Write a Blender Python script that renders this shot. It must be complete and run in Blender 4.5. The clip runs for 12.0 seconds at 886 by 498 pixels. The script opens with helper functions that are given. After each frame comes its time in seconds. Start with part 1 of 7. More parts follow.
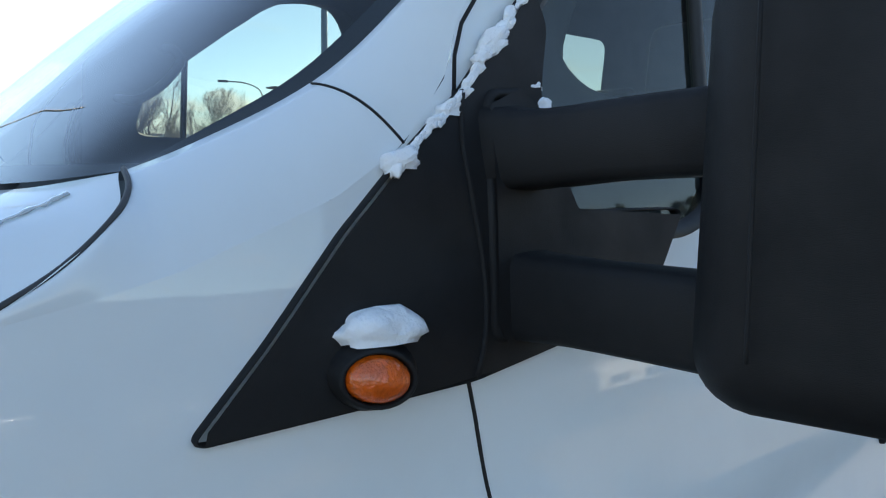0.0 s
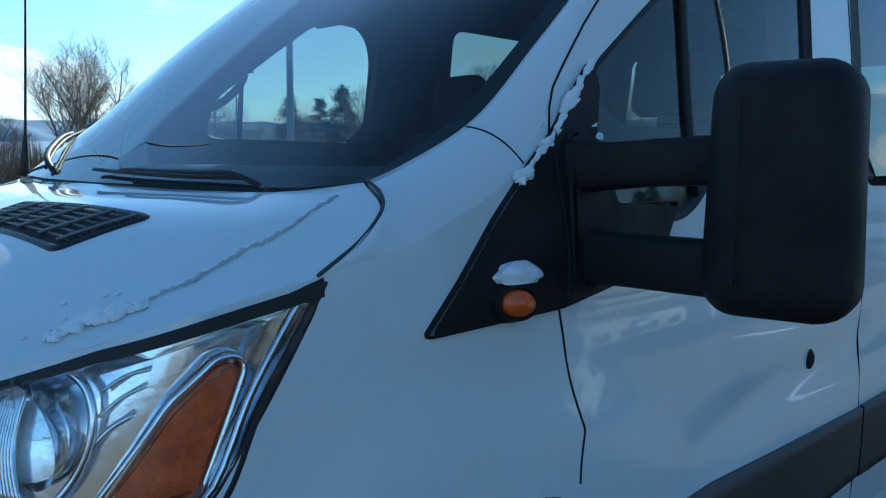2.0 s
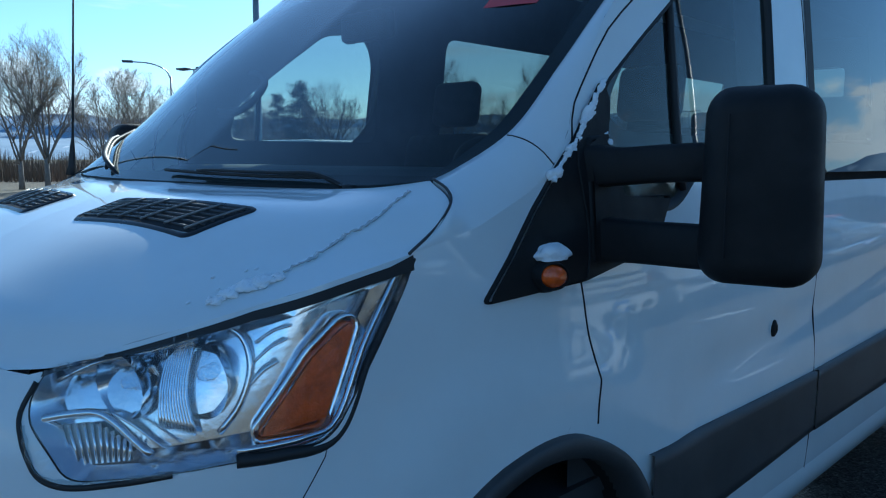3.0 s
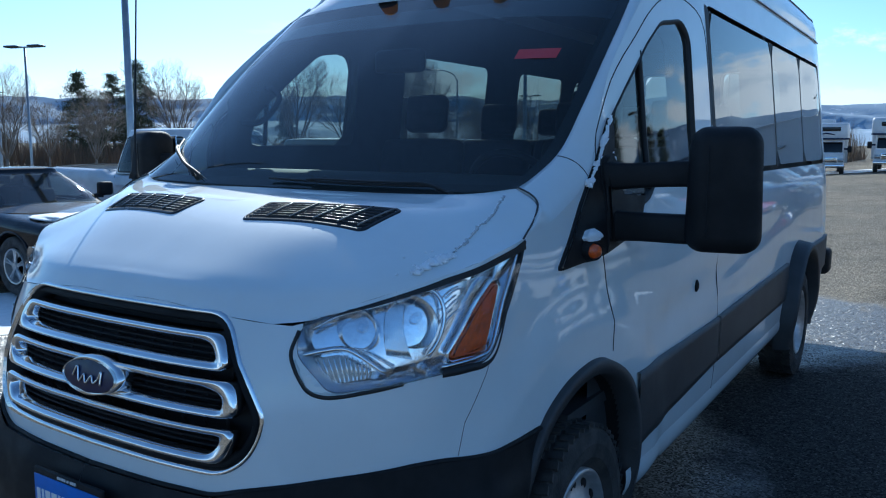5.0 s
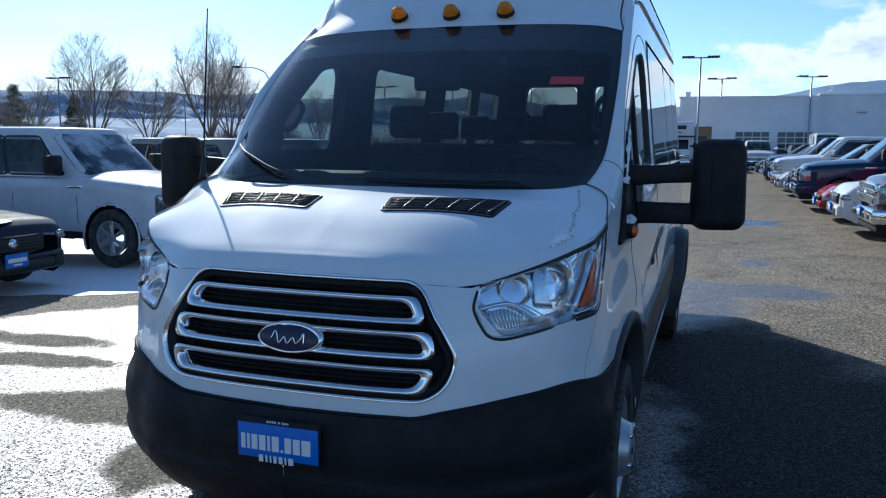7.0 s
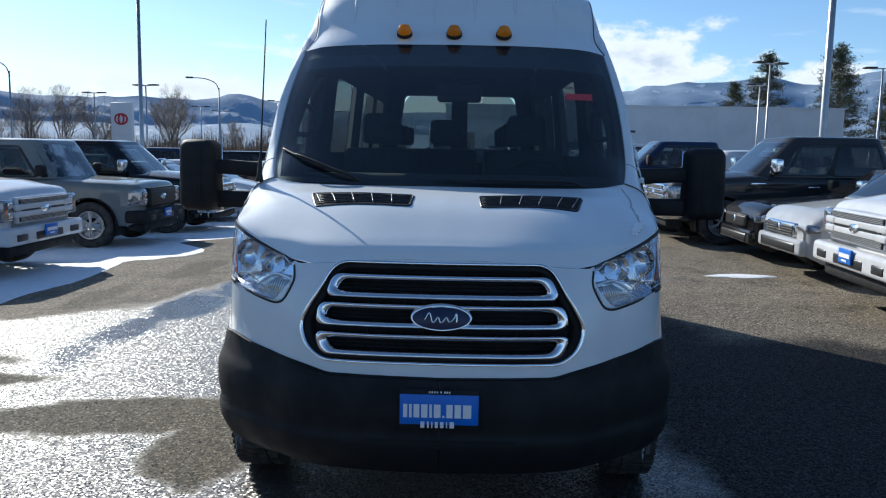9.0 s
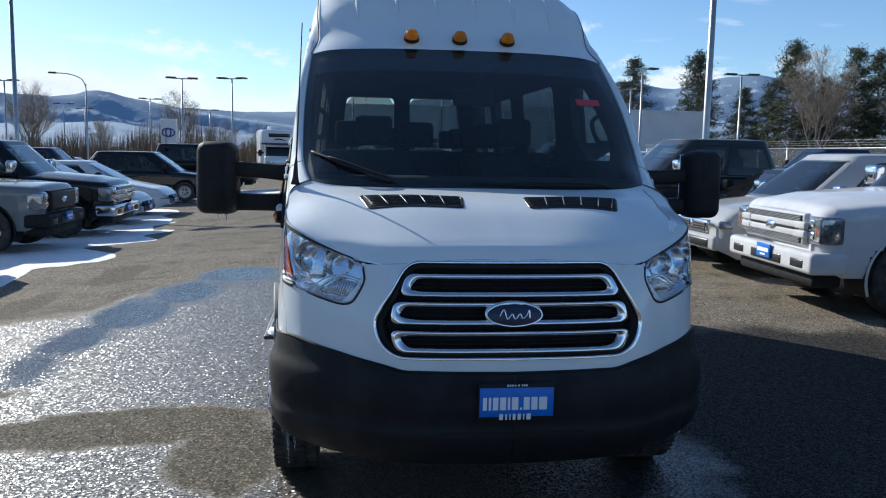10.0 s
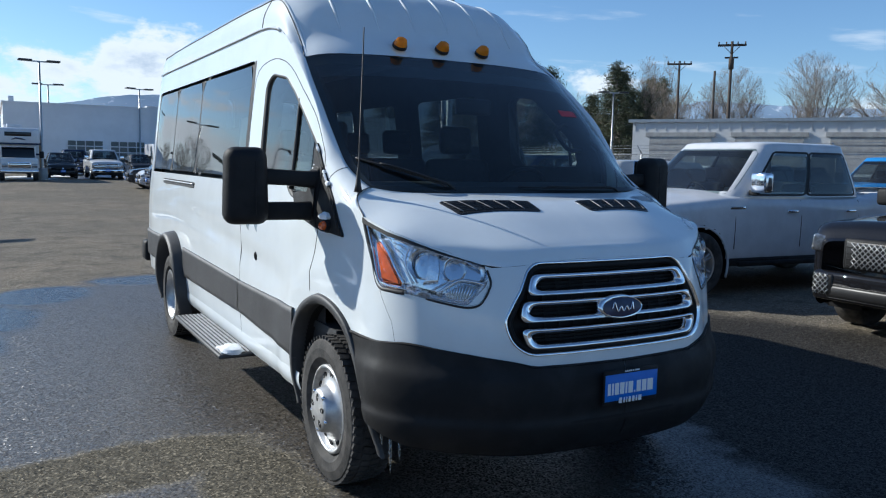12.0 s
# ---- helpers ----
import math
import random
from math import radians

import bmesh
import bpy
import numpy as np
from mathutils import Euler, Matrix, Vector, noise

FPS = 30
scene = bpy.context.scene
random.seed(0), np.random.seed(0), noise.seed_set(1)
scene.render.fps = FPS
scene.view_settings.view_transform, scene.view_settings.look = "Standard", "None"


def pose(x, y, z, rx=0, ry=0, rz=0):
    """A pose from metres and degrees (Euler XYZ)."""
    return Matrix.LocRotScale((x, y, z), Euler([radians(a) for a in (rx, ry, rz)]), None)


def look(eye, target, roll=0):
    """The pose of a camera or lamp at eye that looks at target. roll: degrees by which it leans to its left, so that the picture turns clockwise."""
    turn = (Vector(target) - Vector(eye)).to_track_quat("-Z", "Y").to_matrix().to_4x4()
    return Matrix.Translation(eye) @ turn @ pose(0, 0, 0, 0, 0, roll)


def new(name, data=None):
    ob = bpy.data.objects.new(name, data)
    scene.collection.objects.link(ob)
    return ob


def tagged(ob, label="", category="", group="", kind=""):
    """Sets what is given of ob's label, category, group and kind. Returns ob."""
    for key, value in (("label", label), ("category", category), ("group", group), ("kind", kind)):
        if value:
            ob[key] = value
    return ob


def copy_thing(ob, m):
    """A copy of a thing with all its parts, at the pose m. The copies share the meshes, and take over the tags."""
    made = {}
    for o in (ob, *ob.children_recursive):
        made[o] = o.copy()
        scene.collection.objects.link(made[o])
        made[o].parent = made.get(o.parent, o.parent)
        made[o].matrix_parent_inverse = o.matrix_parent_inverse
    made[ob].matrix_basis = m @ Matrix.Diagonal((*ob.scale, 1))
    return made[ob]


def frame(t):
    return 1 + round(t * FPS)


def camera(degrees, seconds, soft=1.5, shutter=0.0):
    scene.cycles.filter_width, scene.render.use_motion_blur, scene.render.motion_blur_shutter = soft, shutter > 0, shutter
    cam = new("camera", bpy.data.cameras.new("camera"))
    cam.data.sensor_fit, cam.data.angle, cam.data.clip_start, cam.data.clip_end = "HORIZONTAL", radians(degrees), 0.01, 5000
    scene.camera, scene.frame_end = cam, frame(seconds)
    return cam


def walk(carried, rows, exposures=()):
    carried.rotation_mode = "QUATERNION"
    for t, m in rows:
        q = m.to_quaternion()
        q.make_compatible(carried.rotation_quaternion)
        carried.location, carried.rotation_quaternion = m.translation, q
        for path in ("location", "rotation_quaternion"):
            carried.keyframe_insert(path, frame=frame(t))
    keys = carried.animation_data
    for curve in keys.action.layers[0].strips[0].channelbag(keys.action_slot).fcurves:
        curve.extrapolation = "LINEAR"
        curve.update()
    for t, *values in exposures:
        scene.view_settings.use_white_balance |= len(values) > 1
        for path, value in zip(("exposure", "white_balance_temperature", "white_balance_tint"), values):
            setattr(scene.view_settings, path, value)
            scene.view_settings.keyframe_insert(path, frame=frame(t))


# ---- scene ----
# camera
cam = camera(58.2, 12.0, 1.15)
PATH = [
    (0, (1.627, 0.682, 1.482), (0.091, 1.949, 1.302), 0.4),
    (0.5, (1.697, 0.568, 1.492), (0.162, 1.839, 1.32), 0.3),
    (1, (1.755, 0.434, 1.495), (0.243, 1.732, 1.321), 0.2),
    (1.5, (1.814, 0.302, 1.507), (0.326, 1.624, 1.308), 0.5),
    (2, (1.864, 0.147, 1.515), (0.412, 1.507, 1.302), 0.5),
    (2.5, (1.916, -0.021, 1.522), (0.499, 1.374, 1.304), 0.5),
    (3, (1.967, -0.204, 1.526), (0.59, 1.229, 1.303), 0.3),
    (3.5, (1.998, -0.408, 1.548), (0.675, 1.072, 1.306), 0.3),
    (5.5, (1.848, -1.427, 1.631), (0.878, 0.301, 1.368), 0.1),
    (6, (1.713, -1.689, 1.635), (0.848, 0.095, 1.375), 0.1),
    (6.5, (1.534, -1.957, 1.63), (0.775, -0.125, 1.368), 0.3),
    (7, (1.326, -2.226, 1.644), (0.689, -0.349, 1.379), 0.5),
    (7.5, (1.073, -2.456, 1.646), (0.583, -0.534, 1.389), 0.6),
    (9.5, (-0.301, -3.002, 1.638), (-0.203, -1.02, 1.389), 1.1),
    (10, (-0.698, -3.016, 1.64), (-0.443, -1.048, 1.396), 1.1),
    (10.5, (-1.113, -2.966, 1.633), (-0.692, -1.025, 1.394), 1.1),
    (11, (-1.549, -2.89, 1.619), (-0.94, -0.999, 1.39), 1.1),
    (11.5, (-1.984, -2.771, 1.615), (-1.191, -0.949, 1.394), 1.2),
    (12, (-2.413, -2.581, 1.614), (-1.44, -0.848, 1.397), 1.2),
]
EXPOSURES = [(0, 1.75, 8000, 6), (0.5, 1.25, 7000, 2), (1, 0.85, 6300, -3), (1.5, 0.74, 5750, -9), (2.5, 0.5, 5250, -7), (3.5, 0.4, 5120, -5), (5.5, 0.4, 5380, 2), (7.5, 0.3, 5660, 5), (9.5, 0.26, 5960, 6), (11, 0.25, 5900, 6), (12, 0.2, 5780, 5)]
walk(cam, [(t, look(eye, target, roll)) for t, eye, target, roll in PATH], EXPOSURES)

# world and sun
SUN_YAW, SUN_ELEV = 40.5, 29.0
to_sun = Vector((-math.sin(radians(SUN_YAW)) * math.cos(radians(SUN_ELEV)), math.cos(radians(SUN_YAW)) * math.cos(radians(SUN_ELEV)), math.sin(radians(SUN_ELEV))))
world = bpy.data.worlds.new("sky")
scene.world = world
world.use_nodes = True


HEAPS = [(8.5, 5.6, 4.6, 2.6), (3.9, 5.3, 2.8, 1.7), (12.5, 5.9, 3.2, 2.6), (-0.5, 3.9, 3, 0.9), (-19.8, 3.7, 6, 1.3), (-11.5, 3.7, 3.5, 1.2), (17.3, 5.7, 3.2, 0.9), (23.1, 5.0, 3, 0.7), (28.5, 5.1, 3, 0.8), (16.8, 8.4, 0.9, 0.6), (15.4, 7.8, 0.7, 0.4), (-8.2, 6.4, 4, 0.45), (-34.1, 4.2, 6, 1.3), (40.1, 5.3, 3.5, 1), (-150, 6, 20, 2.5), (150, 7, 12, 2), (95, 6, 14, 2.2), (-80, 5, 14, 1.8)]


def sky_nodes(t):
    n, l = t.nodes, t.links
    n.clear()
    sky = n.new("ShaderNodeTexSky")
    sky.sky_type, sky.sun_disc = "NISHITA", False
    sky.sun_elevation, sky.sun_rotation = radians(SUN_ELEV), radians(-SUN_YAW)
    sky.altitude, sky.air_density, sky.dust_density, sky.ozone_density = 1000, 1.0, 0.5, 4.0
    co = n.new("ShaderNodeTexCoord")
    sep = n.new("ShaderNodeSeparateXYZ")
    l.new(co.outputs["Generated"], sep.inputs[0])

    def calc(op, u, v=0.0):
        k = n.new("ShaderNodeMath")
        k.operation = op
        for i, w in enumerate((u, v)):
            if isinstance(w, (int, float)):
                k.inputs[i].default_value = w
            else:
                l.new(w, k.inputs[i])
        return k.outputs[0]

    def span(v, a, b, c=0.0, d=1.0):
        k = n.new("ShaderNodeMapRange")
        k.interpolation_type = "SMOOTHSTEP"
        for i, w in zip(("From Min", "From Max", "To Min", "To Max"), (a, b, c, d)):
            k.inputs[i].default_value = w
        l.new(v, k.inputs["Value"])
        return k.outputs[0]

    # compass direction and height above the horizon, in degrees
    az = calc("MULTIPLY", calc("ARCTAN2", sep.outputs[0], sep.outputs[1]), 57.296)
    el = calc("MULTIPLY", calc("ARCSINE", sep.outputs[2]), 57.296)
    at = n.new("ShaderNodeCombineXYZ")
    l.new(calc("MULTIPLY", az, 0.55), at.inputs[0])
    l.new(el, at.inputs[1])

    def tex(scale, shift, rough=0.6):
        k, mv = n.new("ShaderNodeTexNoise"), n.new("ShaderNodeVectorMath")
        mv.inputs[1].default_value = (shift, shift * 0.37, 0)
        l.new(at.outputs[0], mv.inputs[0])
        l.new(mv.outputs[0], k.inputs["Vector"])
        k.inputs["Scale"].default_value, k.inputs["Detail"].default_value, k.inputs["Roughness"].default_value = scale, 8, rough
        return k.outputs[0]

    # heaped clouds over the hills, each with its compass direction, height and half axes
    best = None
    for a, e, wa, we in HEAPS:
        u, v = calc("DIVIDE", calc("SUBTRACT", az, a), wa), calc("DIVIDE", calc("SUBTRACT", el, e), we)
        d = calc("MULTIPLY", calc("SUBTRACT", 1.0, calc("SQRT", calc("ADD", calc("MULTIPLY", u, u), calc("MULTIPLY", v, v)))), min(wa, we))
        best = d if best is None else calc("MAXIMUM", best, d)
    billow = calc("ADD", calc("MULTIPLY", calc("SUBTRACT", tex(0.42, 3.0, 0.62), 0.5), 5.5), best)
    heap = span(billow, -0.25, 0.75)
    # a low bank all round and thin streaks higher up
    bank = span(calc("ADD", calc("MULTIPLY", calc("SUBTRACT", tex(0.3, 11.0), 0.5), 9.0), calc("MULTIPLY", calc("SUBTRACT", 5.0, el), 0.8)), 0.2, 1.6, 0.0, 0.8)
    bank = calc("MULTIPLY", bank, calc("MULTIPLY", span(az, -100.0, -70.0), span(az, 100.0, 70.0)))
    at2 = n.new("ShaderNodeCombineXYZ")
    l.new(calc("MULTIPLY", az, 0.16), at2.inputs[0])
    l.new(calc("ADD", el, calc("MULTIPLY", az, 0.05)), at2.inputs[1])
    wisp = n.new("ShaderNodeTexNoise")
    wisp.inputs["Scale"].default_value, wisp.inputs["Detail"].default_value = 0.62, 7
    l.new(at2.outputs[0], wisp.inputs["Vector"])
    streak = calc("MULTIPLY", span(wisp.outputs[0], 0.58, 0.74, 0.0, 0.6), calc("MULTIPLY", span(el, 5.5, 7.0), span(el, 13.0, 9.0)))
    cover_ = calc("MAXIMUM", calc("MAXIMUM", heap, bank), streak)
    mix = n.new("ShaderNodeMix")
    mix.data_type = "RGBA"
    l.new(cover_, mix.inputs["Factor"])
    l.new(sky.outputs[0], mix.inputs["A"])
    body_ = n.new("ShaderNodeMix")
    body_.data_type = "RGBA"
    body_.inputs["A"].default_value, body_.inputs["B"].default_value = (6.9, 7.1, 7.4, 1), (4.2, 4.8, 5.7, 1)
    l.new(calc("MULTIPLY", span(billow, 0.6, 2.6), span(tex(0.5, 7.0), 0.42, 0.62)), body_.inputs["Factor"])
    l.new(body_.outputs["Result"], mix.inputs["B"])
    bg = n.new("ShaderNodeBackground")
    bg.inputs["Strength"].default_value = 0.115
    out = n.new("ShaderNodeOutputWorld")
    l.new(mix.outputs["Result"], bg.inputs[0])
    l.new(bg.outputs[0], out.inputs[0])


sky_nodes(world.node_tree)
sun = new("sun", bpy.data.lights.new("sun", "SUN"))
sun.data.energy, sun.data.angle, sun.data.color = 5.0, radians(0.53), (1.0, 0.91, 0.79)
sun.matrix_world = look(to_sun * 50, (0, 0, 0))


# materials
def material(name, color, rough=0.5, metal=0.0, vary=0.0, scale=8.0, second=None, bump=0.0, bump_scale=60.0, coat=0.0, spec=0.5, rough_vary=0.0, detail=5.0, spots=(0.4, 0.6)):
    """A surface with two scales of noise in its colour, roughness and relief. second: the colour that the noise brings in."""
    m = bpy.data.materials.new(name)
    m.use_nodes = True
    n, l = m.node_tree.nodes, m.node_tree.links
    p = n["Principled BSDF"]
    p.inputs["Roughness"].default_value, p.inputs["Metallic"].default_value = rough, metal
    p.inputs["Specular IOR Level"].default_value = spec
    p.inputs["Coat Weight"].default_value, p.inputs["Coat Roughness"].default_value = coat, 0.02
    p.inputs["Base Color"].default_value = (*color, 1)
    if not (vary or bump or rough_vary or second):
        return m
    co = n.new("ShaderNodeTexCoord")
    tex = n.new("ShaderNodeTexNoise")
    tex.inputs["Scale"].default_value, tex.inputs["Detail"].default_value, tex.inputs["Roughness"].default_value = scale, detail, 0.62
    l.new(co.outputs["Object"], tex.inputs["Vector"])
    step = n.new("ShaderNodeMapRange")
    step.inputs["From Min"].default_value, step.inputs["From Max"].default_value = spots
    l.new(tex.outputs[0], step.inputs["Value"])
    mix = n.new("ShaderNodeMix")
    mix.data_type = "RGBA"
    mix.inputs["A"].default_value = (*color, 1)
    mix.inputs["B"].default_value = (*(second or [c * (1 - vary) for c in color]), 1)
    l.new(step.outputs[0], mix.inputs["Factor"])
    l.new(mix.outputs["Result"], p.inputs["Base Color"])
    if rough_vary:
        r = n.new("ShaderNodeMapRange")
        r.inputs["To Min"].default_value, r.inputs["To Max"].default_value = rough, rough + rough_vary
        l.new(step.outputs[0], r.inputs["Value"])
        l.new(r.outputs[0], p.inputs["Roughness"])
    if bump:
        fine = n.new("ShaderNodeTexNoise")
        fine.inputs["Scale"].default_value, fine.inputs["Detail"].default_value = bump_scale, 4
        l.new(co.outputs["Object"], fine.inputs["Vector"])
        b = n.new("ShaderNodeBump")
        b.inputs["Strength"].default_value, b.inputs["Distance"].default_value = bump, 0.01
        l.new(fine.outputs[0], b.inputs["Height"])
        l.new(b.outputs[0], p.inputs["Normal"])
    return m


def glass(name, tint, gloss=1.0, dusty=0.0):
    """A thin pane: what is behind it, tinted, under a mirror-like skin."""
    m = bpy.data.materials.new(name)
    m.use_nodes = True
    n, l = m.node_tree.nodes, m.node_tree.links
    n.clear()
    clear, shine, dust = n.new("ShaderNodeBsdfTransparent"), n.new("ShaderNodeBsdfGlossy"), n.new("ShaderNodeBsdfDiffuse")
    clear.inputs[0].default_value = (*tint, 1)
    shine.inputs["Roughness"].default_value = 0.01
    shine.inputs[0].default_value = (gloss, gloss, gloss, 1)
    dust.inputs[0].default_value = (0.6, 0.6, 0.58, 1)
    grime, base, top, fres, out = n.new("ShaderNodeTexNoise"), n.new("ShaderNodeMixShader"), n.new("ShaderNodeMixShader"), n.new("ShaderNodeLayerWeight"), n.new("ShaderNodeOutputMaterial")
    co = n.new("ShaderNodeTexCoord")
    grime.inputs["Scale"].default_value = 3.0
    l.new(co.outputs["Object"], grime.inputs["Vector"])
    k = n.new("ShaderNodeMath")
    k.operation, k.inputs[1].default_value = "MULTIPLY", dusty * 2
    l.new(grime.outputs[0], k.inputs[0])
    fres.inputs["Blend"].default_value = 0.5
    steep, gain = n.new("ShaderNodeMath"), n.new("ShaderNodeMath")
    steep.operation, steep.inputs[1].default_value = "POWER", 4.5
    gain.operation, gain.inputs[1].default_value, gain.inputs[2].default_value = "MULTIPLY_ADD", 0.92, 0.05
    l.new(fres.outputs["Facing"], steep.inputs[0])
    l.new(steep.outputs[0], gain.inputs[0])
    l.new(k.outputs[0], base.inputs[0])
    l.new(clear.outputs[0], base.inputs[1])
    l.new(dust.outputs[0], base.inputs[2])
    l.new(gain.outputs[0], top.inputs[0])
    l.new(base.outputs[0], top.inputs[1])
    l.new(shine.outputs[0], top.inputs[2])
    l.new(top.outputs[0], out.inputs[0])
    return m


WHITE = material("white_car_paint", (0.715, 0.755, 0.765), 0.55, vary=0.05, scale=2.5, coat=1.0, spec=0.15, rough_vary=0.08)
BLACK_PLASTIC = material("black_textured_plastic", (0.014, 0.014, 0.015), 0.55, spec=0.25, vary=0.25, scale=6, bump=0.15, bump_scale=900, rough_vary=0.15)
GREY_PLASTIC = material("weathered_grey_plastic", (0.05, 0.05, 0.052), 0.55, vary=0.3, scale=5, bump=0.12, bump_scale=700)
RUBBER = material("black_rubber", (0.012, 0.012, 0.013), 0.6)
TYRE = material("dusty_tyre_rubber", (0.022, 0.021, 0.02), 0.8, second=(0.06, 0.055, 0.05), scale=9, bump=0.3, bump_scale=150)
CHROME = material("chrome", (0.75, 0.76, 0.78), 0.06, 1.0, rough_vary=0.08, scale=14)
LAMP_SILVER = material("silvered_lamp_plastic", (0.82, 0.84, 0.87), 0.1, 1.0, vary=0.08, scale=30, bump=0.05, bump_scale=70, rough_vary=0.1)
LAMP_GREY = material("grey_lamp_plastic", (0.3, 0.3, 0.31), 0.3, 0.4, vary=0.2, scale=60, coat=0.6)
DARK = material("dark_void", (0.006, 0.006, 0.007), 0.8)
GLASS_FRONT = glass("windscreen_glass", (0.58, 0.65, 0.64), 1.0, 0.01)
GLASS_TINT = glass("privacy_glass", (0.25, 0.29, 0.285), 1.0, 0.01)
GLASS_SIDE = glass("side_glass", (0.5, 0.57, 0.55), 1.0, 0.006)
GLASS_LENS = glass("clear_lens_plastic", (0.94, 0.96, 0.98), 0.9, 0.008)
AMBER = material("amber_plastic", (0.85, 0.13, 0.01), 0.18, coat=0.8, vary=0.3, scale=40, bump=0.4, bump_scale=240)
AMBER_LAMP = material("amber_lamp_plastic", (0.95, 0.29, 0.015), 0.2, coat=0.8, vary=0.2, scale=40)


def shine_through(m, color, share):
    """Lets part of the light through a thin coloured shell."""
    n, l = m.node_tree.nodes, m.node_tree.links
    thin, mix = n.new("ShaderNodeBsdfTranslucent"), n.new("ShaderNodeMixShader")
    thin.inputs[0].default_value, mix.inputs[0].default_value = (*color, 1), share
    l.new(n["Principled BSDF"].outputs[0], mix.inputs[1])
    l.new(thin.outputs[0], mix.inputs[2])
    l.new(mix.outputs[0], n["Material Output"].inputs[0])


shine_through(AMBER_LAMP, (1.0, 0.5, 0.04), 0.6)
SNOW = material("old_snow", (0.86, 0.88, 0.9), 0.7, vary=0.08, scale=12, bump=0.9, bump_scale=45)
SILVER_WHEEL = material("silver_wheel_cover", (0.55, 0.55, 0.55), 0.36, 0.65, vary=0.2, scale=20)
SEAT = material("dark_seat_cloth", (0.025, 0.026, 0.029), 0.9, vary=0.3, scale=30)
TRIM_IN = material("grey_interior_plastic", (0.04, 0.042, 0.046), 0.7, vary=0.2, scale=10)
HEADLINER = material("grey_headliner_cloth", (0.16, 0.16, 0.158), 0.95, vary=0.1, scale=6)
BLUE_CARD = material("blue_plate_card", (0.015, 0.16, 0.62), 0.35, vary=0.1, scale=20)
WHITE_INK = material("white_print", (0.8, 0.8, 0.8), 0.5)
RED_CARD = material("red_sticker", (0.5, 0.05, 0.06), 0.5)
ICE = glass("ice", (0.8, 0.84, 0.86), 1.0, 0.12)
SLUSH = glass("melting_slush", (0.8, 0.84, 0.86), 1.0, 0.5)


# mesh helpers
def mesh_of(verts, faces, smooth=True):
    me = bpy.data.meshes.new("m")
    me.from_pydata([tuple(v) for v in verts], [], faces)
    me.update()
    if smooth:
        me.polygons.foreach_set("use_smooth", [True] * len(me.polygons))
    return me


def part(name, shape, mat, parent=None, label="", smooth=True):
    """One mesh object out of a bmesh, a mesh or (verts, faces), under its thing."""
    if isinstance(shape, tuple):
        shape = mesh_of(*shape, smooth)
    elif isinstance(shape, bmesh.types.BMesh):
        me = bpy.data.meshes.new(name)
        shape.to_mesh(me)
        shape.free()
        if smooth:
            me.polygons.foreach_set("use_smooth", [True] * len(me.polygons))
        shape = me
    if mat and not shape.materials:
        shape.materials.append(mat)
    ob = new(name, shape)
    if parent:
        ob.parent = parent
    if label:
        ob["label"] = label
    return ob


def ground_z(x, y):
    """The car park falls away gently past the van."""
    return -min(0.5, 0.035 * max(0.0, -x - 1.5)) - 0.02 * min(8.0, max(0.0, y - 8)) * min(1.0, max(0.0, (-x - 2) / 3))


def stand(x, y, turn=0.0, size=1.0):
    """A pose on the ground."""
    return pose(x, y, ground_z(x, y), 0, 0, turn) @ Matrix.Scale(size, 4)


def thing(name, label, category, group="", kind="", at=None):
    ob = tagged(new(name), label, category, group, kind)
    if at is not None:
        ob.matrix_world = at
    return ob


def join(*shapes):
    verts, faces = [], []
    for v, f in shapes:
        k = len(verts)
        verts += [tuple(p) for p in v]
        faces += [tuple(i + k for i in q) for q in f]
    return verts, faces


def sheet(a, keep=None, closed=False):
    """A skin over rows of points. keep: which cells (row, column) stay."""
    a = np.asarray(a, float)
    nv, nu = a.shape[:2]
    f = []
    for j in range(nv - 1):
        for i in range(nu if closed else nu - 1):
            if keep is None or keep[j, i]:
                k = (i + 1) % nu
                f.append((j * nu + i, j * nu + k, (j + 1) * nu + k, (j + 1) * nu + i))
    return a.reshape(-1, 3).tolist(), f


def loft(rows, nu, nv):
    """A smooth skin through rows of guide points."""
    r = np.array([spline(row, nu) for row in rows])
    return np.stack([spline(r[:, i], nv) for i in range(nu)], 1)


def mirrored(a):
    """The half skin and its mirror image as one skin; its first column lies on the middle."""
    b = a[:, :0:-1] * np.array([-1, 1, 1])
    return np.concatenate([b, a], 1)


def tube(path, r, n=8, closed=False, flat=1.0):
    """A rod along a path; r may change on the way."""
    p = np.array(path, float)
    k = len(p)
    r = np.broadcast_to(r, (k,))
    t = np.gradient(p, axis=0) if not closed else np.roll(p, -1, 0) - np.roll(p, 1, 0)
    t /= np.linalg.norm(t, axis=1, keepdims=True) + 1e-9
    up = np.array([0, 0, 1.0]) if abs(t[0, 2]) < 0.9 else np.array([1.0, 0, 0])
    rows = []
    for i in range(k):
        a = np.cross(t[i], up)
        a /= np.linalg.norm(a) + 1e-9
        b = np.cross(a, t[i])
        up = b
        w = np.linspace(0, 2 * np.pi, n, endpoint=False)
        rows.append(p[i] + r[i] * (np.cos(w)[:, None] * a + flat * np.sin(w)[:, None] * b))
    v, f = sheet(np.array(rows + rows[:1] if closed else rows), closed=True)
    if not closed:
        f += [tuple(range(n))[::-1], tuple(range((k - 1) * n, k * n))]
    return v, f


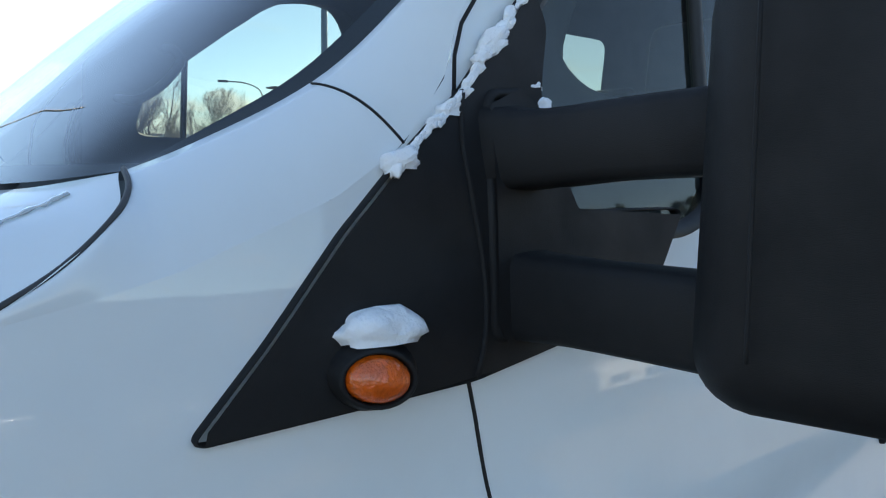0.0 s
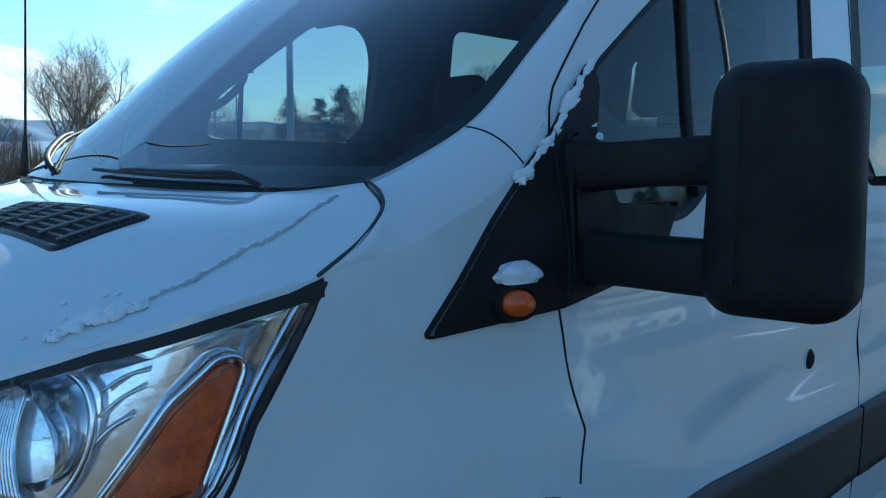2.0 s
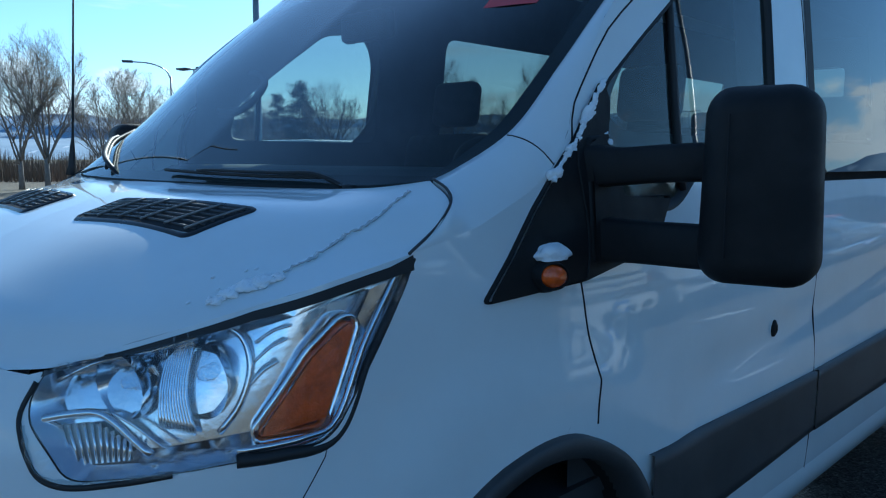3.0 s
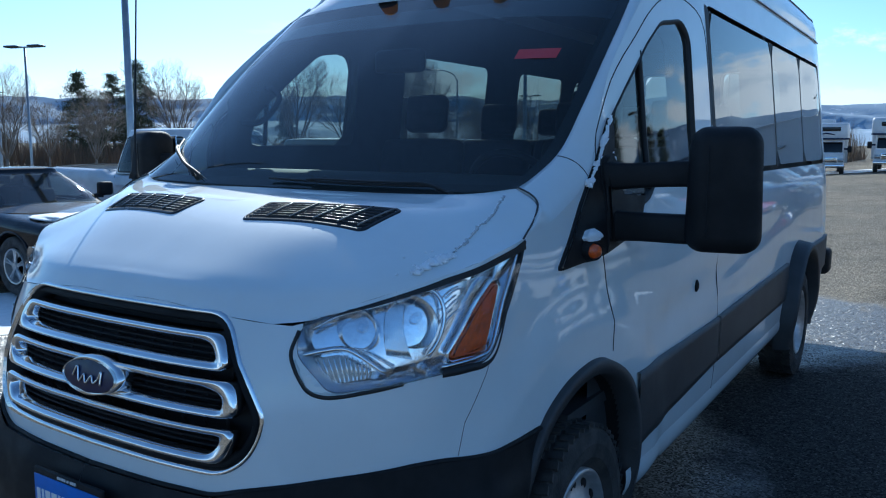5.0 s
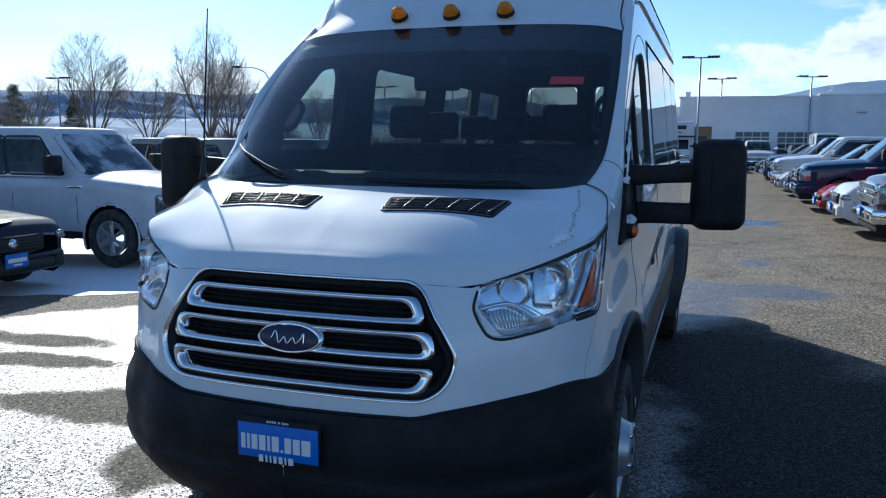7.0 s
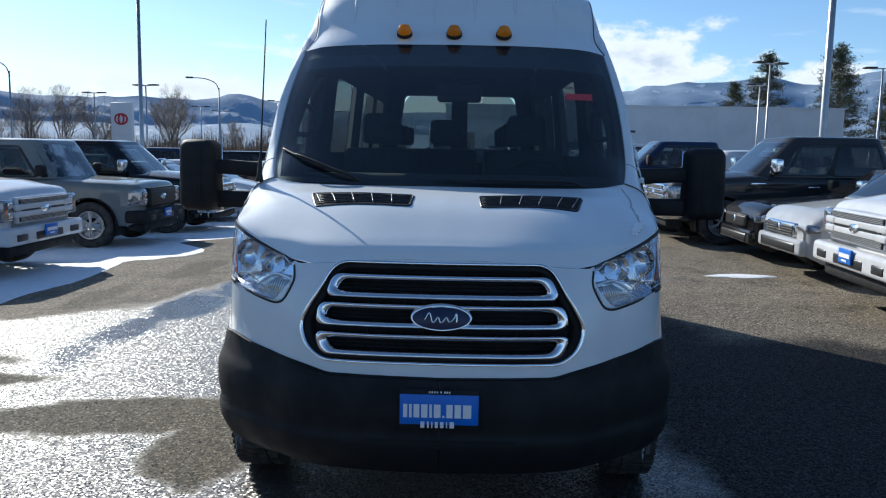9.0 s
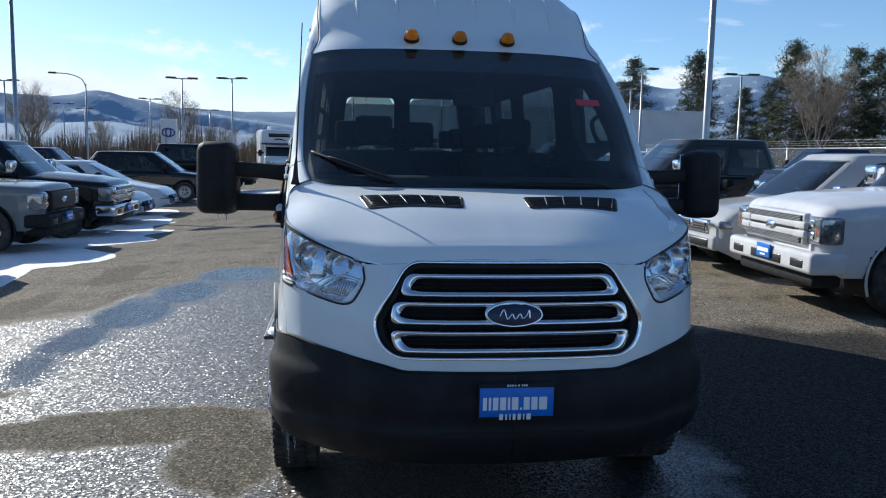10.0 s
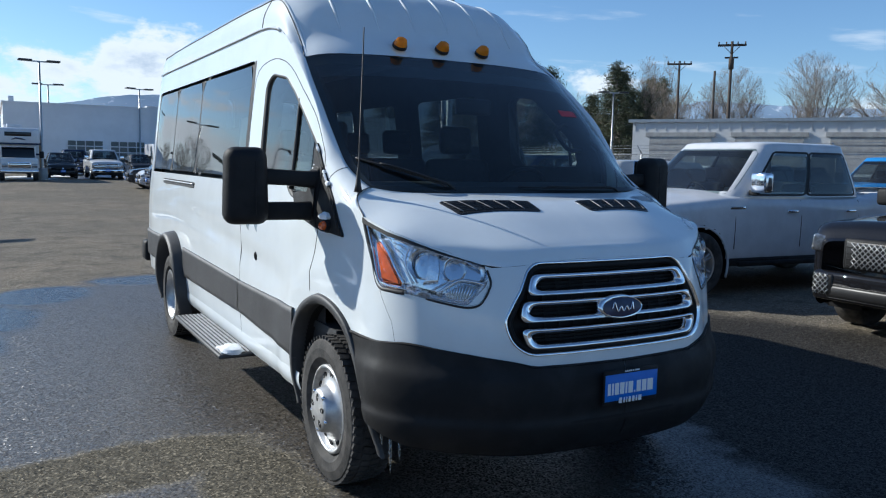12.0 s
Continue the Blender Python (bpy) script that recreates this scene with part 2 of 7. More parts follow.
def lathe(profile, n=32, axis="x"):
    """A turned body: profile of (distance along the axis, radius)."""
    w = np.linspace(0, 2 * np.pi, n, endpoint=False)
    rows = []
    for d, r in profile:
        o = np.zeros(n) + d
        rows.append(np.stack({"x": (o, r * np.cos(w), r * np.sin(w)), "y": (r * np.cos(w), o, r * np.sin(w)), "z": (r * np.cos(w), r * np.sin(w), o)}[axis], -1))
    return sheet(np.array(rows), closed=True)


def box(x0, x1, y0, y1, z0, z1, bevel=0.0, seg=2):
    bm = bmesh.new()
    bmesh.ops.create_cube(bm, size=1)
    for v in bm.verts:
        v.co = ((x0 + x1) / 2 + v.co.x * (x1 - x0), (y0 + y1) / 2 + v.co.y * (y1 - y0), (z0 + z1) / 2 + v.co.z * (z1 - z0))
    if bevel:
        bmesh.ops.bevel(bm, geom=bm.edges[:], offset=bevel, segments=seg, affect="EDGES", profile=0.5)
    bm.verts.index_update()
    out = [tuple(v.co) for v in bm.verts], [tuple(v.index for v in f.verts) for f in bm.faces]
    bm.free()
    return out


def moved(shape, m):
    return [tuple(m @ Vector(v)) for v in shape[0]], shape[1]


def inside(poly, x, y):
    """Which of the places x, y lie in the outline."""
    poly = np.asarray(poly)
    x, y = np.asarray(x, float), np.asarray(y, float)
    hit = np.zeros(x.shape, bool)
    for (x0, y0), (x1, y1) in zip(poly, np.roll(poly, -1, 0)):
        if y0 != y1:
            hit ^= ((y0 > y) != (y1 > y)) & (x < (x1 - x0) * (y - y0) / (y1 - y0) + x0)
    return hit


def grown(poly, d):
    """The closed outline moved outwards by d."""
    p = np.asarray(poly, float)
    t = np.roll(p, -1, 0) - np.roll(p, 1, 0)
    t /= np.linalg.norm(t, axis=1, keepdims=True) + 1e-9
    area = np.sum(p[:, 0] * np.roll(p[:, 1], -1) - np.roll(p[:, 0], -1) * p[:, 1])
    return p + np.sign(area) * d * np.stack([t[:, 1], -t[:, 0]], -1)


def band(emb, poly, w, lo, hi, inward=0.0):
    """A raised rim of width w along a closed outline on the surface emb(a, b, out)."""
    q0, q1, mid = grown(poly, -inward), grown(poly, w), grown(poly, (w - inward) / 2)
    e = hi * 0.45 + lo * 0.55
    rows = [emb(q0[:, 0], q0[:, 1], lo), emb(q0[:, 0], q0[:, 1], e), emb(mid[:, 0], mid[:, 1], hi), emb(q1[:, 0], q1[:, 1], e), emb(q1[:, 0], q1[:, 1], lo)]
    return sheet(np.array(rows), closed=True)


def cover(emb, poly, out=0.0, nv=14, nu=20, bulge=0.0):
    """A skin that fills a closed outline on a surface."""
    p = np.asarray(poly)
    z0, z1 = p[:, 1].min(), p[:, 1].max()
    rows = []
    for z in np.linspace(z0 + 1e-4, z1 - 1e-4, nv):
        cut = []
        for (a0, b0), (a1, b1) in zip(p, np.roll(p, -1, 0)):
            if (b0 > z) != (b1 > z):
                cut.append(a0 + (a1 - a0) * (z - b0) / (b1 - b0))
        rows.append(emb(np.linspace(min(cut), max(cut), nu), np.full(nu, z), out + bulge * 4 * (z - z0) * (z1 - z) / (z1 - z0) ** 2))
    g = np.array(rows)
    # faces look the way that "out" points
    c, j, i = p.mean(0), nv // 2, nu // 2
    away = emb(np.array([c[0]]), np.array([c[1]]), out + 0.02)[0] - emb(np.array([c[0]]), np.array([c[1]]), out)[0]
    verts, faces = sheet(g)
    if len(faces):
        q = [np.array(verts[k]) for k in faces[len(faces) // 2]]
        if np.dot(np.cross(q[1] - q[0], q[2] - q[0]), away) < 0:
            faces = [f[::-1] for f in faces]
    return verts, faces


def rounded(pts, n=80):
    return spline(pts, n, closed=True)


def cornered(pts, r, per=6):
    """A closed outline with its corners rounded by r."""
    out, k = [], len(pts)
    for i in range(k):
        p, a, b = (np.array(pts[j % k], float) for j in (i, i - 1, i + 1))
        da, db = a - p, b - p
        la, lb = np.linalg.norm(da), np.linalg.norm(db)
        q = min(r, la * 0.45, lb * 0.45)
        a, b = p + da / la * q, p + db / lb * q
        for t in np.linspace(0, 1, per):
            out.append((1 - t) ** 2 * a + 2 * t * (1 - t) * p + t * t * b)
    fine = []
    for p, q in zip(out, out[1:] + out[:1]):
        m = max(1, int(np.linalg.norm(q - p) / 0.05))
        fine += [p + (q - p) * j / m for j in range(m)]
    return np.array(fine)


def even(poly, n=140):
    """A closed outline with its points at even distances, from its lowest middle on."""
    p = np.asarray(poly, float)
    p = np.roll(p, -int(np.argmin(np.abs(p[:, 0] - p[:, 0].mean()) + 10 * (p[:, 1] - p[:, 1].min()))), axis=0)
    p = np.vstack([p, p[:1]])
    d = np.concatenate([[0], np.cumsum(np.linalg.norm(np.diff(p, axis=0), axis=1))])
    t = np.linspace(0, d[-1], n, endpoint=False)
    return np.stack([np.interp(t, d, p[:, i]) for i in (0, 1)], -1)


def collar(emb, outer, inner, lo, hi):
    """A rounded frame between two outlines on a surface."""
    p, q = even(outer), even(inner)
    rows = [(0.0, lo), (0.0, (lo + 2 * hi) / 3), (0.12, hi * 0.9), (0.3, hi), (0.6, hi * 0.85), (0.9, hi * 0.3), (1.0, lo)]
    return sheet(np.array([emb(*(p * (1 - k) + q * k).T, o) for k, o in rows]), closed=True)


# -- form of the van's body: s runs along its plan from the middle of the nose to the rear, z up
def spline(pts, n, closed=False):
    """n points along a smooth curve through pts."""
    p = np.array(pts, float)
    if closed:
        p = np.vstack([p[-1:], p, p[:2]])
    else:
        p = np.vstack([2 * p[0] - p[1], p, 2 * p[-1] - p[-2]])
    d = np.maximum(np.linalg.norm(np.diff(p, axis=0), axis=1), 1e-6) ** 0.5
    k = np.concatenate([[0], np.cumsum(d)])
    a, b = k[1], k[-2]
    t = np.linspace(a, b, n, endpoint=not closed)
    i = np.clip(np.searchsorted(k, t, side="right") - 1, 1, len(p) - 3)
    t, out = t[:, None], None
    k0, k1, k2, k3 = (k[i + j][:, None] for j in (-1, 0, 1, 2))
    p0, p1, p2, p3 = (p[i + j] for j in (-1, 0, 1, 2))
    a1 = (k1 - t) / (k1 - k0) * p0 + (t - k0) / (k1 - k0) * p1
    a2 = (k2 - t) / (k2 - k1) * p1 + (t - k1) / (k2 - k1) * p2
    a3 = (k3 - t) / (k3 - k2) * p2 + (t - k2) / (k3 - k2) * p3
    b1 = (k2 - t) / (k2 - k0) * a1 + (t - k0) / (k2 - k0) * a2
    b2 = (k3 - t) / (k3 - k1) * a2 + (t - k1) / (k3 - k1) * a3
    return (k2 - t) / (k2 - k1) * b1 + (t - k1) / (k2 - k1) * b2


def dense(pts):
    return spline(pts, 800)


PLAN = dense([(0, 0.118), (0.3, 0.13), (0.5, 0.165), (0.6, 0.208), (0.7, 0.275), (0.8, 0.338), (0.885, 0.415), (0.945, 0.52), (0.968, 0.66), (0.978, 0.80), (0.992, 0.95), (1.01, 1.2), (1.025, 1.5), (1.035, 2.0),
              (1.035, 3.5), (1.035, 5.2), (1.03, 6.1), (1.0, 6.32), (0.9, 6.39), (0.5, 6.4), (0, 6.4)])
PLAN_S = np.concatenate([[0], np.cumsum(np.linalg.norm(np.diff(PLAN, axis=0), axis=1))])
SIDE = dense([(0.30, 0.985), (0.45, 1.02), (0.7, 1.035), (1.0, 1.033), (1.25, 1.022), (1.45, 1.0), (1.6, 0.978), (1.9, 0.945), (2.2, 0.91), (2.45, 0.875)])
NOSE = dense([(0.30, 0.015), (0.5, -0.045), (0.7, -0.05), (0.85, -0.04), (1.0, -0.015), (1.1, 0.012), (1.2, 0.06), (1.3, 0.13), (1.5, 0.3)])


def s_of(x, y):
    return float(PLAN_S[np.argmin((PLAN[:, 0] - abs(x)) ** 2 + (PLAN[:, 1] - y) ** 2)])


def s_y(y):
    """s where the side passes y."""
    side = (PLAN_S > 1.0) & (PLAN_S < 6.95)
    return float(np.interp(y, PLAN[side, 1], PLAN_S[side]))


# the upper panels' lines lie this much further aft than s alone says
AFT = ((0.5, 0.6, 0.75, 1.14, 1.3, 1.45, 1.75, 1.95, 2.4, 2.8), (0.0, 0.03, 0.03, 0.05, 0.08, 0.095, 0.1, 0.05, 0.05, 0.0))
FORE = ((0.75, 1.1, 2.1, 2.6), (0.0, -0.034, -0.034, 0.0))


def body(s, z, out=0.0):
    """The body's surface on its left half, pushed out by some metres."""
    s = np.asarray(s, float)
    s = s + np.interp(s, FORE[0], FORE[1]) + np.interp(s, AFT[0], AFT[1]) * np.clip((np.asarray(z) - 0.92) / 0.12, 0, 1)
    px, py = np.interp(s, PLAN_S, PLAN[:, 0]), np.interp(s, PLAN_S, PLAN[:, 1])
    qx, qy = np.interp(np.add(s, 0.02), PLAN_S, PLAN[:, 0]), np.interp(np.add(s, 0.02), PLAN_S, PLAN[:, 1])
    rx, ry = np.interp(np.subtract(s, 0.02), PLAN_S, PLAN[:, 0]), np.interp(np.subtract(s, 0.02), PLAN_S, PLAN[:, 1])
    tx, ty = qx - rx, qy - ry
    n = np.hypot(tx, ty) + 1e-9
    fade = np.clip((1.35 - np.asarray(s)) / 0.75, 0, 1)
    fade = fade * fade * (3 - 2 * fade)
    k = np.interp(z, SIDE[:, 0], SIDE[:, 1]) / 1.035
    # flare round the front wheel, and a shallow hollow sweeping back over the door
    d = np.clip((0.80 - np.hypot(np.subtract(s, 1.66), np.subtract(z, 0.4))) / 0.17, 0, 1)
    swoosh = np.exp(-((np.asarray(z) - 0.93 - 0.09 * (np.asarray(s) - 2.2)) / 0.08) ** 2) * np.clip((np.asarray(s) - 2.15) / 0.3, 0, 1) * np.clip((6.0 - np.asarray(s)) / 2.5, 0, 1)
    out = out + 0.015 * d * d * (3 - 2 * d) - 0.012 * swoosh
    x = px * k + out * ty / n
    y = py + np.interp(z, NOSE[:, 0], NOSE[:, 1]) * fade - out * tx / n
    return np.stack(np.broadcast_arrays(x, y, np.asarray(z, float)), -1)
# -- end of form


# ---- the van
def on_left(fn, side):
    k = np.array([side, 1, 1])
    return lambda s, z, out=0.0: fn(s, z, out) * k


TOP = np.array([(0, 1.2), (0.2, 1.2), (0.45, 1.18), (0.58, 1.17), (0.7, 1.215), (0.8, 1.245), (0.97, 1.295), (1.29, 1.358), (1.39, 1.382), (1.45, 1.4), (1.6, 1.462),
                (1.68, 1.514), (1.74, 1.588), (1.765, 1.65), (1.83, 1.728), (2.0, 1.9), (2.2, 2.065), (2.35, 2.175), (2.5, 2.275), (2.62, 2.335), (2.8, 2.405), (3.0, 2.44), (3.2, 2.45), (9, 2.45)])


def top_z(s):
    return np.interp(s, TOP[:, 0], TOP[:, 1])


def edge(s, out=0.0):
    return tuple(body(s, top_z(s), out))


S_END = s_of(0, 6.4)
GRILLE = cornered([(-0.43, 1.186), (0.43, 1.186), (0.572, 0.935), (0.54, 0.855), (0.47, 0.81), (-0.47, 0.81), (-0.54, 0.855), (-0.572, 0.935)], 0.06)
HEADLIGHT = cornered([(0.6, 1.185), (0.595, 1.11), (0.7, 1.01), (0.84, 1.03), (0.965, 1.05), (1.14, 1.065), (1.3, 1.338), (0.97, 1.276), (0.78, 1.225), (0.68, 1.2)], 0.035)
ARCH = spline([(1.17, 0.28), (1.256, 0.53), (1.326, 0.70), (1.44, 0.845), (1.6, 0.925), (1.73, 0.942), (1.87, 0.91), (2.0, 0.83), (2.09, 0.70), (2.125, 0.55), (2.13, 0.28)], 60)
SR = s_y(4.82)
ARCH_REAR = np.array([(SR + 0.47 * math.cos(a), 0.42 + 0.5 * math.sin(a)) for a in np.linspace(-0.3, math.pi + 0.3, 50)])
DOOR_WINDOW = cornered([(2.88, 1.545), (2.9, 2.06), (2.8, 2.12), (2.5, 2.08), (2.33, 1.985), (1.92, 1.68), (1.88, 1.56), (1.93, 1.41), (2.2, 1.41), (2.36, 1.53)], 0.05)
SAIL = cornered([(1.448, 1.252), (1.52, 1.33), (1.6, 1.425), (1.68, 1.505), (1.76, 1.575), (1.905, 1.7), (1.93, 1.66), (1.905, 1.57), (1.965, 1.44), (2.16, 1.44), (2.08, 1.32), (1.93, 1.295), (1.74, 1.268)], 0.012)
Y_PANES = [(2.68, 4.1), (4.14, 5.1), (5.14, 6.02)]
SIDE_PANES = [cornered([(s_y(a), 1.49), (s_y(b), 1.49), (s_y(b), 2.22), (s_y(a), 2.22)], 0.06) for a, b in Y_PANES]
REAR_PANE = cornered([(S_END - 0.76, 1.5), (S_END - 0.1, 1.5), (S_END - 0.1, 2.24), (S_END - 0.72, 2.24)], 0.06)
INNER = [cornered([(2.86, 1.6), (2.86, 2.06), (2.72, 2.08), (2.5, 2.05), (2.36, 1.95), (2.1, 1.74), (2.06, 1.6)], 0.05)] + [cornered([(s_y(a), 1.6), (s_y(b), 1.6), (s_y(b), 2.12), (s_y(a), 2.12)], 0.06) for a, b in ((2.72, 3.68), (4.16, 4.9), (5.16, 5.86))]
WINDOW_BAND = cornered([(s_y(2.65), 1.46), (s_y(6.06), 1.46), (s_y(6.06), 2.25), (s_y(2.65), 2.25)], 0.07)


def body_skin(s0, s1, step, z0, z1=None, out=0.0, holes=(), rows=110):
    """Part of the body's skin between two places along the plan, with holes."""
    s = np.linspace(s0, s1, max(2, int((s1 - s0) / step) + 1))
    t = np.linspace(0, 1, rows)
    lo = np.interp(s, *np.array(z0).T) if not np.isscalar(z0) else np.full(len(s), z0)
    hi = top_z(s) if z1 is None else np.interp(s, *np.array(z1).T) if not np.isscalar(z1) else np.full(len(s), z1)
    zz = lo + t[:, None] * (hi - lo)
    ss = np.broadcast_to(s, zz.shape)
    cs, cz = (ss[:-1, :-1] + ss[1:, 1:]) / 2, (zz[:-1, :-1] + zz[1:, 1:]) / 2
    keep = np.ones(cs.shape, bool)
    for h in holes:
        keep &= ~inside(h, cs, cz)
    # the skin's edge follows the outline of each hole exactly
    cells = np.pad(keep, 1, mode="edge")
    some_gone = ~(cells[:-1, :-1] & cells[1:, :-1] & cells[:-1, 1:] & cells[1:, 1:])
    some_kept = cells[:-1, :-1] | cells[1:, :-1] | cells[:-1, 1:] | cells[1:, 1:]
    ss, zz = np.array(ss), np.array(zz)
    fine = [np.concatenate([h + (np.roll(h, -1, 0) - h) * k for k in (0, 0.25, 0.5, 0.75)]) for h in holes]
    for j, i in zip(*np.nonzero(some_gone & some_kept)):
        best = None
        for h in fine:
            d = (h[:, 0] - ss[j, i]) ** 2 + (h[:, 1] - zz[j, i]) ** 2
            k = int(np.argmin(d))
            if best is None or d[k] < best[0]:
                best = (d[k], h[k])
        if best and best[0] < 0.06 ** 2:
            ss[j, i], zz[j, i] = best[1]
    o = out(ss, zz) if callable(out) else out
    return body(ss, zz, o), keep


def flip_shape(shape, side):
    if side > 0:
        return shape
    return [(-x, y, z) for x, y, z in shape[0]], [f[::-1] for f in shape[1]]


van = thing("passenger_van", "white high-roof passenger van with black bumper and chrome grille", "van")
S_DOOR, S_DOOR_END = 1.75, s_y(2.6)
HOLES = [GRILLE, HEADLIGHT, ARCH, ARCH_REAR, DOOR_WINDOW, WINDOW_BAND]
LOW = [(0, 0.6), (1.0, 0.6), (1.2, 0.46), (3.0, 0.44), (9, 0.46)]
both = []
for side in (1, -1):
    emb = on_left(body, side)
    which = "left" if side > 0 else "right"
    # skin: nose, wing, door, side, rear
    a, keep = body_skin(0, 0.62, 0.008, LOW, holes=HOLES, rows=90)
    both.append(flip_shape(sheet(a, keep), side))
    part("wing", flip_shape(sheet(*body_skin(0.62, S_DOOR, 0.011, LOW, holes=HOLES, rows=120)), side), WHITE, van)
    door = part("front_door", flip_shape(sheet(*body_skin(S_DOOR, S_DOOR_END, 0.014, LOW, holes=HOLES, rows=120)), side), WHITE, van)
    part("side_panel", flip_shape(sheet(*body_skin(S_DOOR_END, s_y(6.1), 0.03, LOW, holes=HOLES, rows=90)), side), WHITE, van)
    part("rear_corner", flip_shape(sheet(*body_skin(s_y(6.1), S_END, 0.03, LOW, holes=[REAR_PANE], rows=60)), side), WHITE, van)
    part("rear_window_pane", cover(emb, REAR_PANE, 0.0, 10, 14), GLASS_TINT, van, "dark rear door glass")
    # inner lining
    part("interior_lining", flip_shape(sheet(*body_skin(1.9, S_END, 0.025, 0.55, out=-0.1, holes=[REAR_PANE, *INNER], rows=90)), side), TRIM_IN, van)
    for pane, hole in zip((DOOR_WINDOW, *SIDE_PANES), INNER):
        q, h = even(pane), even(hole)
        part("window_reveal", sheet(np.array([emb(q[:, 0], q[:, 1], -0.004), emb(h[:, 0], h[:, 1], -0.1)]), closed=True), TRIM_IN, van)
    # joints between the panels
    for path, w in (([(1.742, 1.268), (1.755, 1.2), (1.775, 1.12), (1.815, 1.03), (1.865, 0.945)], 0.0035), ([(S_DOOR_END, 0.46), (S_DOOR_END, 1.0), (S_DOOR_END - 0.005, 1.5), (S_DOOR_END + 0.01, 1.9), (S_DOOR_END - 0.03, 2.15), (2.9, 2.215), (2.6, 2.19), (2.4, 2.12), (2.2, 1.99), (2.0, 1.855), (1.83, 1.705), (1.765, 1.635), (1.752, 1.575)], 0.0035),
                    ([(1.752, 1.575), (1.746, 1.52), (1.757, 1.44), (1.766, 1.38), (1.762, 1.32), (1.744, 1.27)], 0.0042), ([(1.13, 1.05), (1.11, 0.96), (1.08, 0.84)], 0.002), ([(0.58, 1.17), (0.52, 1.15), (0.44, 1.145)], 0.0014)):
        c = spline(path, 40)
        part("panel_joint", tube(emb(c[:, 0], c[:, 1], -0.0015), w, 6), DARK, van)
    # front door glass and its frame
    part("window_seal", band(emb, DOOR_WINDOW, 0.02, -0.03, 0.006, 0.012), RUBBER, door)
    part("window_pane", cover(emb, DOOR_WINDOW, -0.012, 24, 24), GLASS_SIDE, door, "lightly tinted door glass")
    q = emb(np.full(12, 2.25), np.linspace(1.45, 1.95, 12), -0.008)
    part("quarter_light_bar", tube(q, 0.011, 6), RUBBER, door)
    lock = lathe([(0.0, 0.0), (0.012, 0.012), (0.006, 0.022), (-0.005, 0.024)], 20)
    part("lock", flip_shape(moved(lock, Matrix.Translation(Vector(body(s_y(2.26), 1.012))) @ Matrix.Diagonal((1, 0.7, 1.2, 1))), side), BLACK_PLASTIC, door)
    # sail panel with the side marker lamp
    sail = part("mirror_sail", join(cover(emb, SAIL, 0.014, 40, 30), band(emb, SAIL, 0.004, -0.004, 0.012)), BLACK_PLASTIC, van, "black plastic panel at the mirror's foot")
    c = Vector(body(1.618, 1.292, 0.008)) * 1
    lie = Matrix.Translation(c) @ Matrix.Rotation(radians(-14), 4, "Z") @ Matrix.Rotation(radians(-8), 4, "X")
    ring = moved(lathe([(-0.03, 0.06), (0.0, 0.052), (0.018, 0.044), (0.03, 0.04), (0.033, 0.037), (0.03, 0.034), (0.026, 0.0335)], 36), lie @ Matrix.Diagonal((1, 1.0, 0.72, 1)))
    part("marker_bezel", flip_shape(ring, side), BLACK_PLASTIC, sail)
    lens = moved(lathe([(0.026, 0.0335), (0.036, 0.029), (0.042, 0.018), (0.045, 0.0)], 32), lie @ Matrix.Diagonal((1, 1.0, 0.70, 1)))
    part("marker_lens", flip_shape(lens, side), AMBER, sail, "amber ribbed marker lens")
    groove = spline([(1.752, 1.575), (1.746, 1.52), (1.757, 1.44), (1.766, 1.38), (1.762, 1.32), (1.744, 1.272)], 20)
    part("panel_joint", tube(emb(groove[:, 0], groove[:, 1], 0.0145), 0.0035, 6), DARK, sail)
    foot = cornered([(1.772, 1.302), (1.87, 1.31), (1.9, 1.4), (1.905, 1.5), (1.88, 1.583), (1.79, 1.578)], 0.025)
    part("mirror_base", join(cover(emb, foot, 0.024, 14, 12, 0.006), band(emb, foot, 0.002, 0.0, 0.025, 0.014)), BLACK_PLASTIC, sail)
    # side windows
    part("window_surround", flip_shape(sheet(*body_skin(s_y(2.62), s_y(6.09), 0.03, 1.43, 2.28, 0.0015, SIDE_PANES + [np.array([(0, 0), (9, 0), (9, 1.46), (0, 1.46)]), np.array([(0, 2.25), (9, 2.25), (9, 3), (0, 3)])], 50)), side), RUBBER, van, "black glass surround")
    for p in SIDE_PANES:
        part("window_pane", cover(emb, p, 0.002, 10, 24), GLASS_TINT, van, "dark privacy glass reflecting the sky")
    # cladding along the side, sill
    for s0, s1, z0, z1 in ((2.09, S_DOOR_END - 0.006, [(2.0, 0.53), (2.2, 0.56), (3.2, 0.61)], [(2.0, 0.82), (3.2, 0.815)]), (S_DOOR_END + 0.006, SR - 0.44, [(3.0, 0.605), (5.2, 0.6)], [(3.0, 0.815), (5.2, 0.85)]), (SR + 0.45, s_y(6.25), 0.6, 0.86)):
        a, _ = body_skin(s0, s1, 0.05, z0, z1, rows=9, out=lambda s, z: 0.016 + 0 * z)
        rim = body_skin(s0, s1, 0.05, z0, z1, rows=9, out=-0.002)[0]
        part("side_cladding", flip_shape(sheet(np.concatenate([rim[:1], a, rim[-1:]])), side), GREY_PLASTIC, van, "weathered dark grey side cladding")
    part("sill", flip_shape(sheet(body_skin(2.05, SR - 0.45, 0.06, 0.36, 0.47, rows=6, out=lambda s, z: 0.01 * np.sin((z - 0.36) / 0.11 * math.pi))[0]), side), WHITE, van)
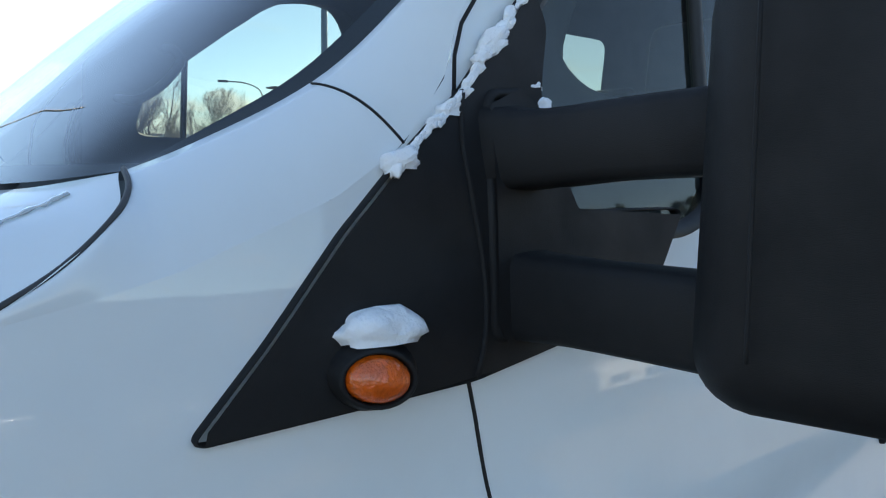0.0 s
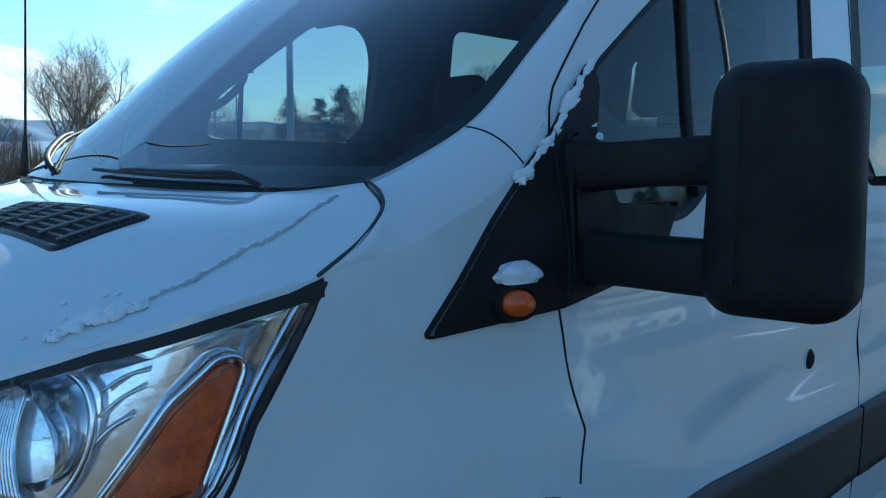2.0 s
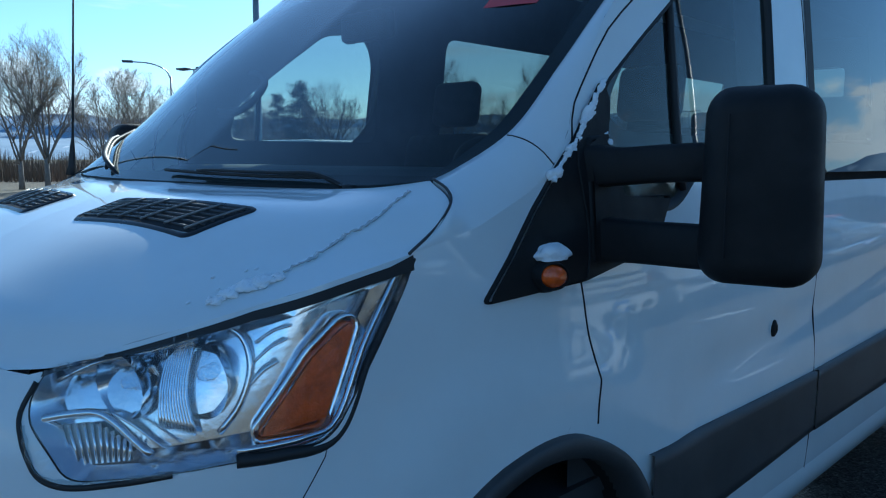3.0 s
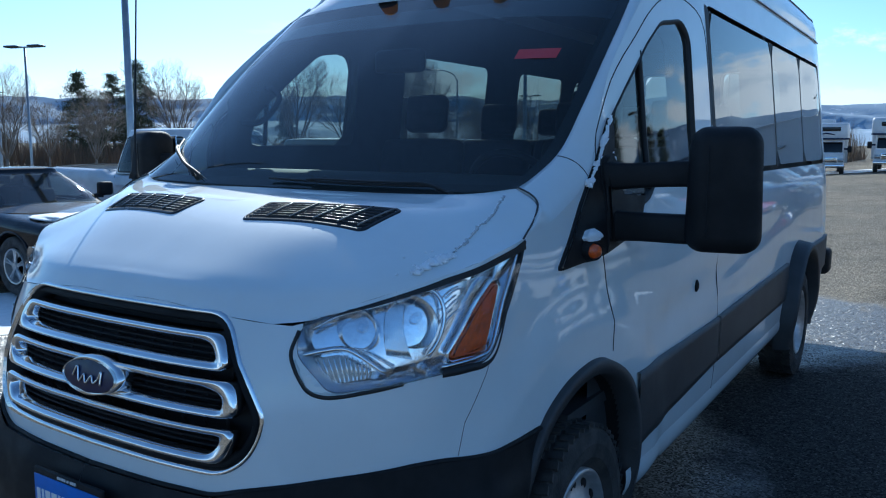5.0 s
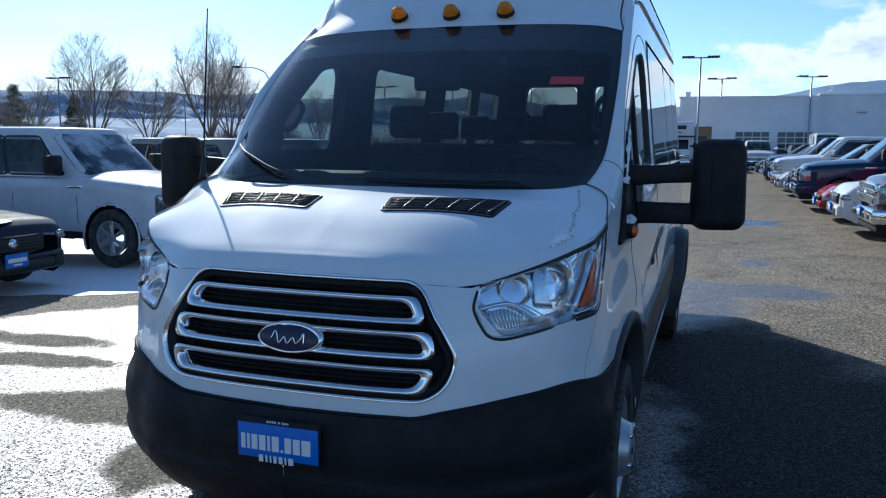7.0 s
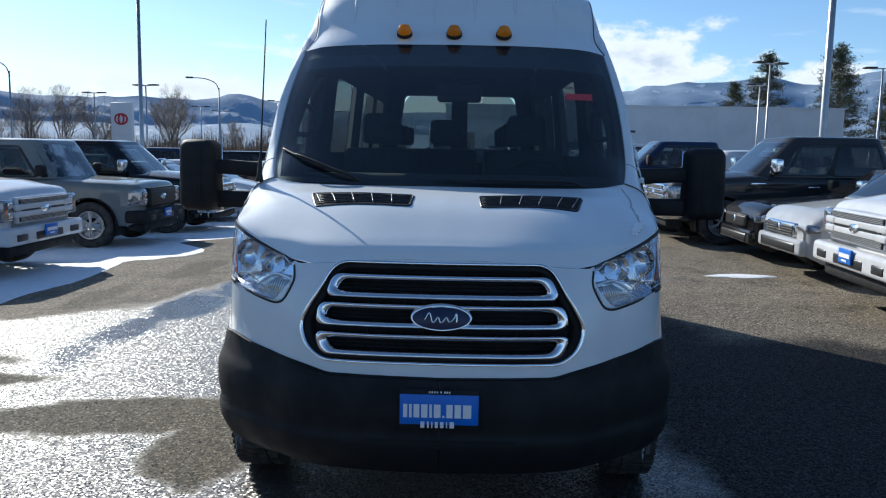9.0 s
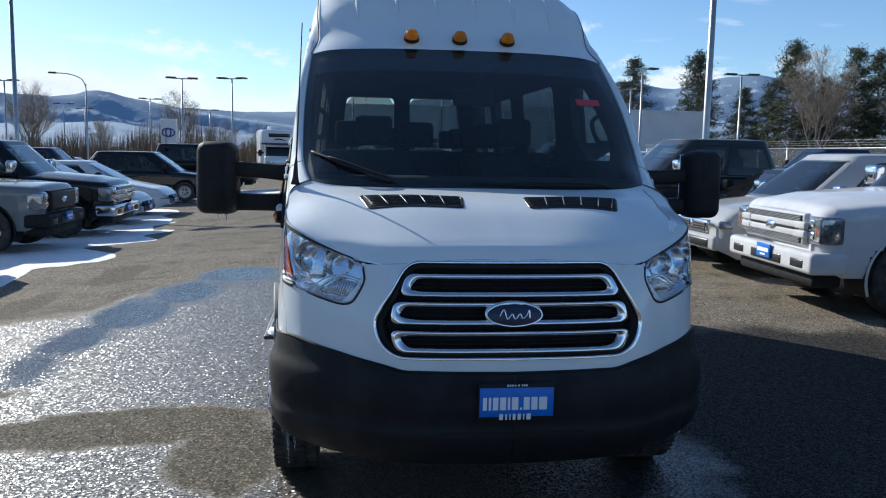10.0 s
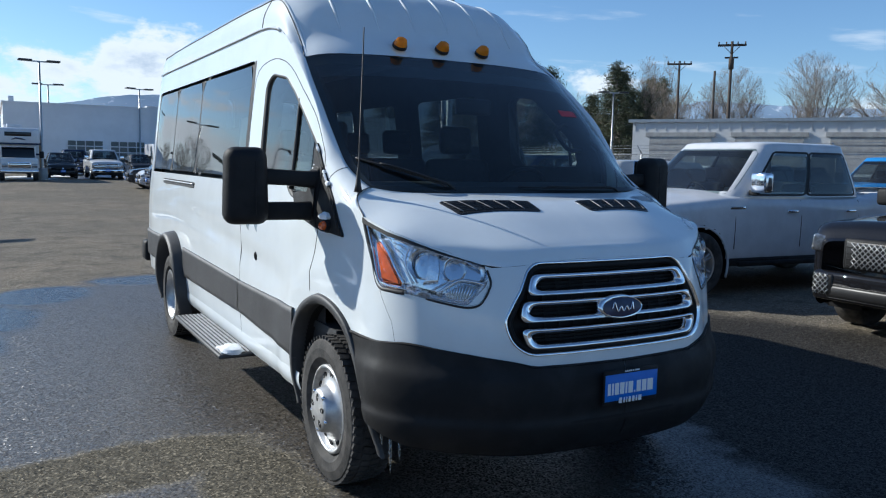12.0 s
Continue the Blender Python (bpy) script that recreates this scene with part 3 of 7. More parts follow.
    # wheel arch lips, arch liners
    for arch, c, flare, w in ((ARCH, (1.66, 0.38), 0.02, 0.045), (ARCH_REAR, (SR, 0.4), 0.10, 0.07)):
        inner = np.array(c) + (arch - c) * 0.93
        wide = np.array(c) + (arch - c) * (1.06 if flare > 0.05 else 1.01)
        rows_ = [emb(wide[:, 0], wide[:, 1], 0.0), emb(wide[:, 0] * 0.5 + arch[:, 0] * 0.5, wide[:, 1] * 0.5 + arch[:, 1] * 0.5, flare * 0.75), emb(arch[:, 0], arch[:, 1], flare), emb(inner[:, 0], inner[:, 1], flare * 0.9), emb(inner[:, 0], inner[:, 1], -0.06)]
        part("wheel_arch_trim", sheet(np.array(rows_)), GREY_PLASTIC, van, "dark grey plastic wheel arch")
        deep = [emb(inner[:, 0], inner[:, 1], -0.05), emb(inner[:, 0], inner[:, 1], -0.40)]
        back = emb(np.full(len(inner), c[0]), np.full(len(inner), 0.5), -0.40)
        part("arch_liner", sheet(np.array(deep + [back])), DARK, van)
    # headlight
    lamp = part("headlight", band(emb, HEADLIGHT, 0.006, -0.05, 0.0, 0.005), RUBBER, van, "headlight with clear cover, chrome bowls and amber reflector")
    wall = [emb(q[:, 0], q[:, 1], o) for q, o in ((HEADLIGHT, -0.004), (grown(HEADLIGHT, -0.012), -0.02), (grown(HEADLIGHT, -0.03), -0.05))]
    part("reflector_wall", sheet(np.array(wall), closed=True), LAMP_SILVER, lamp)
    part("reflector_back", cover(emb, HEADLIGHT, -0.05, 18, 30), LAMP_SILVER, lamp, "bright silvered reflector")
    for s, z, r in ((0.752, 1.163, 0.056), (0.912, 1.183, 0.07)):
        p = Vector(body(s, z, -0.062))
        m = Matrix.Translation(p) @ Matrix.Rotation(radians(14), 4, "Z") @ Matrix.Rotation(radians(180), 4, "Z") @ Matrix.Rotation(radians(-6), 4, "X")
        bowl = lathe([(0.05, r), (0.047, r * 0.97), (0.03, r * 0.88), (0.012, r * 0.62), (0.0, r * 0.28), (0.0, 0.0)], 32, "y")
        dish = part("lamp_bowl", flip_shape(moved(bowl, m), side), CHROME, lamp)
        bulb = lathe([(0.0, 0.013), (0.03, 0.013), (0.04, 0.008), (0.042, 0.0)], 14, "y")
        part("bulb", flip_shape(moved(bulb, m), side), GLASS_LENS, dish)
    # ribbed strip between the bowls, ribbed turn lens below them
    for k in np.linspace(0, 1, 11):
        c = spline([(0.806 + 0.046 * k, 1.222 + 0.018 * k), (0.812 + 0.05 * k, 1.16), (0.832 + 0.066 * k, 1.095 - 0.01 * k)], 8)
        part("lamp_rib", tube(emb(c[:, 0], c[:, 1], -0.034), 0.0034, 5), LAMP_SILVER, lamp)
    turn = cornered([(0.628, 1.088), (0.705, 1.098), (0.80, 1.052), (0.785, 1.04), (0.69, 1.022)], 0.01)
    blinker = part("turn_lens", cover(emb, turn, -0.03, 8, 14), LAMP_GREY, lamp, "ribbed grey turn signal lens")
    for k in np.linspace(0.04, 0.92, 12):
        c = np.array([(0.632 + 0.165 * k, 1.086 + 0.012 * min(1, 2 * k) - 0.062 * max(0, k - 0.5)), (0.676 + 0.12 * k, 1.026 + 0.02 * k)])
        part("lens_rib", tube(emb(c[:, 0], c[:, 1], -0.027), 0.003, 5), LAMP_SILVER, blinker)
    for path, r, o in (([(0.612, 1.098), (0.66, 1.108), (0.715, 1.113), (0.752, 1.1), (0.83, 1.056)], 0.0075, -0.022), ([(0.74, 1.116), (0.79, 1.1), (0.855, 1.068)], 0.003, -0.02),
                       ([(0.855, 1.247), (0.915, 1.256), (0.962, 1.235), (0.985, 1.19), (0.975, 1.135), (0.945, 1.092)], 0.006, -0.024), ([(0.985, 1.16), (1.01, 1.185), (1.04, 1.2)], 0.004, -0.03),
                       ([(0.99, 1.2), (1.02, 1.222), (1.055, 1.235)], 0.0028, -0.03), ([(0.985, 1.23), (1.02, 1.248), (1.06, 1.256)], 0.0028, -0.03),
                       ([(1.27, 1.338), (1.2, 1.222), (1.142, 1.088), (1.1, 1.078), (0.98, 1.068)], 0.006, -0.006), ([(0.625, 1.16), (0.68, 1.19), (0.78, 1.215), (0.97, 1.27), (1.25, 1.335)], 0.004, -0.012)):
        c = spline(path, 20)
        part("chrome_trim", tube(emb(c[:, 0], c[:, 1], o), r, 8), CHROME, lamp)
    fin = cornered([(1.01, 1.283), (1.055, 1.272), (1.215, 1.312), (1.205, 1.322), (1.09, 1.302)], 0.008)
    part("chrome_fin", join(cover(emb, fin, -0.012, 6, 16), band(emb, fin, 0.002, -0.05, -0.012)), CHROME, lamp)
    amber = cornered([(1.012, 1.086), (1.13, 1.088), (1.185, 1.25), (1.165, 1.25), (1.1, 1.2)], 0.01)
    part("amber_reflector", join(cover(emb, amber, -0.012, 12, 10), band(emb, amber, 0.002, -0.05, -0.013)), AMBER, lamp, "amber side reflector")
    part("chrome_trim", band(emb, grown(amber, 0.008), 0.01, -0.05, -0.014), LAMP_SILVER, lamp)
    part("lens_cover", cover(emb, grown(HEADLIGHT, -0.003), 0.0, 24, 40, 0.004), GLASS_LENS, lamp, "clear plastic lens with melting ice")
    gap_s = np.linspace(0.6, 1.297, 60)
    lamp_top = np.interp(gap_s, [0.6, 0.68, 0.78, 0.97, 1.3, 1.32], [1.178, 1.194, 1.219, 1.27, 1.331, 1.345])
    part("bonnet_gap", sheet(np.stack([emb(gap_s, lamp_top + k * (top_z(gap_s) - 0.009 * np.clip((1.31 - gap_s) / 0.06, 0, 1) - lamp_top), 0.0025) for k in np.linspace(0, 1, 5)])), RUBBER, lamp)
    gasket = spline([(1.302, 1.35), (1.285, 1.32), (1.21, 1.195), (1.148, 1.065), (1.06, 1.055), (0.98, 1.052)], 40)
    part("gasket", tube(emb(gasket[:, 0], gasket[:, 1], -0.006), np.interp(np.linspace(0, 1, 40), [0, 0.2, 0.6, 0.75, 1], [0.007, 0.007, 0.008, 0.011, 0.012]), 8), RUBBER, lamp)
    low_gap = spline([(0.596, 1.16), (0.592, 1.1), (0.64, 1.025), (0.695, 1.004), (0.8, 1.018), (0.88, 1.035)], 30)
    part("gasket", tube(emb(low_gap[:, 0], low_gap[:, 1], -0.001), 0.0055, 6), RUBBER, lamp)

part("front_panel", join(*both), WHITE, van)

# windscreen's side edge, from the bonnet's corner to the roof
GLASS_SIDE_LINE = spline([(0.846, 0.932, 1.486), (0.862, 0.99, 1.512), (0.888, 1.127, 1.59), (0.896, 1.28, 1.735), (0.894, 1.46, 1.905), (0.884, 1.64, 2.055), (0.869, 1.805, 2.19)], 120)


def glass_edge(t):
    """The windscreen's side edge; t runs from its foot to its top."""
    return np.array([np.interp(t, np.linspace(0, 1, 120), GLASS_SIDE_LINE[:, i]) for i in range(3)])


def glass_row(t):
    cy, cz = 0.815 + t * 0.93 - 0.02 * math.sin(math.pi * t), 1.466 + t * 0.767 + 0.015 * math.sin(math.pi * t)
    e = glass_edge(t)
    m = np.array([0.5, cy + 0.2 * (e[1] - cy), cz + 0.12 * (e[2] - cz)])
    n = np.array([0.77, cy + 0.58 * (e[1] - cy), cz + 0.5 * (e[2] - cz)])
    return [(0, cy, cz), tuple(m), tuple(n), tuple(e)]


# bonnet
HOOD_ROWS = [[edge(0), edge(0.2), edge(0.38), edge(0.54)],
             [(0, 0.208, 1.246), (0.27, 0.213, 1.24), (0.46, 0.24, 1.224), edge(0.62)],
             [(0, 0.24, 1.266), (0.3, 0.247, 1.262), (0.53, 0.285, 1.246), edge(0.72)],
             [(0, 0.3, 1.298), (0.34, 0.31, 1.294), (0.61, 0.36, 1.274), edge(0.84)],
             [(0, 0.47, 1.38), (0.4, 0.487, 1.378), (0.71, 0.55, 1.354), edge(1.02)],
             [(0, 0.63, 1.432), (0.45, 0.65, 1.43), (0.78, 0.715, 1.41), edge(1.29)],
             [(0, 0.735, 1.452), (0.48, 0.755, 1.45), (0.8, 0.825, 1.444), (0.928, 0.893, 1.442)],
             [(0, 0.805, 1.463), (0.5, 0.832, 1.462), (0.73, 0.872, 1.468), (0.842, 0.928, 1.484)]]
HOOD = loft(HOOD_ROWS, 50, 80)


def hood_at(x, y, out=0.0):
    """The place on the bonnet at x, y."""
    flat = HOOD.reshape(-1, 3)
    res = []
    for px, py in zip(np.ravel(np.abs(x)), np.ravel(y)):
        d = (flat[:, 0] - px) ** 2 + (flat[:, 1] - py) ** 2
        i = np.argsort(d)[:24]
        u, v = flat[i, 0] - px, flat[i, 1] - py
        fit_, *_ = np.linalg.lstsq(np.stack([np.ones(24), u, v, u * u, u * v, v * v], -1), flat[i, 2], rcond=None)
        res.append((px, py, float(fit_[0]) + out))
    return np.array(res) * np.stack([np.where(np.ravel(x) < 0, -1, 1), np.ones(np.size(x)), np.ones(np.size(x))], -1)


VENT_RIB = material("pale_vent_plastic", (0.2, 0.2, 0.2), 0.35, vary=0.2, scale=20)
VENT_BLACK = material("satin_black_plastic", (0.016, 0.016, 0.017), 0.26, vary=0.2, scale=8, rough_vary=0.1)
hood = part("bonnet", sheet(mirrored(HOOD)), WHITE, van, "white bonnet with thin melting snow")
for side in (1, -1):
    emb = lambda x, y, out=0.0, k=side: hood_at(np.asarray(x) * k, y, out)
    vent = cornered([(0.158, 0.502), (0.57, 0.545), (0.608, 0.672), (0.15, 0.617)], 0.014)
    grid = part("bonnet_vent", band(emb, vent, 0.009, -0.003, 0.006, 0.003), VENT_BLACK, hood, "black slatted bonnet vent")
    part("vent_floor", cover(emb, vent, 0.003, 8, 12), DARK, grid)
    across = lambda u, v: ((1 - v) * ((1 - u) * 0.158 + u * 0.57) + v * ((1 - u) * 0.15 + u * 0.608), (1 - v) * ((1 - u) * 0.502 + u * 0.545) + v * ((1 - u) * 0.617 + u * 0.672))
    for v in (0.16, 0.3, 0.44, 0.58, 0.72, 0.86):
        part("vent_slat", tube(emb(*across(np.linspace(0.015, 0.985, 10), np.full(10, v)), 0.003), 0.0034, 6), VENT_BLACK, grid)
    for u in (0.2, 0.4, 0.6, 0.8, 0.96):
        part("vent_rib", tube(emb(*across(np.linspace(u - 0.012, u + 0.012, 6), np.linspace(0.06, 0.94, 6)), 0.0075), 0.0026, 6), VENT_RIB, grid)

# grille
grille = part("grille", join(band(lambda s, z, out: body(np.abs(s), z, out) * np.stack([np.where(np.asarray(s) < 0, -1.0, 1.0), np.ones(np.shape(s)), np.ones(np.shape(s))], -1), GRILLE, 0.012, -0.03, 0.012, 0.006)), CHROME, van, "chrome-rimmed grille with three chrome loops")


def nose(s, z, out=0.0):
    """The nose across the middle: s runs to both sides."""
    k = np.where(np.asarray(s) < 0, -1.0, 1.0)
    return body(np.abs(s), z, out) * np.stack([k, np.ones_like(k), np.ones_like(k)], -1)


part("grille_back", cover(nose, GRILLE, -0.06, 14, 40), DARK, grille)
part("grille_bezel", band(nose, GRILLE, 0.0, -0.06, 0.004, 0.03), BLACK_PLASTIC, grille)

for z0, z1, w0, w1 in ((1.056, 1.145, 0.472, 0.437), (0.945, 1.035, 0.512, 0.492), (0.832, 0.92, 0.478, 0.512)):
    loop = cornered([(-w0, z0), (w0, z0), (w1, z1), (-w1, z1)], 0.032)
    hole = cornered([(-w0 + 0.046, z0 + 0.021), (w0 - 0.046, z0 + 0.021), (w1 - 0.046, z1 - 0.021), (-w1 + 0.046, z1 - 0.021)], 0.022)
    part("chrome_loop", collar(nose, loop, hole, -0.03, 0.012), CHROME, grille)
    for k in np.linspace(z0 + 0.03, z1 - 0.03, 3):
        part("grille_slat", tube(nose(np.linspace(-w0 * 0.97, w0 * 0.97, 30), np.full(30, k), -0.035), 0.006, 6, flat=0.6), BLACK_PLASTIC, grille)
for x in np.linspace(-0.45, 0.45, 13):
    part("grille_bar", tube(nose(np.full(8, x), np.linspace(0.83, 1.14, 8), -0.045), 0.004, 6), BLACK_PLASTIC, grille)
oval = lambda a, b, n=48: np.array([(a * math.cos(w), 0.99 + b * math.sin(w)) for w in np.linspace(0, 2 * math.pi, n, endpoint=False)])
badge = part("badge", join(band(nose, oval(0.118, 0.05), 0.004, -0.03, 0.032, 0.012)), CHROME, grille, "blue oval badge with chrome rim")
part("badge_face", cover(nose, oval(0.11, 0.043), 0.026, 10, 24, 0.004), material("badge_blue", (0.006, 0.012, 0.06), 0.3, vary=0.3, scale=30, coat=0.3, spec=0.3), badge)
script = spline([(-0.062, 0.985), (-0.045, 1.012), (-0.03, 0.975), (-0.01, 0.995), (0.0, 0.975), (0.02, 0.995), (0.03, 0.978), (0.048, 0.99), (0.058, 1.01), (0.06, 0.975)], 60)
part("badge_stroke", tube(nose(script[:, 0], script[:, 1], 0.033), 0.0032, 6), CHROME, badge)

# front bumper and plate
SEAM = [(0, 0.75), (0.46, 0.755), (0.54, 0.778), (0.8, 0.812), (1.0, 0.838), (1.2, 0.82), (1.42, 0.822)]
FOOT = [(0, 0.352), (0.8, 0.36), (1.0, 0.385), (1.15, 0.43), (1.42, 0.5)]
swell = dense([(0.3, -0.02), (0.36, 0.012), (0.42, 0.04), (0.5, 0.05), (0.54, 0.04), (0.62, 0.046), (0.7, 0.04), (0.76, 0.018), (0.84, 0.008), (0.9, 0.0)])
bump_out = lambda s, z: np.interp(z, swell[:, 0], swell[:, 1]) * np.clip((1.5 - s) / 0.3, 0.25, 1)
halves = [flip_shape(sheet(*body_skin(0, 1.42, 0.012, FOOT, SEAM, bump_out, [ARCH], 60)), k) for k in (1, -1)]
under = [body(np.linspace(0, 1.2, 30), np.interp(np.linspace(0, 1.2, 30), *np.array(FOOT).T), o) for o in (0.01, -0.25)]
halves += [flip_shape(sheet(np.array(under)), k) for k in (1, -1)]
bumper = part("front_bumper", join(*halves), BLACK_PLASTIC, van, "black textured plastic front bumper")
for k in (1, -1):
    lip = np.array(SEAM)
    c = spline(np.stack([np.linspace(0, 1.41, 20), np.interp(np.linspace(0, 1.41, 20), lip[:, 0], lip[:, 1])], -1), 60)
    part("bumper_lip", tube(body(c[:, 0], c[:, 1], 0.004) * np.array([k, 1, 1]), 0.007, 6), BLACK_PLASTIC, bumper)
part("lower_vent", cover(nose, cornered([(-0.3, 0.49), (0.3, 0.49), (0.3, 0.52), (-0.3, 0.52)], 0.008), 0.049, 3, 20), DARK, bumper)
plate = part("number_plate", box(-0.155, 0.155, -0.006, 0.006, 0.575, 0.73, 0.005), BLACK_PLASTIC, van, "black plate frame with blue dealer card")
part("plate_card", box(-0.15, 0.15, -0.009, -0.004, 0.594, 0.712, 0.002), BLUE_CARD, plate)
x = -0.137
for w, h in ((0.016, 1), (0.010, 1), (0.022, 1), (0.024, 1), (0.010, 1), (0.026, 1), (0.008, 0.18), (0.024, 1), (0.025, 1), (0.032, 1)):
    part("print_bar", box(x, x + w, -0.0105, -0.0085, 0.622, 0.622 + 0.052 * h), WHITE_INK, plate, smooth=False)
    x += w + 0.007
for x, w in ((-0.075, 0.02), (-0.05, 0.012), (-0.034, 0.01), (-0.02, 0.016), (0.0, 0.018), (0.022, 0.01), (0.036, 0.022)):
    part("print_bar", box(x + 0.005, x + w, -0.0105, -0.0055, 0.582, 0.606), WHITE_INK, plate, smooth=False)
for x in (-0.04, -0.03, -0.02, -0.01, 0.004, 0.018, 0.027, 0.036):
    part("print_bar", box(x, x + 0.006, -0.0085, -0.0055, 0.718, 0.725), WHITE_INK, plate, smooth=False)

# windscreen, cowl, pillars
WS_T = np.linspace(0, 1, 9)
ws_rows = [glass_row(t) for t in WS_T]
CORNER = spline([edge(1.29), (0.942, 0.85, 1.405), (0.928, 0.898, 1.446), (0.895, 0.92, 1.468), (0.846, 0.932, 1.486)], 30)


def shoulder(q, u):
    """The rounded top of the wing and the pillar: q as along the body, u from its outer edge to the bonnet or the glass."""
    outer = np.array(edge(q))
    if q < 1.45:
        k = (q - 1.29) / 0.16
        inner = np.array([np.interp(k, np.linspace(0, 1, 30), CORNER[:, i]) for i in range(3)])
    elif q < 2.36:
        inner = glass_edge((q - 1.45) / 0.91)
    else:
        inner = glass_edge(1.0) + (np.array(edge(q)) - np.array(edge(2.36))) * np.array([0.6, 1, 1])
    wide = np.linalg.norm(inner - outer)
    mid = (inner + outer) / 2 + wide * 0.3 * np.array([0.62, -0.3, 0.72])
    return (1 - u) ** 2 * outer + 2 * u * (1 - u) * mid + u * u * inner


for side in (1, -1):
    ps = np.concatenate([np.linspace(1.29, 1.45, 24), np.linspace(1.46, 2.5, 60)])
    rows_ = [[shoulder(q, u) for q in ps] for u in np.linspace(0, 1, 9)] + [[shoulder(q, 1.0) + np.array([-0.004, 0.01, -0.02]) for q in ps]]
    part("a_pillar", flip_shape(sheet(np.array(rows_)), side), WHITE, van)
    seam = [shoulder(q, u) for q, u in zip(np.linspace(1.667, 1.682, 14), np.linspace(0.98, 0.0, 14))]
    part("panel_joint", flip_shape(tube(seam, 0.0018, 6), side), DARK, van)
    part("panel_joint", flip_shape(tube(CORNER + np.array([0.0015, -0.001, 0.002]), 0.003, 6), side), GREY_PLASTIC, van)
SCREEN = loft(ws_rows, 40, 50)
screen = part("windscreen", sheet(mirrored(SCREEN)), GLASS_FRONT, van, "raked windscreen with a dark sun band and a red sticker")
full = mirrored(SCREEN) + np.array([0, 0.008, -0.008])
nv, nu = full.shape[:2]
jj, ii = np.meshgrid(np.arange(nv - 1), np.arange(nu - 1), indexing="ij")
rim = (jj < 2) | (jj > 44) | (ii < 3) | (ii > nu - 5)
part("screen_border", sheet(full, rim), RUBBER, screen)
part("sun_band", sheet(full, (jj > 39) & (jj <= 44) & ~rim), glass("sun_band_tint", (0.16, 0.19, 0.2)), screen)


def on_screen(x, z, out=0.0):
    """The place on the windscreen at x and height z."""
    flat = mirrored(SCREEN).reshape(-1, 3)
    i = np.argsort((flat[:, 0] - x) ** 2 + (flat[:, 2] - z) ** 2)[:4]
    w = 1 / ((flat[i, 0] - x) ** 2 + (flat[i, 2] - z) ** 2 + 1e-6)
    return np.array([x, float((flat[i, 1] * w).sum() / w.sum()) - 0.7 * out, z + 0.7 * out])


STICKER = (0.605, 0.75, 1.905, 1.942)
card = [[on_screen(x, z, 0.002) for x in np.linspace(STICKER[0], STICKER[1], 6)] for z in (STICKER[2], (STICKER[2] + STICKER[3]) / 2, STICKER[3])]
part("sticker", sheet(np.array(card)), RED_CARD, screen, "small red sticker")
row0, row1 = mirrored(HOOD)[-1], full[0]
c0, c1 = spline(row0, 60) + np.array([0, -0.02, -0.022]), spline(row1, 60) + np.array([0, 0.02, -0.012])
part("cowl", sheet(np.stack([c0 + np.array([0, 0, -0.01]), (c0 + c1) / 2 + np.array([0, 0, -0.012]), c1])), BLACK_PLASTIC, van)

# roof
roof_rows = [[tuple(ws_rows[-1][0]), tuple(ws_rows[-1][1]), tuple(ws_rows[-1][2]), tuple(ws_rows[-1][3]), edge(2.42)],
             [(0, 1.885, 2.39), (0.42, 1.905, 2.379), (0.70, 1.945, 2.345), (0.835, 1.968, 2.295), edge(2.58)],
             [(0, 2.06, 2.59), (0.42, 2.07, 2.572), (0.70, 2.1, 2.532), (0.842, 2.12, 2.455), edge(2.76)],
             [(0, 2.3, 2.72), (0.42, 2.3, 2.705), (0.715, 2.31, 2.665), (0.842, 2.32, 2.585), edge(2.98)],
             [(0, 2.8, 2.75), (0.42, 2.8, 2.74), (0.715, 2.8, 2.708), (0.845, 2.8, 2.615), edge(3.4)],
             [(0, 4.5, 2.76), (0.42, 4.5, 2.75), (0.715, 4.5, 2.718), (0.845, 4.5, 2.62), edge(s_y(4.5))],
             [(0, 5.3, 2.758), (0.42, 5.3, 2.748), (0.715, 5.3, 2.715), (0.845, 5.3, 2.618), edge(s_y(5.3))],
             [(0, 5.85, 2.75), (0.42, 5.85, 2.74), (0.712, 5.85, 2.705), (0.842, 5.85, 2.61), edge(s_y(5.85))],
             [(0, 6.15, 2.74), (0.42, 6.15, 2.73), (0.705, 6.15, 2.69), (0.835, 6.15, 2.595), edge(s_y(6.15))],
             [(0, 6.39, 2.45), (0.4, 6.39, 2.45), (0.66, 6.388, 2.45), (0.8, 6.386, 2.45), edge(s_of(0.9, 6.39))]]
ROOF = loft([r[:4] for r in roof_rows], 32, 130)
ROOF_SIDE = loft([[r[3], tuple((np.array(r[3]) + np.array(r[4])) / 2 + np.array([0.012, 0, 0.004])), r[4]] for r in roof_rows], 14, 130)
roof = part("roof", join(sheet(mirrored(ROOF)), sheet(ROOF_SIDE), flip_shape(sheet(ROOF_SIDE), -1)), WHITE, van, "white raised roof with pressed ribs")
flatroof = mirrored(ROOF)
RIB_START = 1.88
for x in (-0.6, -0.36, -0.12, 0.12, 0.36, 0.6):
    line = []
    for r in flatroof[int(np.argmax(flatroof[:, flatroof.shape[1] // 2, 1] > RIB_START)):122]:
        i = int(np.argmin(np.abs(r[:, 0] - x)))
        line.append(r[i] * (0, 1, 1) + np.array([x, 0, 0.0]))
    part("roof_rib", tube(line, np.concatenate([np.linspace(0.002, 0.013, 10), np.full(len(line) - 10, 0.011)]), 8, flat=0.7), WHITE, roof)
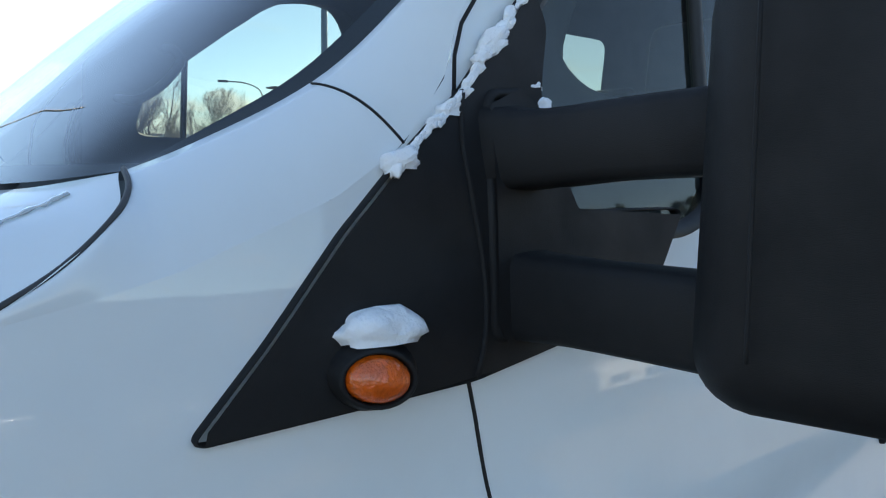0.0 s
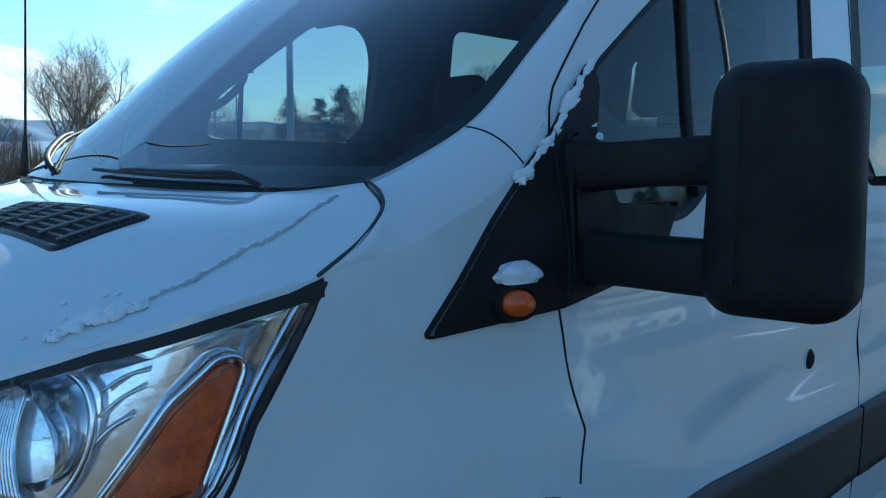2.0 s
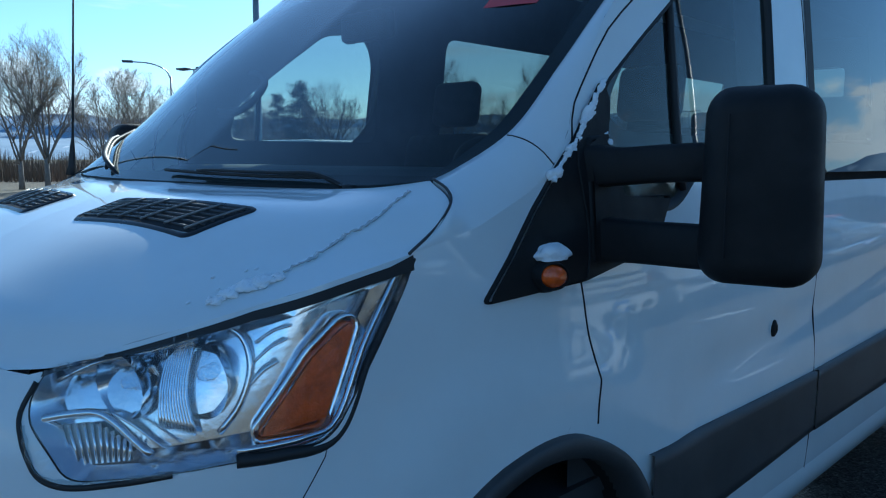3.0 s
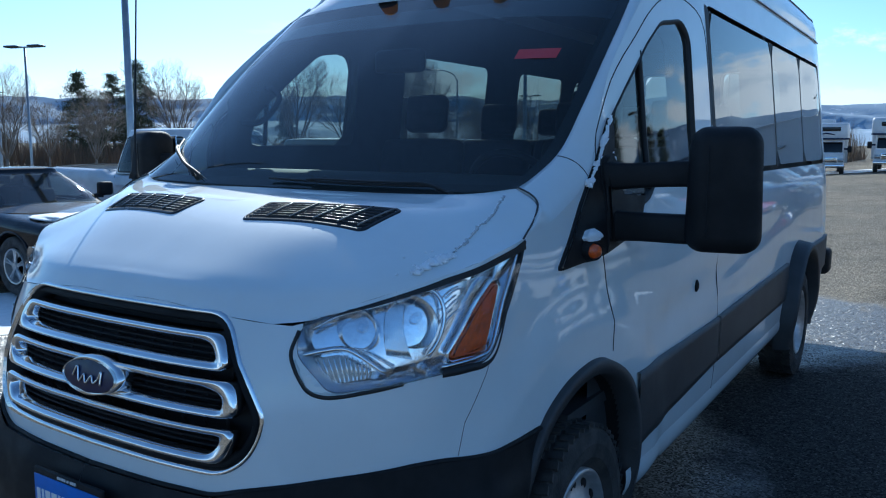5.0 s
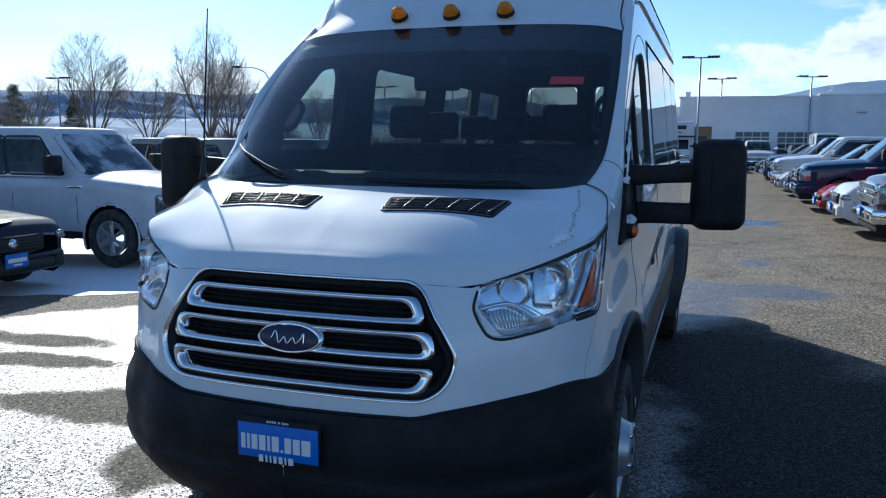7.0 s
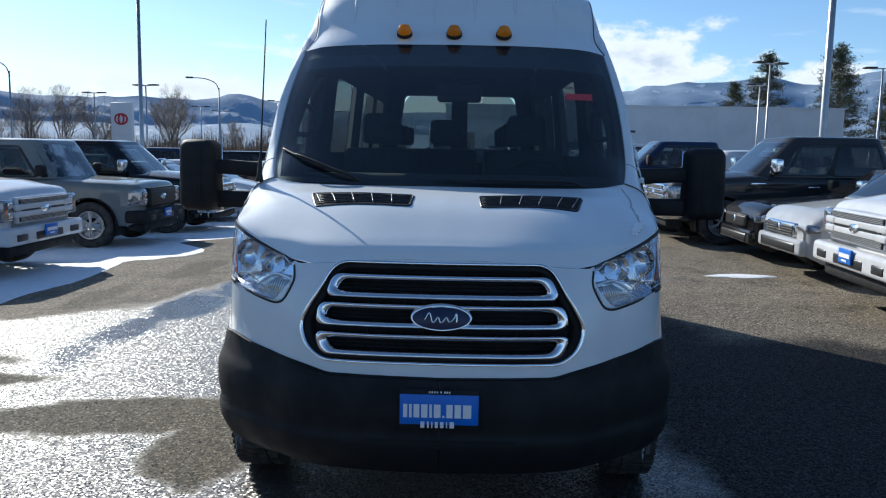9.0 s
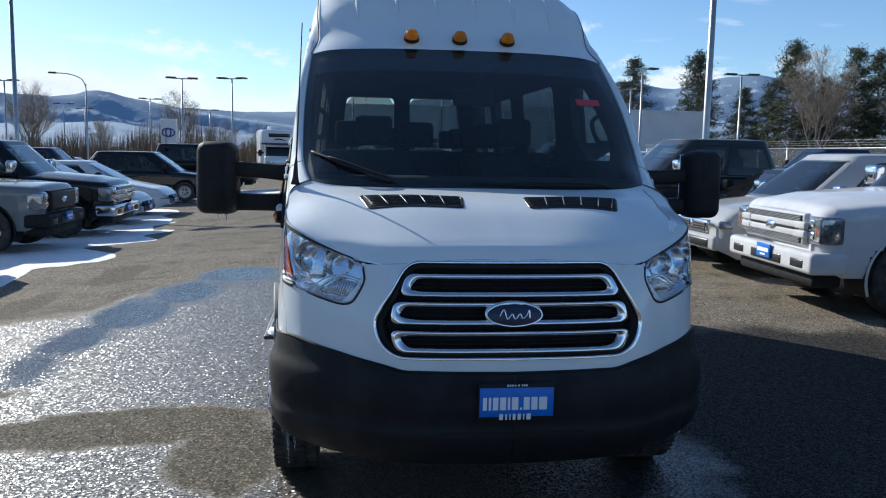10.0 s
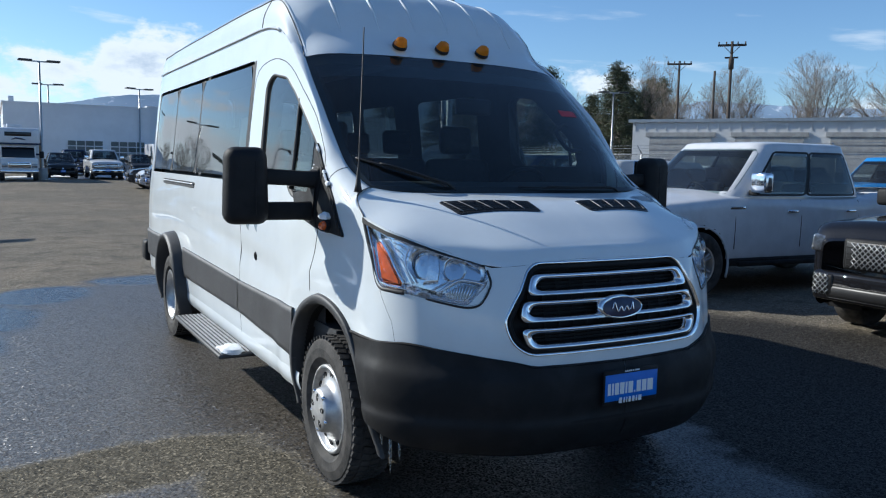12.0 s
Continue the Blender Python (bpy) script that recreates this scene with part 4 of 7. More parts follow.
for side in (1, -1):
    crest = ROOF[:118, -1] * np.array([side, 1, 1])
    part("roof_rib", tube(crest + np.array([-side * 0.012, 0, 0.002]), np.concatenate([np.linspace(0.003, 0.012, 12), np.full(106, 0.012)]), 8, flat=0.7), WHITE, roof)
    part("panel_joint", tube(crest + np.array([side * 0.003, 0, 0.0]), 0.0035, 6), GREY_PLASTIC, roof)
    j = int(np.argmin(np.abs(ROOF_SIDE[:, 7, 1] - 2.56)))
    part("panel_joint", tube(ROOF_SIDE[j] * np.array([side, 1, 1]) + np.array([side * 0.001, 0, 0]), 0.003, 6), GREY_PLASTIC, roof)
    g = body(np.linspace(2.75, s_y(6.2), 60), np.linspace(2.375, 2.44, 60) * 0 + top_z(np.linspace(2.75, s_y(6.2), 60)) - 0.005, 0.004) * np.array([side, 1, 1])
    part("roof_gutter", tube(g, 0.008, 8), WHITE, roof)
    part("drip_seam", tube(g + np.array([side * 0.006, 0, -0.009]), 0.0022, 6), RUBBER, roof)
for x in (-0.287, 0.0, 0.287):
    base = Matrix.Translation((x, 1.779, 2.302)) @ Matrix.Rotation(radians(44), 4, "X")
    cl = part("clearance_lamp", moved(lathe([(-0.014, 0.046), (0.004, 0.045), (0.006, 0.04)], 24, "z"), base @ Matrix.Diagonal((1, 0.9, 1, 1))), BLACK_PLASTIC, roof, "amber roof marker lamp")
    part("lens", moved(lathe([(0.004, 0.043), (0.024, 0.038), (0.04, 0.031), (0.049, 0.017), (0.051, 0.0)], 24, "z"), base @ Matrix.Diagonal((1, 0.85, 1, 1))), AMBER_LAMP, cl)

# mirrors
for side in (1, -1):
    at_head = Matrix.Translation((1.342, 1.335, 1.478)) @ Matrix.Rotation(radians(12), 4, "Z")
    bulk = box(-0.108, 0.108, -0.075, 0.075, -0.19, 0.19, 0.055, 6)
    bulk = [(x * (1 + 0.05 * z / 0.2 * -1), y + 0.012 * (1 - (x / 0.1) ** 2) * (-1 if y < 0 else 0), z) for x, y, z in bulk[0]], bulk[1]
    mirror = part("door_mirror", flip_shape(moved(bulk, at_head), side), BLACK_PLASTIC, van, "black long-arm door mirror")
    for z0, z1, h in ((1.513, 1.526, 0.04), (1.352, 1.352, 0.046)):
        c = spline([(0.985, 1.3, z0), (1.04, 1.315, z0), (1.13, 1.325, (z0 + z1) / 2), (1.28, 1.33, z1)], 16)
        thick = np.interp(np.linspace(0, 1, 16), [0, 0.2, 0.45, 1], [1.2, 1.06, 1.0, 1.0])
        ring = np.array([(math.copysign(abs(math.cos(q)) ** 0.4, math.cos(q)), math.copysign(abs(math.sin(q)) ** 0.4, math.sin(q))) for q in np.linspace(0, 2 * math.pi, 16, endpoint=False)])
        rows_ = [[(p[0] + 0.012 * r[0] * k, p[1] + 0.034 * r[0] * k, p[2] + h * r[1] * k) for r in ring] for p, k in zip(c, thick)]
        part("mirror_arm", flip_shape(sheet(np.array(rows_), closed=True), side), BLACK_PLASTIC, mirror)
    q = np.linspace(-0.135, 0.135, 20)
    part("mirror_joint", flip_shape(moved(tube(np.stack([np.full(20, -0.045), np.full(20, -0.094), q], -1), 0.002, 4), at_head), side), DARK, mirror)
    part("mirror_glass", flip_shape(moved(box(-0.085, 0.085, 0.076, 0.084, -0.17, 0.17, 0.004), at_head), side), CHROME, mirror)


# wheels
def tyre_shape(r, w, lugs=56):
    prof = [(-w * 0.32, r * 0.60), (-w * 0.48, r * 0.70), (-w * 0.5, r * 0.82), (-w * 0.46, r * 0.93), (-w * 0.40, r * 0.975), (w * 0.40, r * 0.975), (w * 0.46, r * 0.93), (w * 0.5, r * 0.82), (w * 0.48, r * 0.70), (w * 0.32, r * 0.60)]
    shapes = [lathe(prof, 64)]
    for i in range(lugs):
        for lane in (-0.36, 0.36, -0.12, 0.12):
            k = 0.5 if abs(lane) < 0.2 else 0.0
            b = box(-w * 0.095, w * 0.095, -r * 0.036, r * 0.036, r * 0.955, r * (1.0 if abs(lane) < 0.2 else 0.992), 0.0)
            shapes.append(moved(b, Matrix.Rotation(2 * math.pi * (i + k) / lugs, 4, "X") @ Matrix.Translation((lane * w, 0, 0)) @ Matrix.Rotation(0.25 if lane > 0 else -0.25, 4, "Z")))
    return join(*shapes)


TYRE_MESH = mesh_of(*tyre_shape(0.372, 0.225), smooth=False)
for k, (y, dish) in enumerate(((1.075, 1), (4.82, 0))):
    for side in (1, -1):
        xw = 0.915 if dish else 0.97
        wheel = part("wheel", TYRE_MESH.copy(), TYRE, van, "road-dusty tyre on a silver wheel cover")
        wheel.name = "wheel"
        wheel.matrix_world = pose(side * xw, y, 0.372)
        if dish:
            cap = [(0.05, 0.225), (0.09, 0.223), (0.096, 0.212), (0.088, 0.204), (0.066, 0.2), (0.062, 0.193), (0.07, 0.165), (0.082, 0.13), (0.098, 0.118), (0.13, 0.108), (0.142, 0.095), (0.146, 0.07), (0.147, 0.0)]
        else:
            cap = [(0.1, 0.225), (0.105, 0.205), (0.02, 0.19), (-0.06, 0.13), (-0.08, 0.1), (-0.05, 0.07), (-0.04, 0.0)]
        shape = lathe([(a, r) for a, r in cap], 48)
        part("wheel_cover", flip_shape(shape, side), SILVER_WHEEL, wheel, "silver wheel cover")
        for i in range(12 if dish else 8):
            a = 2 * math.pi * i / (12 if dish else 8)
            hole = moved(lathe([(0.0, 0.023), (0.005, 0.021), (0.002, 0.0)], 14), Matrix.Translation(((0.0665 if dish else -0.02), 0.172 * math.cos(a), 0.172 * math.sin(a))) @ Matrix.Rotation(a, 4, "X") @ Matrix.Diagonal((1, 0.8, 1.0, 1)))
            part("vent_hole", flip_shape(hole, side), DARK, wheel)
        for i in range(5 if dish else 0):
            a = 2 * math.pi * (i + 0.3) / 5
            dent = moved(lathe([(0.0, 0.02), (0.003, 0.018), (0.001, 0.0)], 12), Matrix.Translation((0.1445, 0.068 * math.cos(a), 0.068 * math.sin(a))) @ Matrix.Rotation(a, 4, "X") @ Matrix.Diagonal((1, 1.1, 0.75, 1)))
            part("lug_recess", flip_shape(dent, side), DARK, wheel)
            nut = moved(lathe([(0.0, 0.012), (0.01, 0.011), (0.013, 0.006), (0.013, 0.0)], 8), Matrix.Translation((0.132, 0.1 * math.cos(a + 0.63), 0.1 * math.sin(a + 0.63))))
            part("lug_nut", flip_shape(nut, side), CHROME, wheel)

# aerial and wipers
aerial = part("aerial", tube([(-0.918, 0.915, 1.465), (-0.917, 0.918, 1.5), (-0.915, 0.92, 1.56), (-0.912, 0.922, 1.6), (-0.884, 0.942, 2.236)], [0.022, 0.014, 0.009, 0.0045, 0.003], 8), RUBBER, van, "thin black whip aerial")
for pivot, line, thick in (((0.66, 0.872, 1.462), [(0.6, 1.479), (0.4, 1.478), (0.17, 1.481), (-0.06, 1.487)], 0.006), ((-0.4, 0.862, 1.462), [(-0.47, 1.487), (-0.6, 1.535), (-0.73, 1.577), (-0.846, 1.618)], 0.008)):
    blade = spline([on_screen(x, z, 0.012) for x, z in line], 20)
    arm = spline([pivot, tuple(np.array(pivot) * 0.4 + blade[2] * 0.6 + np.array([0, -0.012, 0.016]))] + [tuple(p + np.array([0, -0.009, 0.009])) for p in blade[4:13:4]] + [tuple(blade[14] + np.array([0, -0.006, 0.006]))], 20)
    w = part("wiper", tube(arm, np.linspace(thick * 1.25, thick * 0.8, 20), 7, flat=0.7), RUBBER, van, "black wiper arm and blade")
    part("wiper_blade", tube(blade, np.full(20, thick * 0.75), 6), RUBBER, w)
    part("wiper_pivot", moved(lathe([(-0.02, 0.018), (0.01, 0.016), (0.016, 0.0)], 14, "z"), Matrix.Translation(pivot)), RUBBER, w)

# sliding door's track on the passenger's side
slot = cornered([(s_y(4.08), 1.365), (s_y(5.4), 1.365), (s_y(5.4), 1.405), (s_y(4.08), 1.405)], 0.012)
emb = on_left(body, -1)
track = part("door_track", join(cover(emb, slot, 0.0025, 6, 30), band(emb, slot, 0.004, 0.0, 0.006)), RUBBER, van, "dark sliding door track")
part("track_rail", tube(emb(np.linspace(s_y(4.1), s_y(5.38), 12), np.full(12, 1.392), 0.006), 0.007, 6), SILVER_WHEEL, track)

# side step on the passenger's side, with snow on its front end
step = part("side_step", box(-1.22, -0.93, 2.42, 3.86, 0.335, 0.365, 0.012), GREY_PLASTIC, van, "ribbed grey side step with a lump of snow")
for x in np.linspace(-1.2, -0.97, 9):
    part("step_rib", box(x, x + 0.012, 2.45, 3.83, 0.364, 0.37), SILVER_WHEEL, step, smooth=False)
for y in (2.7, 3.55):
    part("step_bracket", box(-1.15, -0.8, y, y + 0.06, 0.3, 0.34, 0.008), BLACK_PLASTIC, step)

# rear bumper end, underbody
part("rear_bumper", box(-1.06, 1.06, 6.3, 6.52, 0.5, 0.72, 0.04, 3), BLACK_PLASTIC, van)
part("underbody", box(-0.88, 0.88, 0.5, 6.2, 0.42, 0.5), DARK, van, smooth=False)

# cabin
part("cabin_floor", box(-0.95, 0.95, 1.1, 6.3, 0.72, 0.76), TRIM_IN, van, smooth=False)
dash = loft([[(0, 1.0, 1.36), (0.5, 1.05, 1.36), (0.9, 1.15, 1.4)], [(0, 1.2, 1.5), (0.5, 1.22, 1.5), (0.9, 1.28, 1.5)], [(0, 1.45, 1.46), (0.5, 1.42, 1.47), (0.9, 1.45, 1.46)], [(0, 1.55, 1.3), (0.5, 1.5, 1.3), (0.9, 1.5, 1.3)], [(0, 1.5, 0.8), (0.5, 1.45, 0.8), (0.9, 1.45, 0.8)]], 12, 20)
part("dashboard", sheet(mirrored(dash)), TRIM_IN, van, "dark moulded dashboard")
rim_ = [(0.48 + 0.19 * math.cos(a), 1.62 - 0.10 * math.sin(a), 1.42 + 0.16 * math.sin(a)) for a in np.linspace(0, 2 * math.pi, 32, endpoint=False)]
wheel_in = part("steering_wheel", tube(rim_, 0.016, 8, closed=True), BLACK_PLASTIC, van)
part("hub", box(0.36, 0.6, 1.6, 1.66, 1.37, 1.45, 0.02), BLACK_PLASTIC, wheel_in)
part("rear_view_mirror", box(-0.08, 0.16, 1.44, 1.48, 1.89, 1.985, 0.02), BLACK_PLASTIC, van)
for k in (1, -1):
    grip = spline([(k * 0.86, 1.46, 1.71), (k * 0.8, 1.5, 1.705), (k * 0.785, 1.57, 1.75), (k * 0.785, 1.63, 1.83), (k * 0.82, 1.62, 1.865), (k * 0.85, 1.6, 1.87)], 24)
    part("grab_handle", tube(grip, 0.014, 8), TRIM_IN, van)
note = sheet(np.array([[body(s_y(y), z, -0.016) * np.array([-1, 1, 1]) for y in (2.73, 2.79, 2.85, 2.91)] for z in (1.61, 1.75, 1.885)]))
part("window_label", note, material("window_label_paper", (0.4, 0.4, 0.39), 0.8, vary=0.1, scale=20), van, "paper price label behind a side window")
head = ROOF[30:] - np.array([0, 0, 0.06])
part("headliner", sheet(mirrored(head)), HEADLINER, van)


def seat_shape(w):
    return join(box(-w / 2, w / 2, -0.28, 0.2, 0.36, 0.5, 0.05, 3), moved(box(-w / 2, w / 2, -0.06, 0.06, 0, 0.62, 0.05, 3), Matrix.Translation((0, 0.22, 0.48)) @ Matrix.Rotation(radians(-12), 4, "X")),
                moved(box(-w / 4, w / 4, -0.045, 0.045, 0, 0.2, 0.04, 3), Matrix.Translation((0, 0.36, 1.12)) @ Matrix.Rotation(radians(-8), 4, "X")), box(-w / 2 + 0.06, w / 2 - 0.06, -0.2, 0.2, 0, 0.37, 0.01))


SEAT_MESH = mesh_of(*seat_shape(0.5))
SEAT_MESH.materials.append(SEAT)
for x, y in [(0.48, 2.05), (-0.48, 2.05)] + [(x, y) for y in (3.1, 3.95, 4.8, 5.6) for x in (-0.62, -0.08, 0.52)]:
    st = part("seat", SEAT_MESH, None, van, "dark cloth seat with headrest")
    st.matrix_world = pose(x, y, 0.55)


# snow and ice left on the van
def lump(cx, cy, cz, lx, ly, lz, seed, turn=0.0, tip=0.0):
    """A small melting heap of snow."""
    rows_ = []
    for j, u in enumerate(np.linspace(-0.25, 1, 9)):
        ring = []
        for a in np.linspace(0, 2 * math.pi, 20, endpoint=False):
            k = math.sqrt(max(0.0, 1 - max(0, u) ** 2)) * (1 if u > 0 else 0.9)
            d = Vector((math.cos(a) * k, math.sin(a) * k, u))
            n = 1 + 0.32 * noise.noise(d * 1.7 + Vector((seed * 5.1, 0, 0))) + 0.1 * noise.noise(d * 5 + Vector((seed, 3, 0)))
            sq = abs(math.cos(a)) ** 4 + abs(math.sin(a)) ** 4
            ring.append((d.x * lx * n / sq ** 0.25, d.y * ly * n / sq ** 0.25, d.z * lz * n))
        rows_.append(ring)
    m = Matrix.Translation((cx, cy, cz)) @ Matrix.Rotation(radians(turn), 4, "Z") @ Matrix.Rotation(radians(tip), 4, "X")
    return moved(sheet(np.array(rows_), closed=True), m)


for side in (1, -1):
    shape = flip_shape(lump(*body(1.622, 1.33, 0.02), 0.02, 0.042, 0.028, 3, -10), side)
    tagged(part("snow_lump", shape, SNOW), "lump of snow above the side marker lamp", "snow")
    c = spline([(1.664, 1.492), (1.7, 1.526), (1.738, 1.556), (1.785, 1.6), (1.83, 1.64), (1.9, 1.7)], 90)
    bits, rnd = [], random.Random(70 + side)
    for i, p in enumerate(c):
        k = noise.noise(Vector((p[0] * 30 + side, p[1] * 20, 0.4)))
        if k > -0.16:
            r = 0.0035 + 0.011 * max(0.0, k + 0.12) * rnd.uniform(0.6, 1.3)
            o = on_left(body, side)(p[0] + rnd.gauss(0, 0.0025), p[1] + rnd.gauss(0, 0.0025), 0.014)
            bits.append(lump(*o, r * 0.75, r * 1.6, r, i + 100, rnd.uniform(-30, 30), rnd.uniform(20, 60)))
    strip = join(*bits)
    tagged(part("snow_strip", strip, SNOW), "ragged strip of snow along the mirror panel", "snow")
    for i, (s_, z_, r_) in enumerate(((1.668, 1.494, 0.016), (1.736, 1.55, 0.013), (1.9, 1.585, 0.009), (1.915, 1.565, 0.011))):
        shape = flip_shape(lump(*body(s_, z_, 0.008), r_ * 0.7, r_ * 1.2, r_, 7 + i, 0), side)
        tagged(part("snow_lump", shape, SNOW), "crumb of snow on the mirror panel", "snow", "snow crumbs")
    rim_ice = spline([(0.6, 1.09), (0.64, 1.025), (0.695, 1.008), (0.8, 1.022), (0.9, 1.038), (0.98, 1.055)], 70)
    fat = np.array([max(0.001, 0.004 + 0.006 * noise.noise(Vector((p[0] * 60 + side * 3, p[1] * 60, 0.2)))) for p in rim_ice])
    tagged(part("ice_crust", tube(on_left(body, side)(rim_ice[:, 0], rim_ice[:, 1] + 0.004, 0.002), fat, 7), ICE), "rough crust of ice along the headlight's lower rim", "ice")
tagged(part("snow_lump", lump(-1.12, 2.52, 0.37, 0.075, 0.12, 0.03, 21), SNOW), "lump of snow on the side step", "snow")
random.seed(5)
line = spline([(0.8, 0.462), (0.815, 0.485), (0.828, 0.51), (0.845, 0.535), (0.858, 0.562)], 60)
crust = []
for i in range(70):
    k = random.random()
    p = line[int(k * 59)]
    x, y = p[0] + random.gauss(0, 0.006), p[1] + random.gauss(0, 0.006)
    r = random.uniform(0.003, 0.009) * (0.6 + 0.7 * math.sin(math.pi * k))
    crust.append(lump(x, y, float(hood_at([x], [y])[0, 2]) + 0.002, r, r * 1.3, r * 0.7, 40 + i, random.uniform(0, 60), 18))
for i in range(14):
    x, y = 0.8 + random.gauss(0, 0.025), 0.5 + random.gauss(0, 0.03)
    r = random.uniform(0.002, 0.004)
    crust.append(lump(x, y, float(hood_at([x], [y])[0, 2]) + 0.001, r, r * 1.2, r * 0.7, 140 + i, 0, 18))
tagged(part("snow_crust", join(*crust), SNOW), "thin crust of melting snow on the bonnet", "snow", kind="stuff")
trail = spline([(0.85, 0.57), (0.85, 0.64), (0.842, 0.71), (0.848, 0.78), (0.835, 0.84), (0.828, 0.885)], 50)
fat = [max(0.0015, 0.0042 + 0.004 * noise.noise(Vector((k * 0.7, 0.3, 0)))) for k in range(50)]
tagged(part("melt_streak", tube(hood_at(trail[:, 0] + np.array([0.01 * noise.noise(Vector((k * 0.5, 3, 0))) for k in range(50)]), trail[:, 1], 0.0018), fat, 6, flat=0.45), SLUSH), "thin streak of melting ice on the bonnet", "ice")
drips = [(s_, z_, n_) for s_, z_, n_ in ((0.605, 1.18, 0.03), (0.62, 1.185, 0.02), (0.64, 1.193, 0.025), (0.825, 1.243, 0.035), (0.85, 1.25, 0.04))]
for s_, z_, n_ in drips:
    p = body(s_, z_, 0.004)
    tagged(part("icicle", tube([p, p + np.array([0, 0, -n_ * 0.6]), p + np.array([0, 0, -n_])], [0.003, 0.0025, 0.0006], 6), ICE), "small clear icicle hanging from the van", "icicle", "icicles")
for i, (x, y, z, n) in enumerate(((-0.93, 0.5, 0.42, 0.2), (-0.9, 0.47, 0.4, 0.11), (-0.96, 0.53, 0.43, 0.08), (0.88, 0.42, 0.38, 0.09), (-1.3, 1.3, 1.29, 0.04), (-1.34, 1.3, 1.29, 0.03))):
    tagged(part("icicle", tube([(x, y, z), (x, y, z - n * 0.5), (x + 0.003, y, z - n)], [0.009, 0.006, 0.001], 7), ICE), "small clear icicle hanging from the van", "icicle", "icicles")

# ---- ground
def asphalt(name, wet, dry, runnel, van_shade):
    """Gritty asphalt: dry and brownish at large, with wet ground, dull dry stains, runnels of water and the van's shade
    painted darker inside ragged ellipses (x, y, half axes).
    """
    m = bpy.data.materials.new(name)
    m.use_nodes = True
    n, l = m.node_tree.nodes, m.node_tree.links
    p = n["Principled BSDF"]
    co = n.new("ShaderNodeTexCoord").outputs["Object"]

    def tex(scale, detail=6, rough=0.6):
        t = n.new("ShaderNodeTexNoise")
        t.inputs["Scale"].default_value, t.inputs["Detail"].default_value, t.inputs["Roughness"].default_value = scale, detail, rough
        l.new(co, t.inputs["Vector"])
        return t.outputs[0]

    def calc(op, u, v):
        k = n.new("ShaderNodeMath")
        k.operation = op
        for i, w in enumerate((u, v)):
            if isinstance(w, (int, float)):
                k.inputs[i].default_value = w
            else:
                l.new(w, k.inputs[i])
        return k.outputs[0]

    def span(v, a, b, c=0.0, d=1.0):
        k = n.new("ShaderNodeMapRange")
        k.interpolation_type = "SMOOTHSTEP"
        for i, w in zip(("From Min", "From Max", "To Min", "To Max"), (a, b, c, d)):
            k.inputs[i].default_value = w
        l.new(v, k.inputs["Value"])
        return k.outputs[0]

    def blend(f, u, v):
        k = n.new("ShaderNodeMix")
        k.data_type = "RGBA"
        l.new(f, k.inputs["Factor"])
        for i, w in (("A", u), ("B", v)):
            if isinstance(w, tuple):
                k.inputs[i].default_value = (*w, 1)
            else:
                l.new(w, k.inputs[i])
        return k.outputs["Result"]

    def field(spots):
        best = None
        for x, y, ax, ay in spots:
            s, d, g = n.new("ShaderNodeVectorMath"), n.new("ShaderNodeVectorMath"), n.new("ShaderNodeVectorMath")
            s.operation, d.operation, g.operation = "SUBTRACT", "DIVIDE", "LENGTH"
            s.inputs[1].default_value, d.inputs[1].default_value = (x, y, 0), (ax, ay, 1)
            l.new(co, s.inputs[0])
            l.new(s.outputs[0], d.inputs[0])
            l.new(d.outputs[0], g.inputs[0])
            v = calc("MULTIPLY", calc("SUBTRACT", 1.0, g.outputs["Value"]), min(ax, ay))
            best = v if best is None else calc("MAXIMUM", best, v)
        return best

    coarse, mid, fine = tex(0.22, 5), tex(1.7, 8, 0.66), tex(26, 4)
    cell = n.new("ShaderNodeTexVoronoi")
    cell.inputs["Scale"].default_value, cell.inputs["Randomness"].default_value = 105, 1.0
    l.new(co, cell.inputs["Vector"])
    pick = n.new("ShaderNodeSeparateColor")
    l.new(cell.outputs["Color"], pick.inputs[0])
    rag = calc("ADD", calc("MULTIPLY", calc("SUBTRACT", coarse, 0.5), 1.3), calc("MULTIPLY", calc("SUBTRACT", mid, 0.5), 0.9))
    wet_f = span(calc("ADD", field(wet), rag), -0.1, 0.22)
    dry_f = span(calc("ADD", calc("ADD", field(dry), calc("MULTIPLY", rag, 0.4)), calc("MULTIPLY", calc("SUBTRACT", fine, 0.5), 0.12)), -0.05, 0.05)
    run_f = span(calc("ADD", field(runnel), calc("MULTIPLY", rag, 0.42)), -0.1, 0.16)
    run_f = calc("MULTIPLY", run_f, calc("SUBTRACT", 1.0, dry_f))
    wet_f = calc("MAXIMUM", calc("MULTIPLY", wet_f, calc("SUBTRACT", 1.0, dry_f)), run_f)
    brown = blend(span(coarse, 0.35, 0.65), (0.23, 0.196, 0.148), (0.18, 0.158, 0.125))
    brown = blend(span(mid, 0.45, 0.72), brown, (0.115, 0.101, 0.08))
    base = blend(wet_f, brown, (0.08, 0.068, 0.053))
    # the van's cast shade, painted into the ground as a darker colour
    van_shade_f = span(calc("ADD", field(van_shade), calc("MULTIPLY", rag, 0.8)), -0.2, 0.3)
    base = blend(van_shade_f, base, (0.042, 0.039, 0.035))
    base = blend(dry_f, base, (0.125, 0.11, 0.082))
    base = blend(run_f, base, (0.04, 0.037, 0.033))
    # single stones in the tar: each with its own shade
    tone = span(pick.outputs[0], 0.0, 1.0, 0.4, 1.4)
    light = span(pick.outputs[1], 0.86, 0.97, 0.0, 1.0)
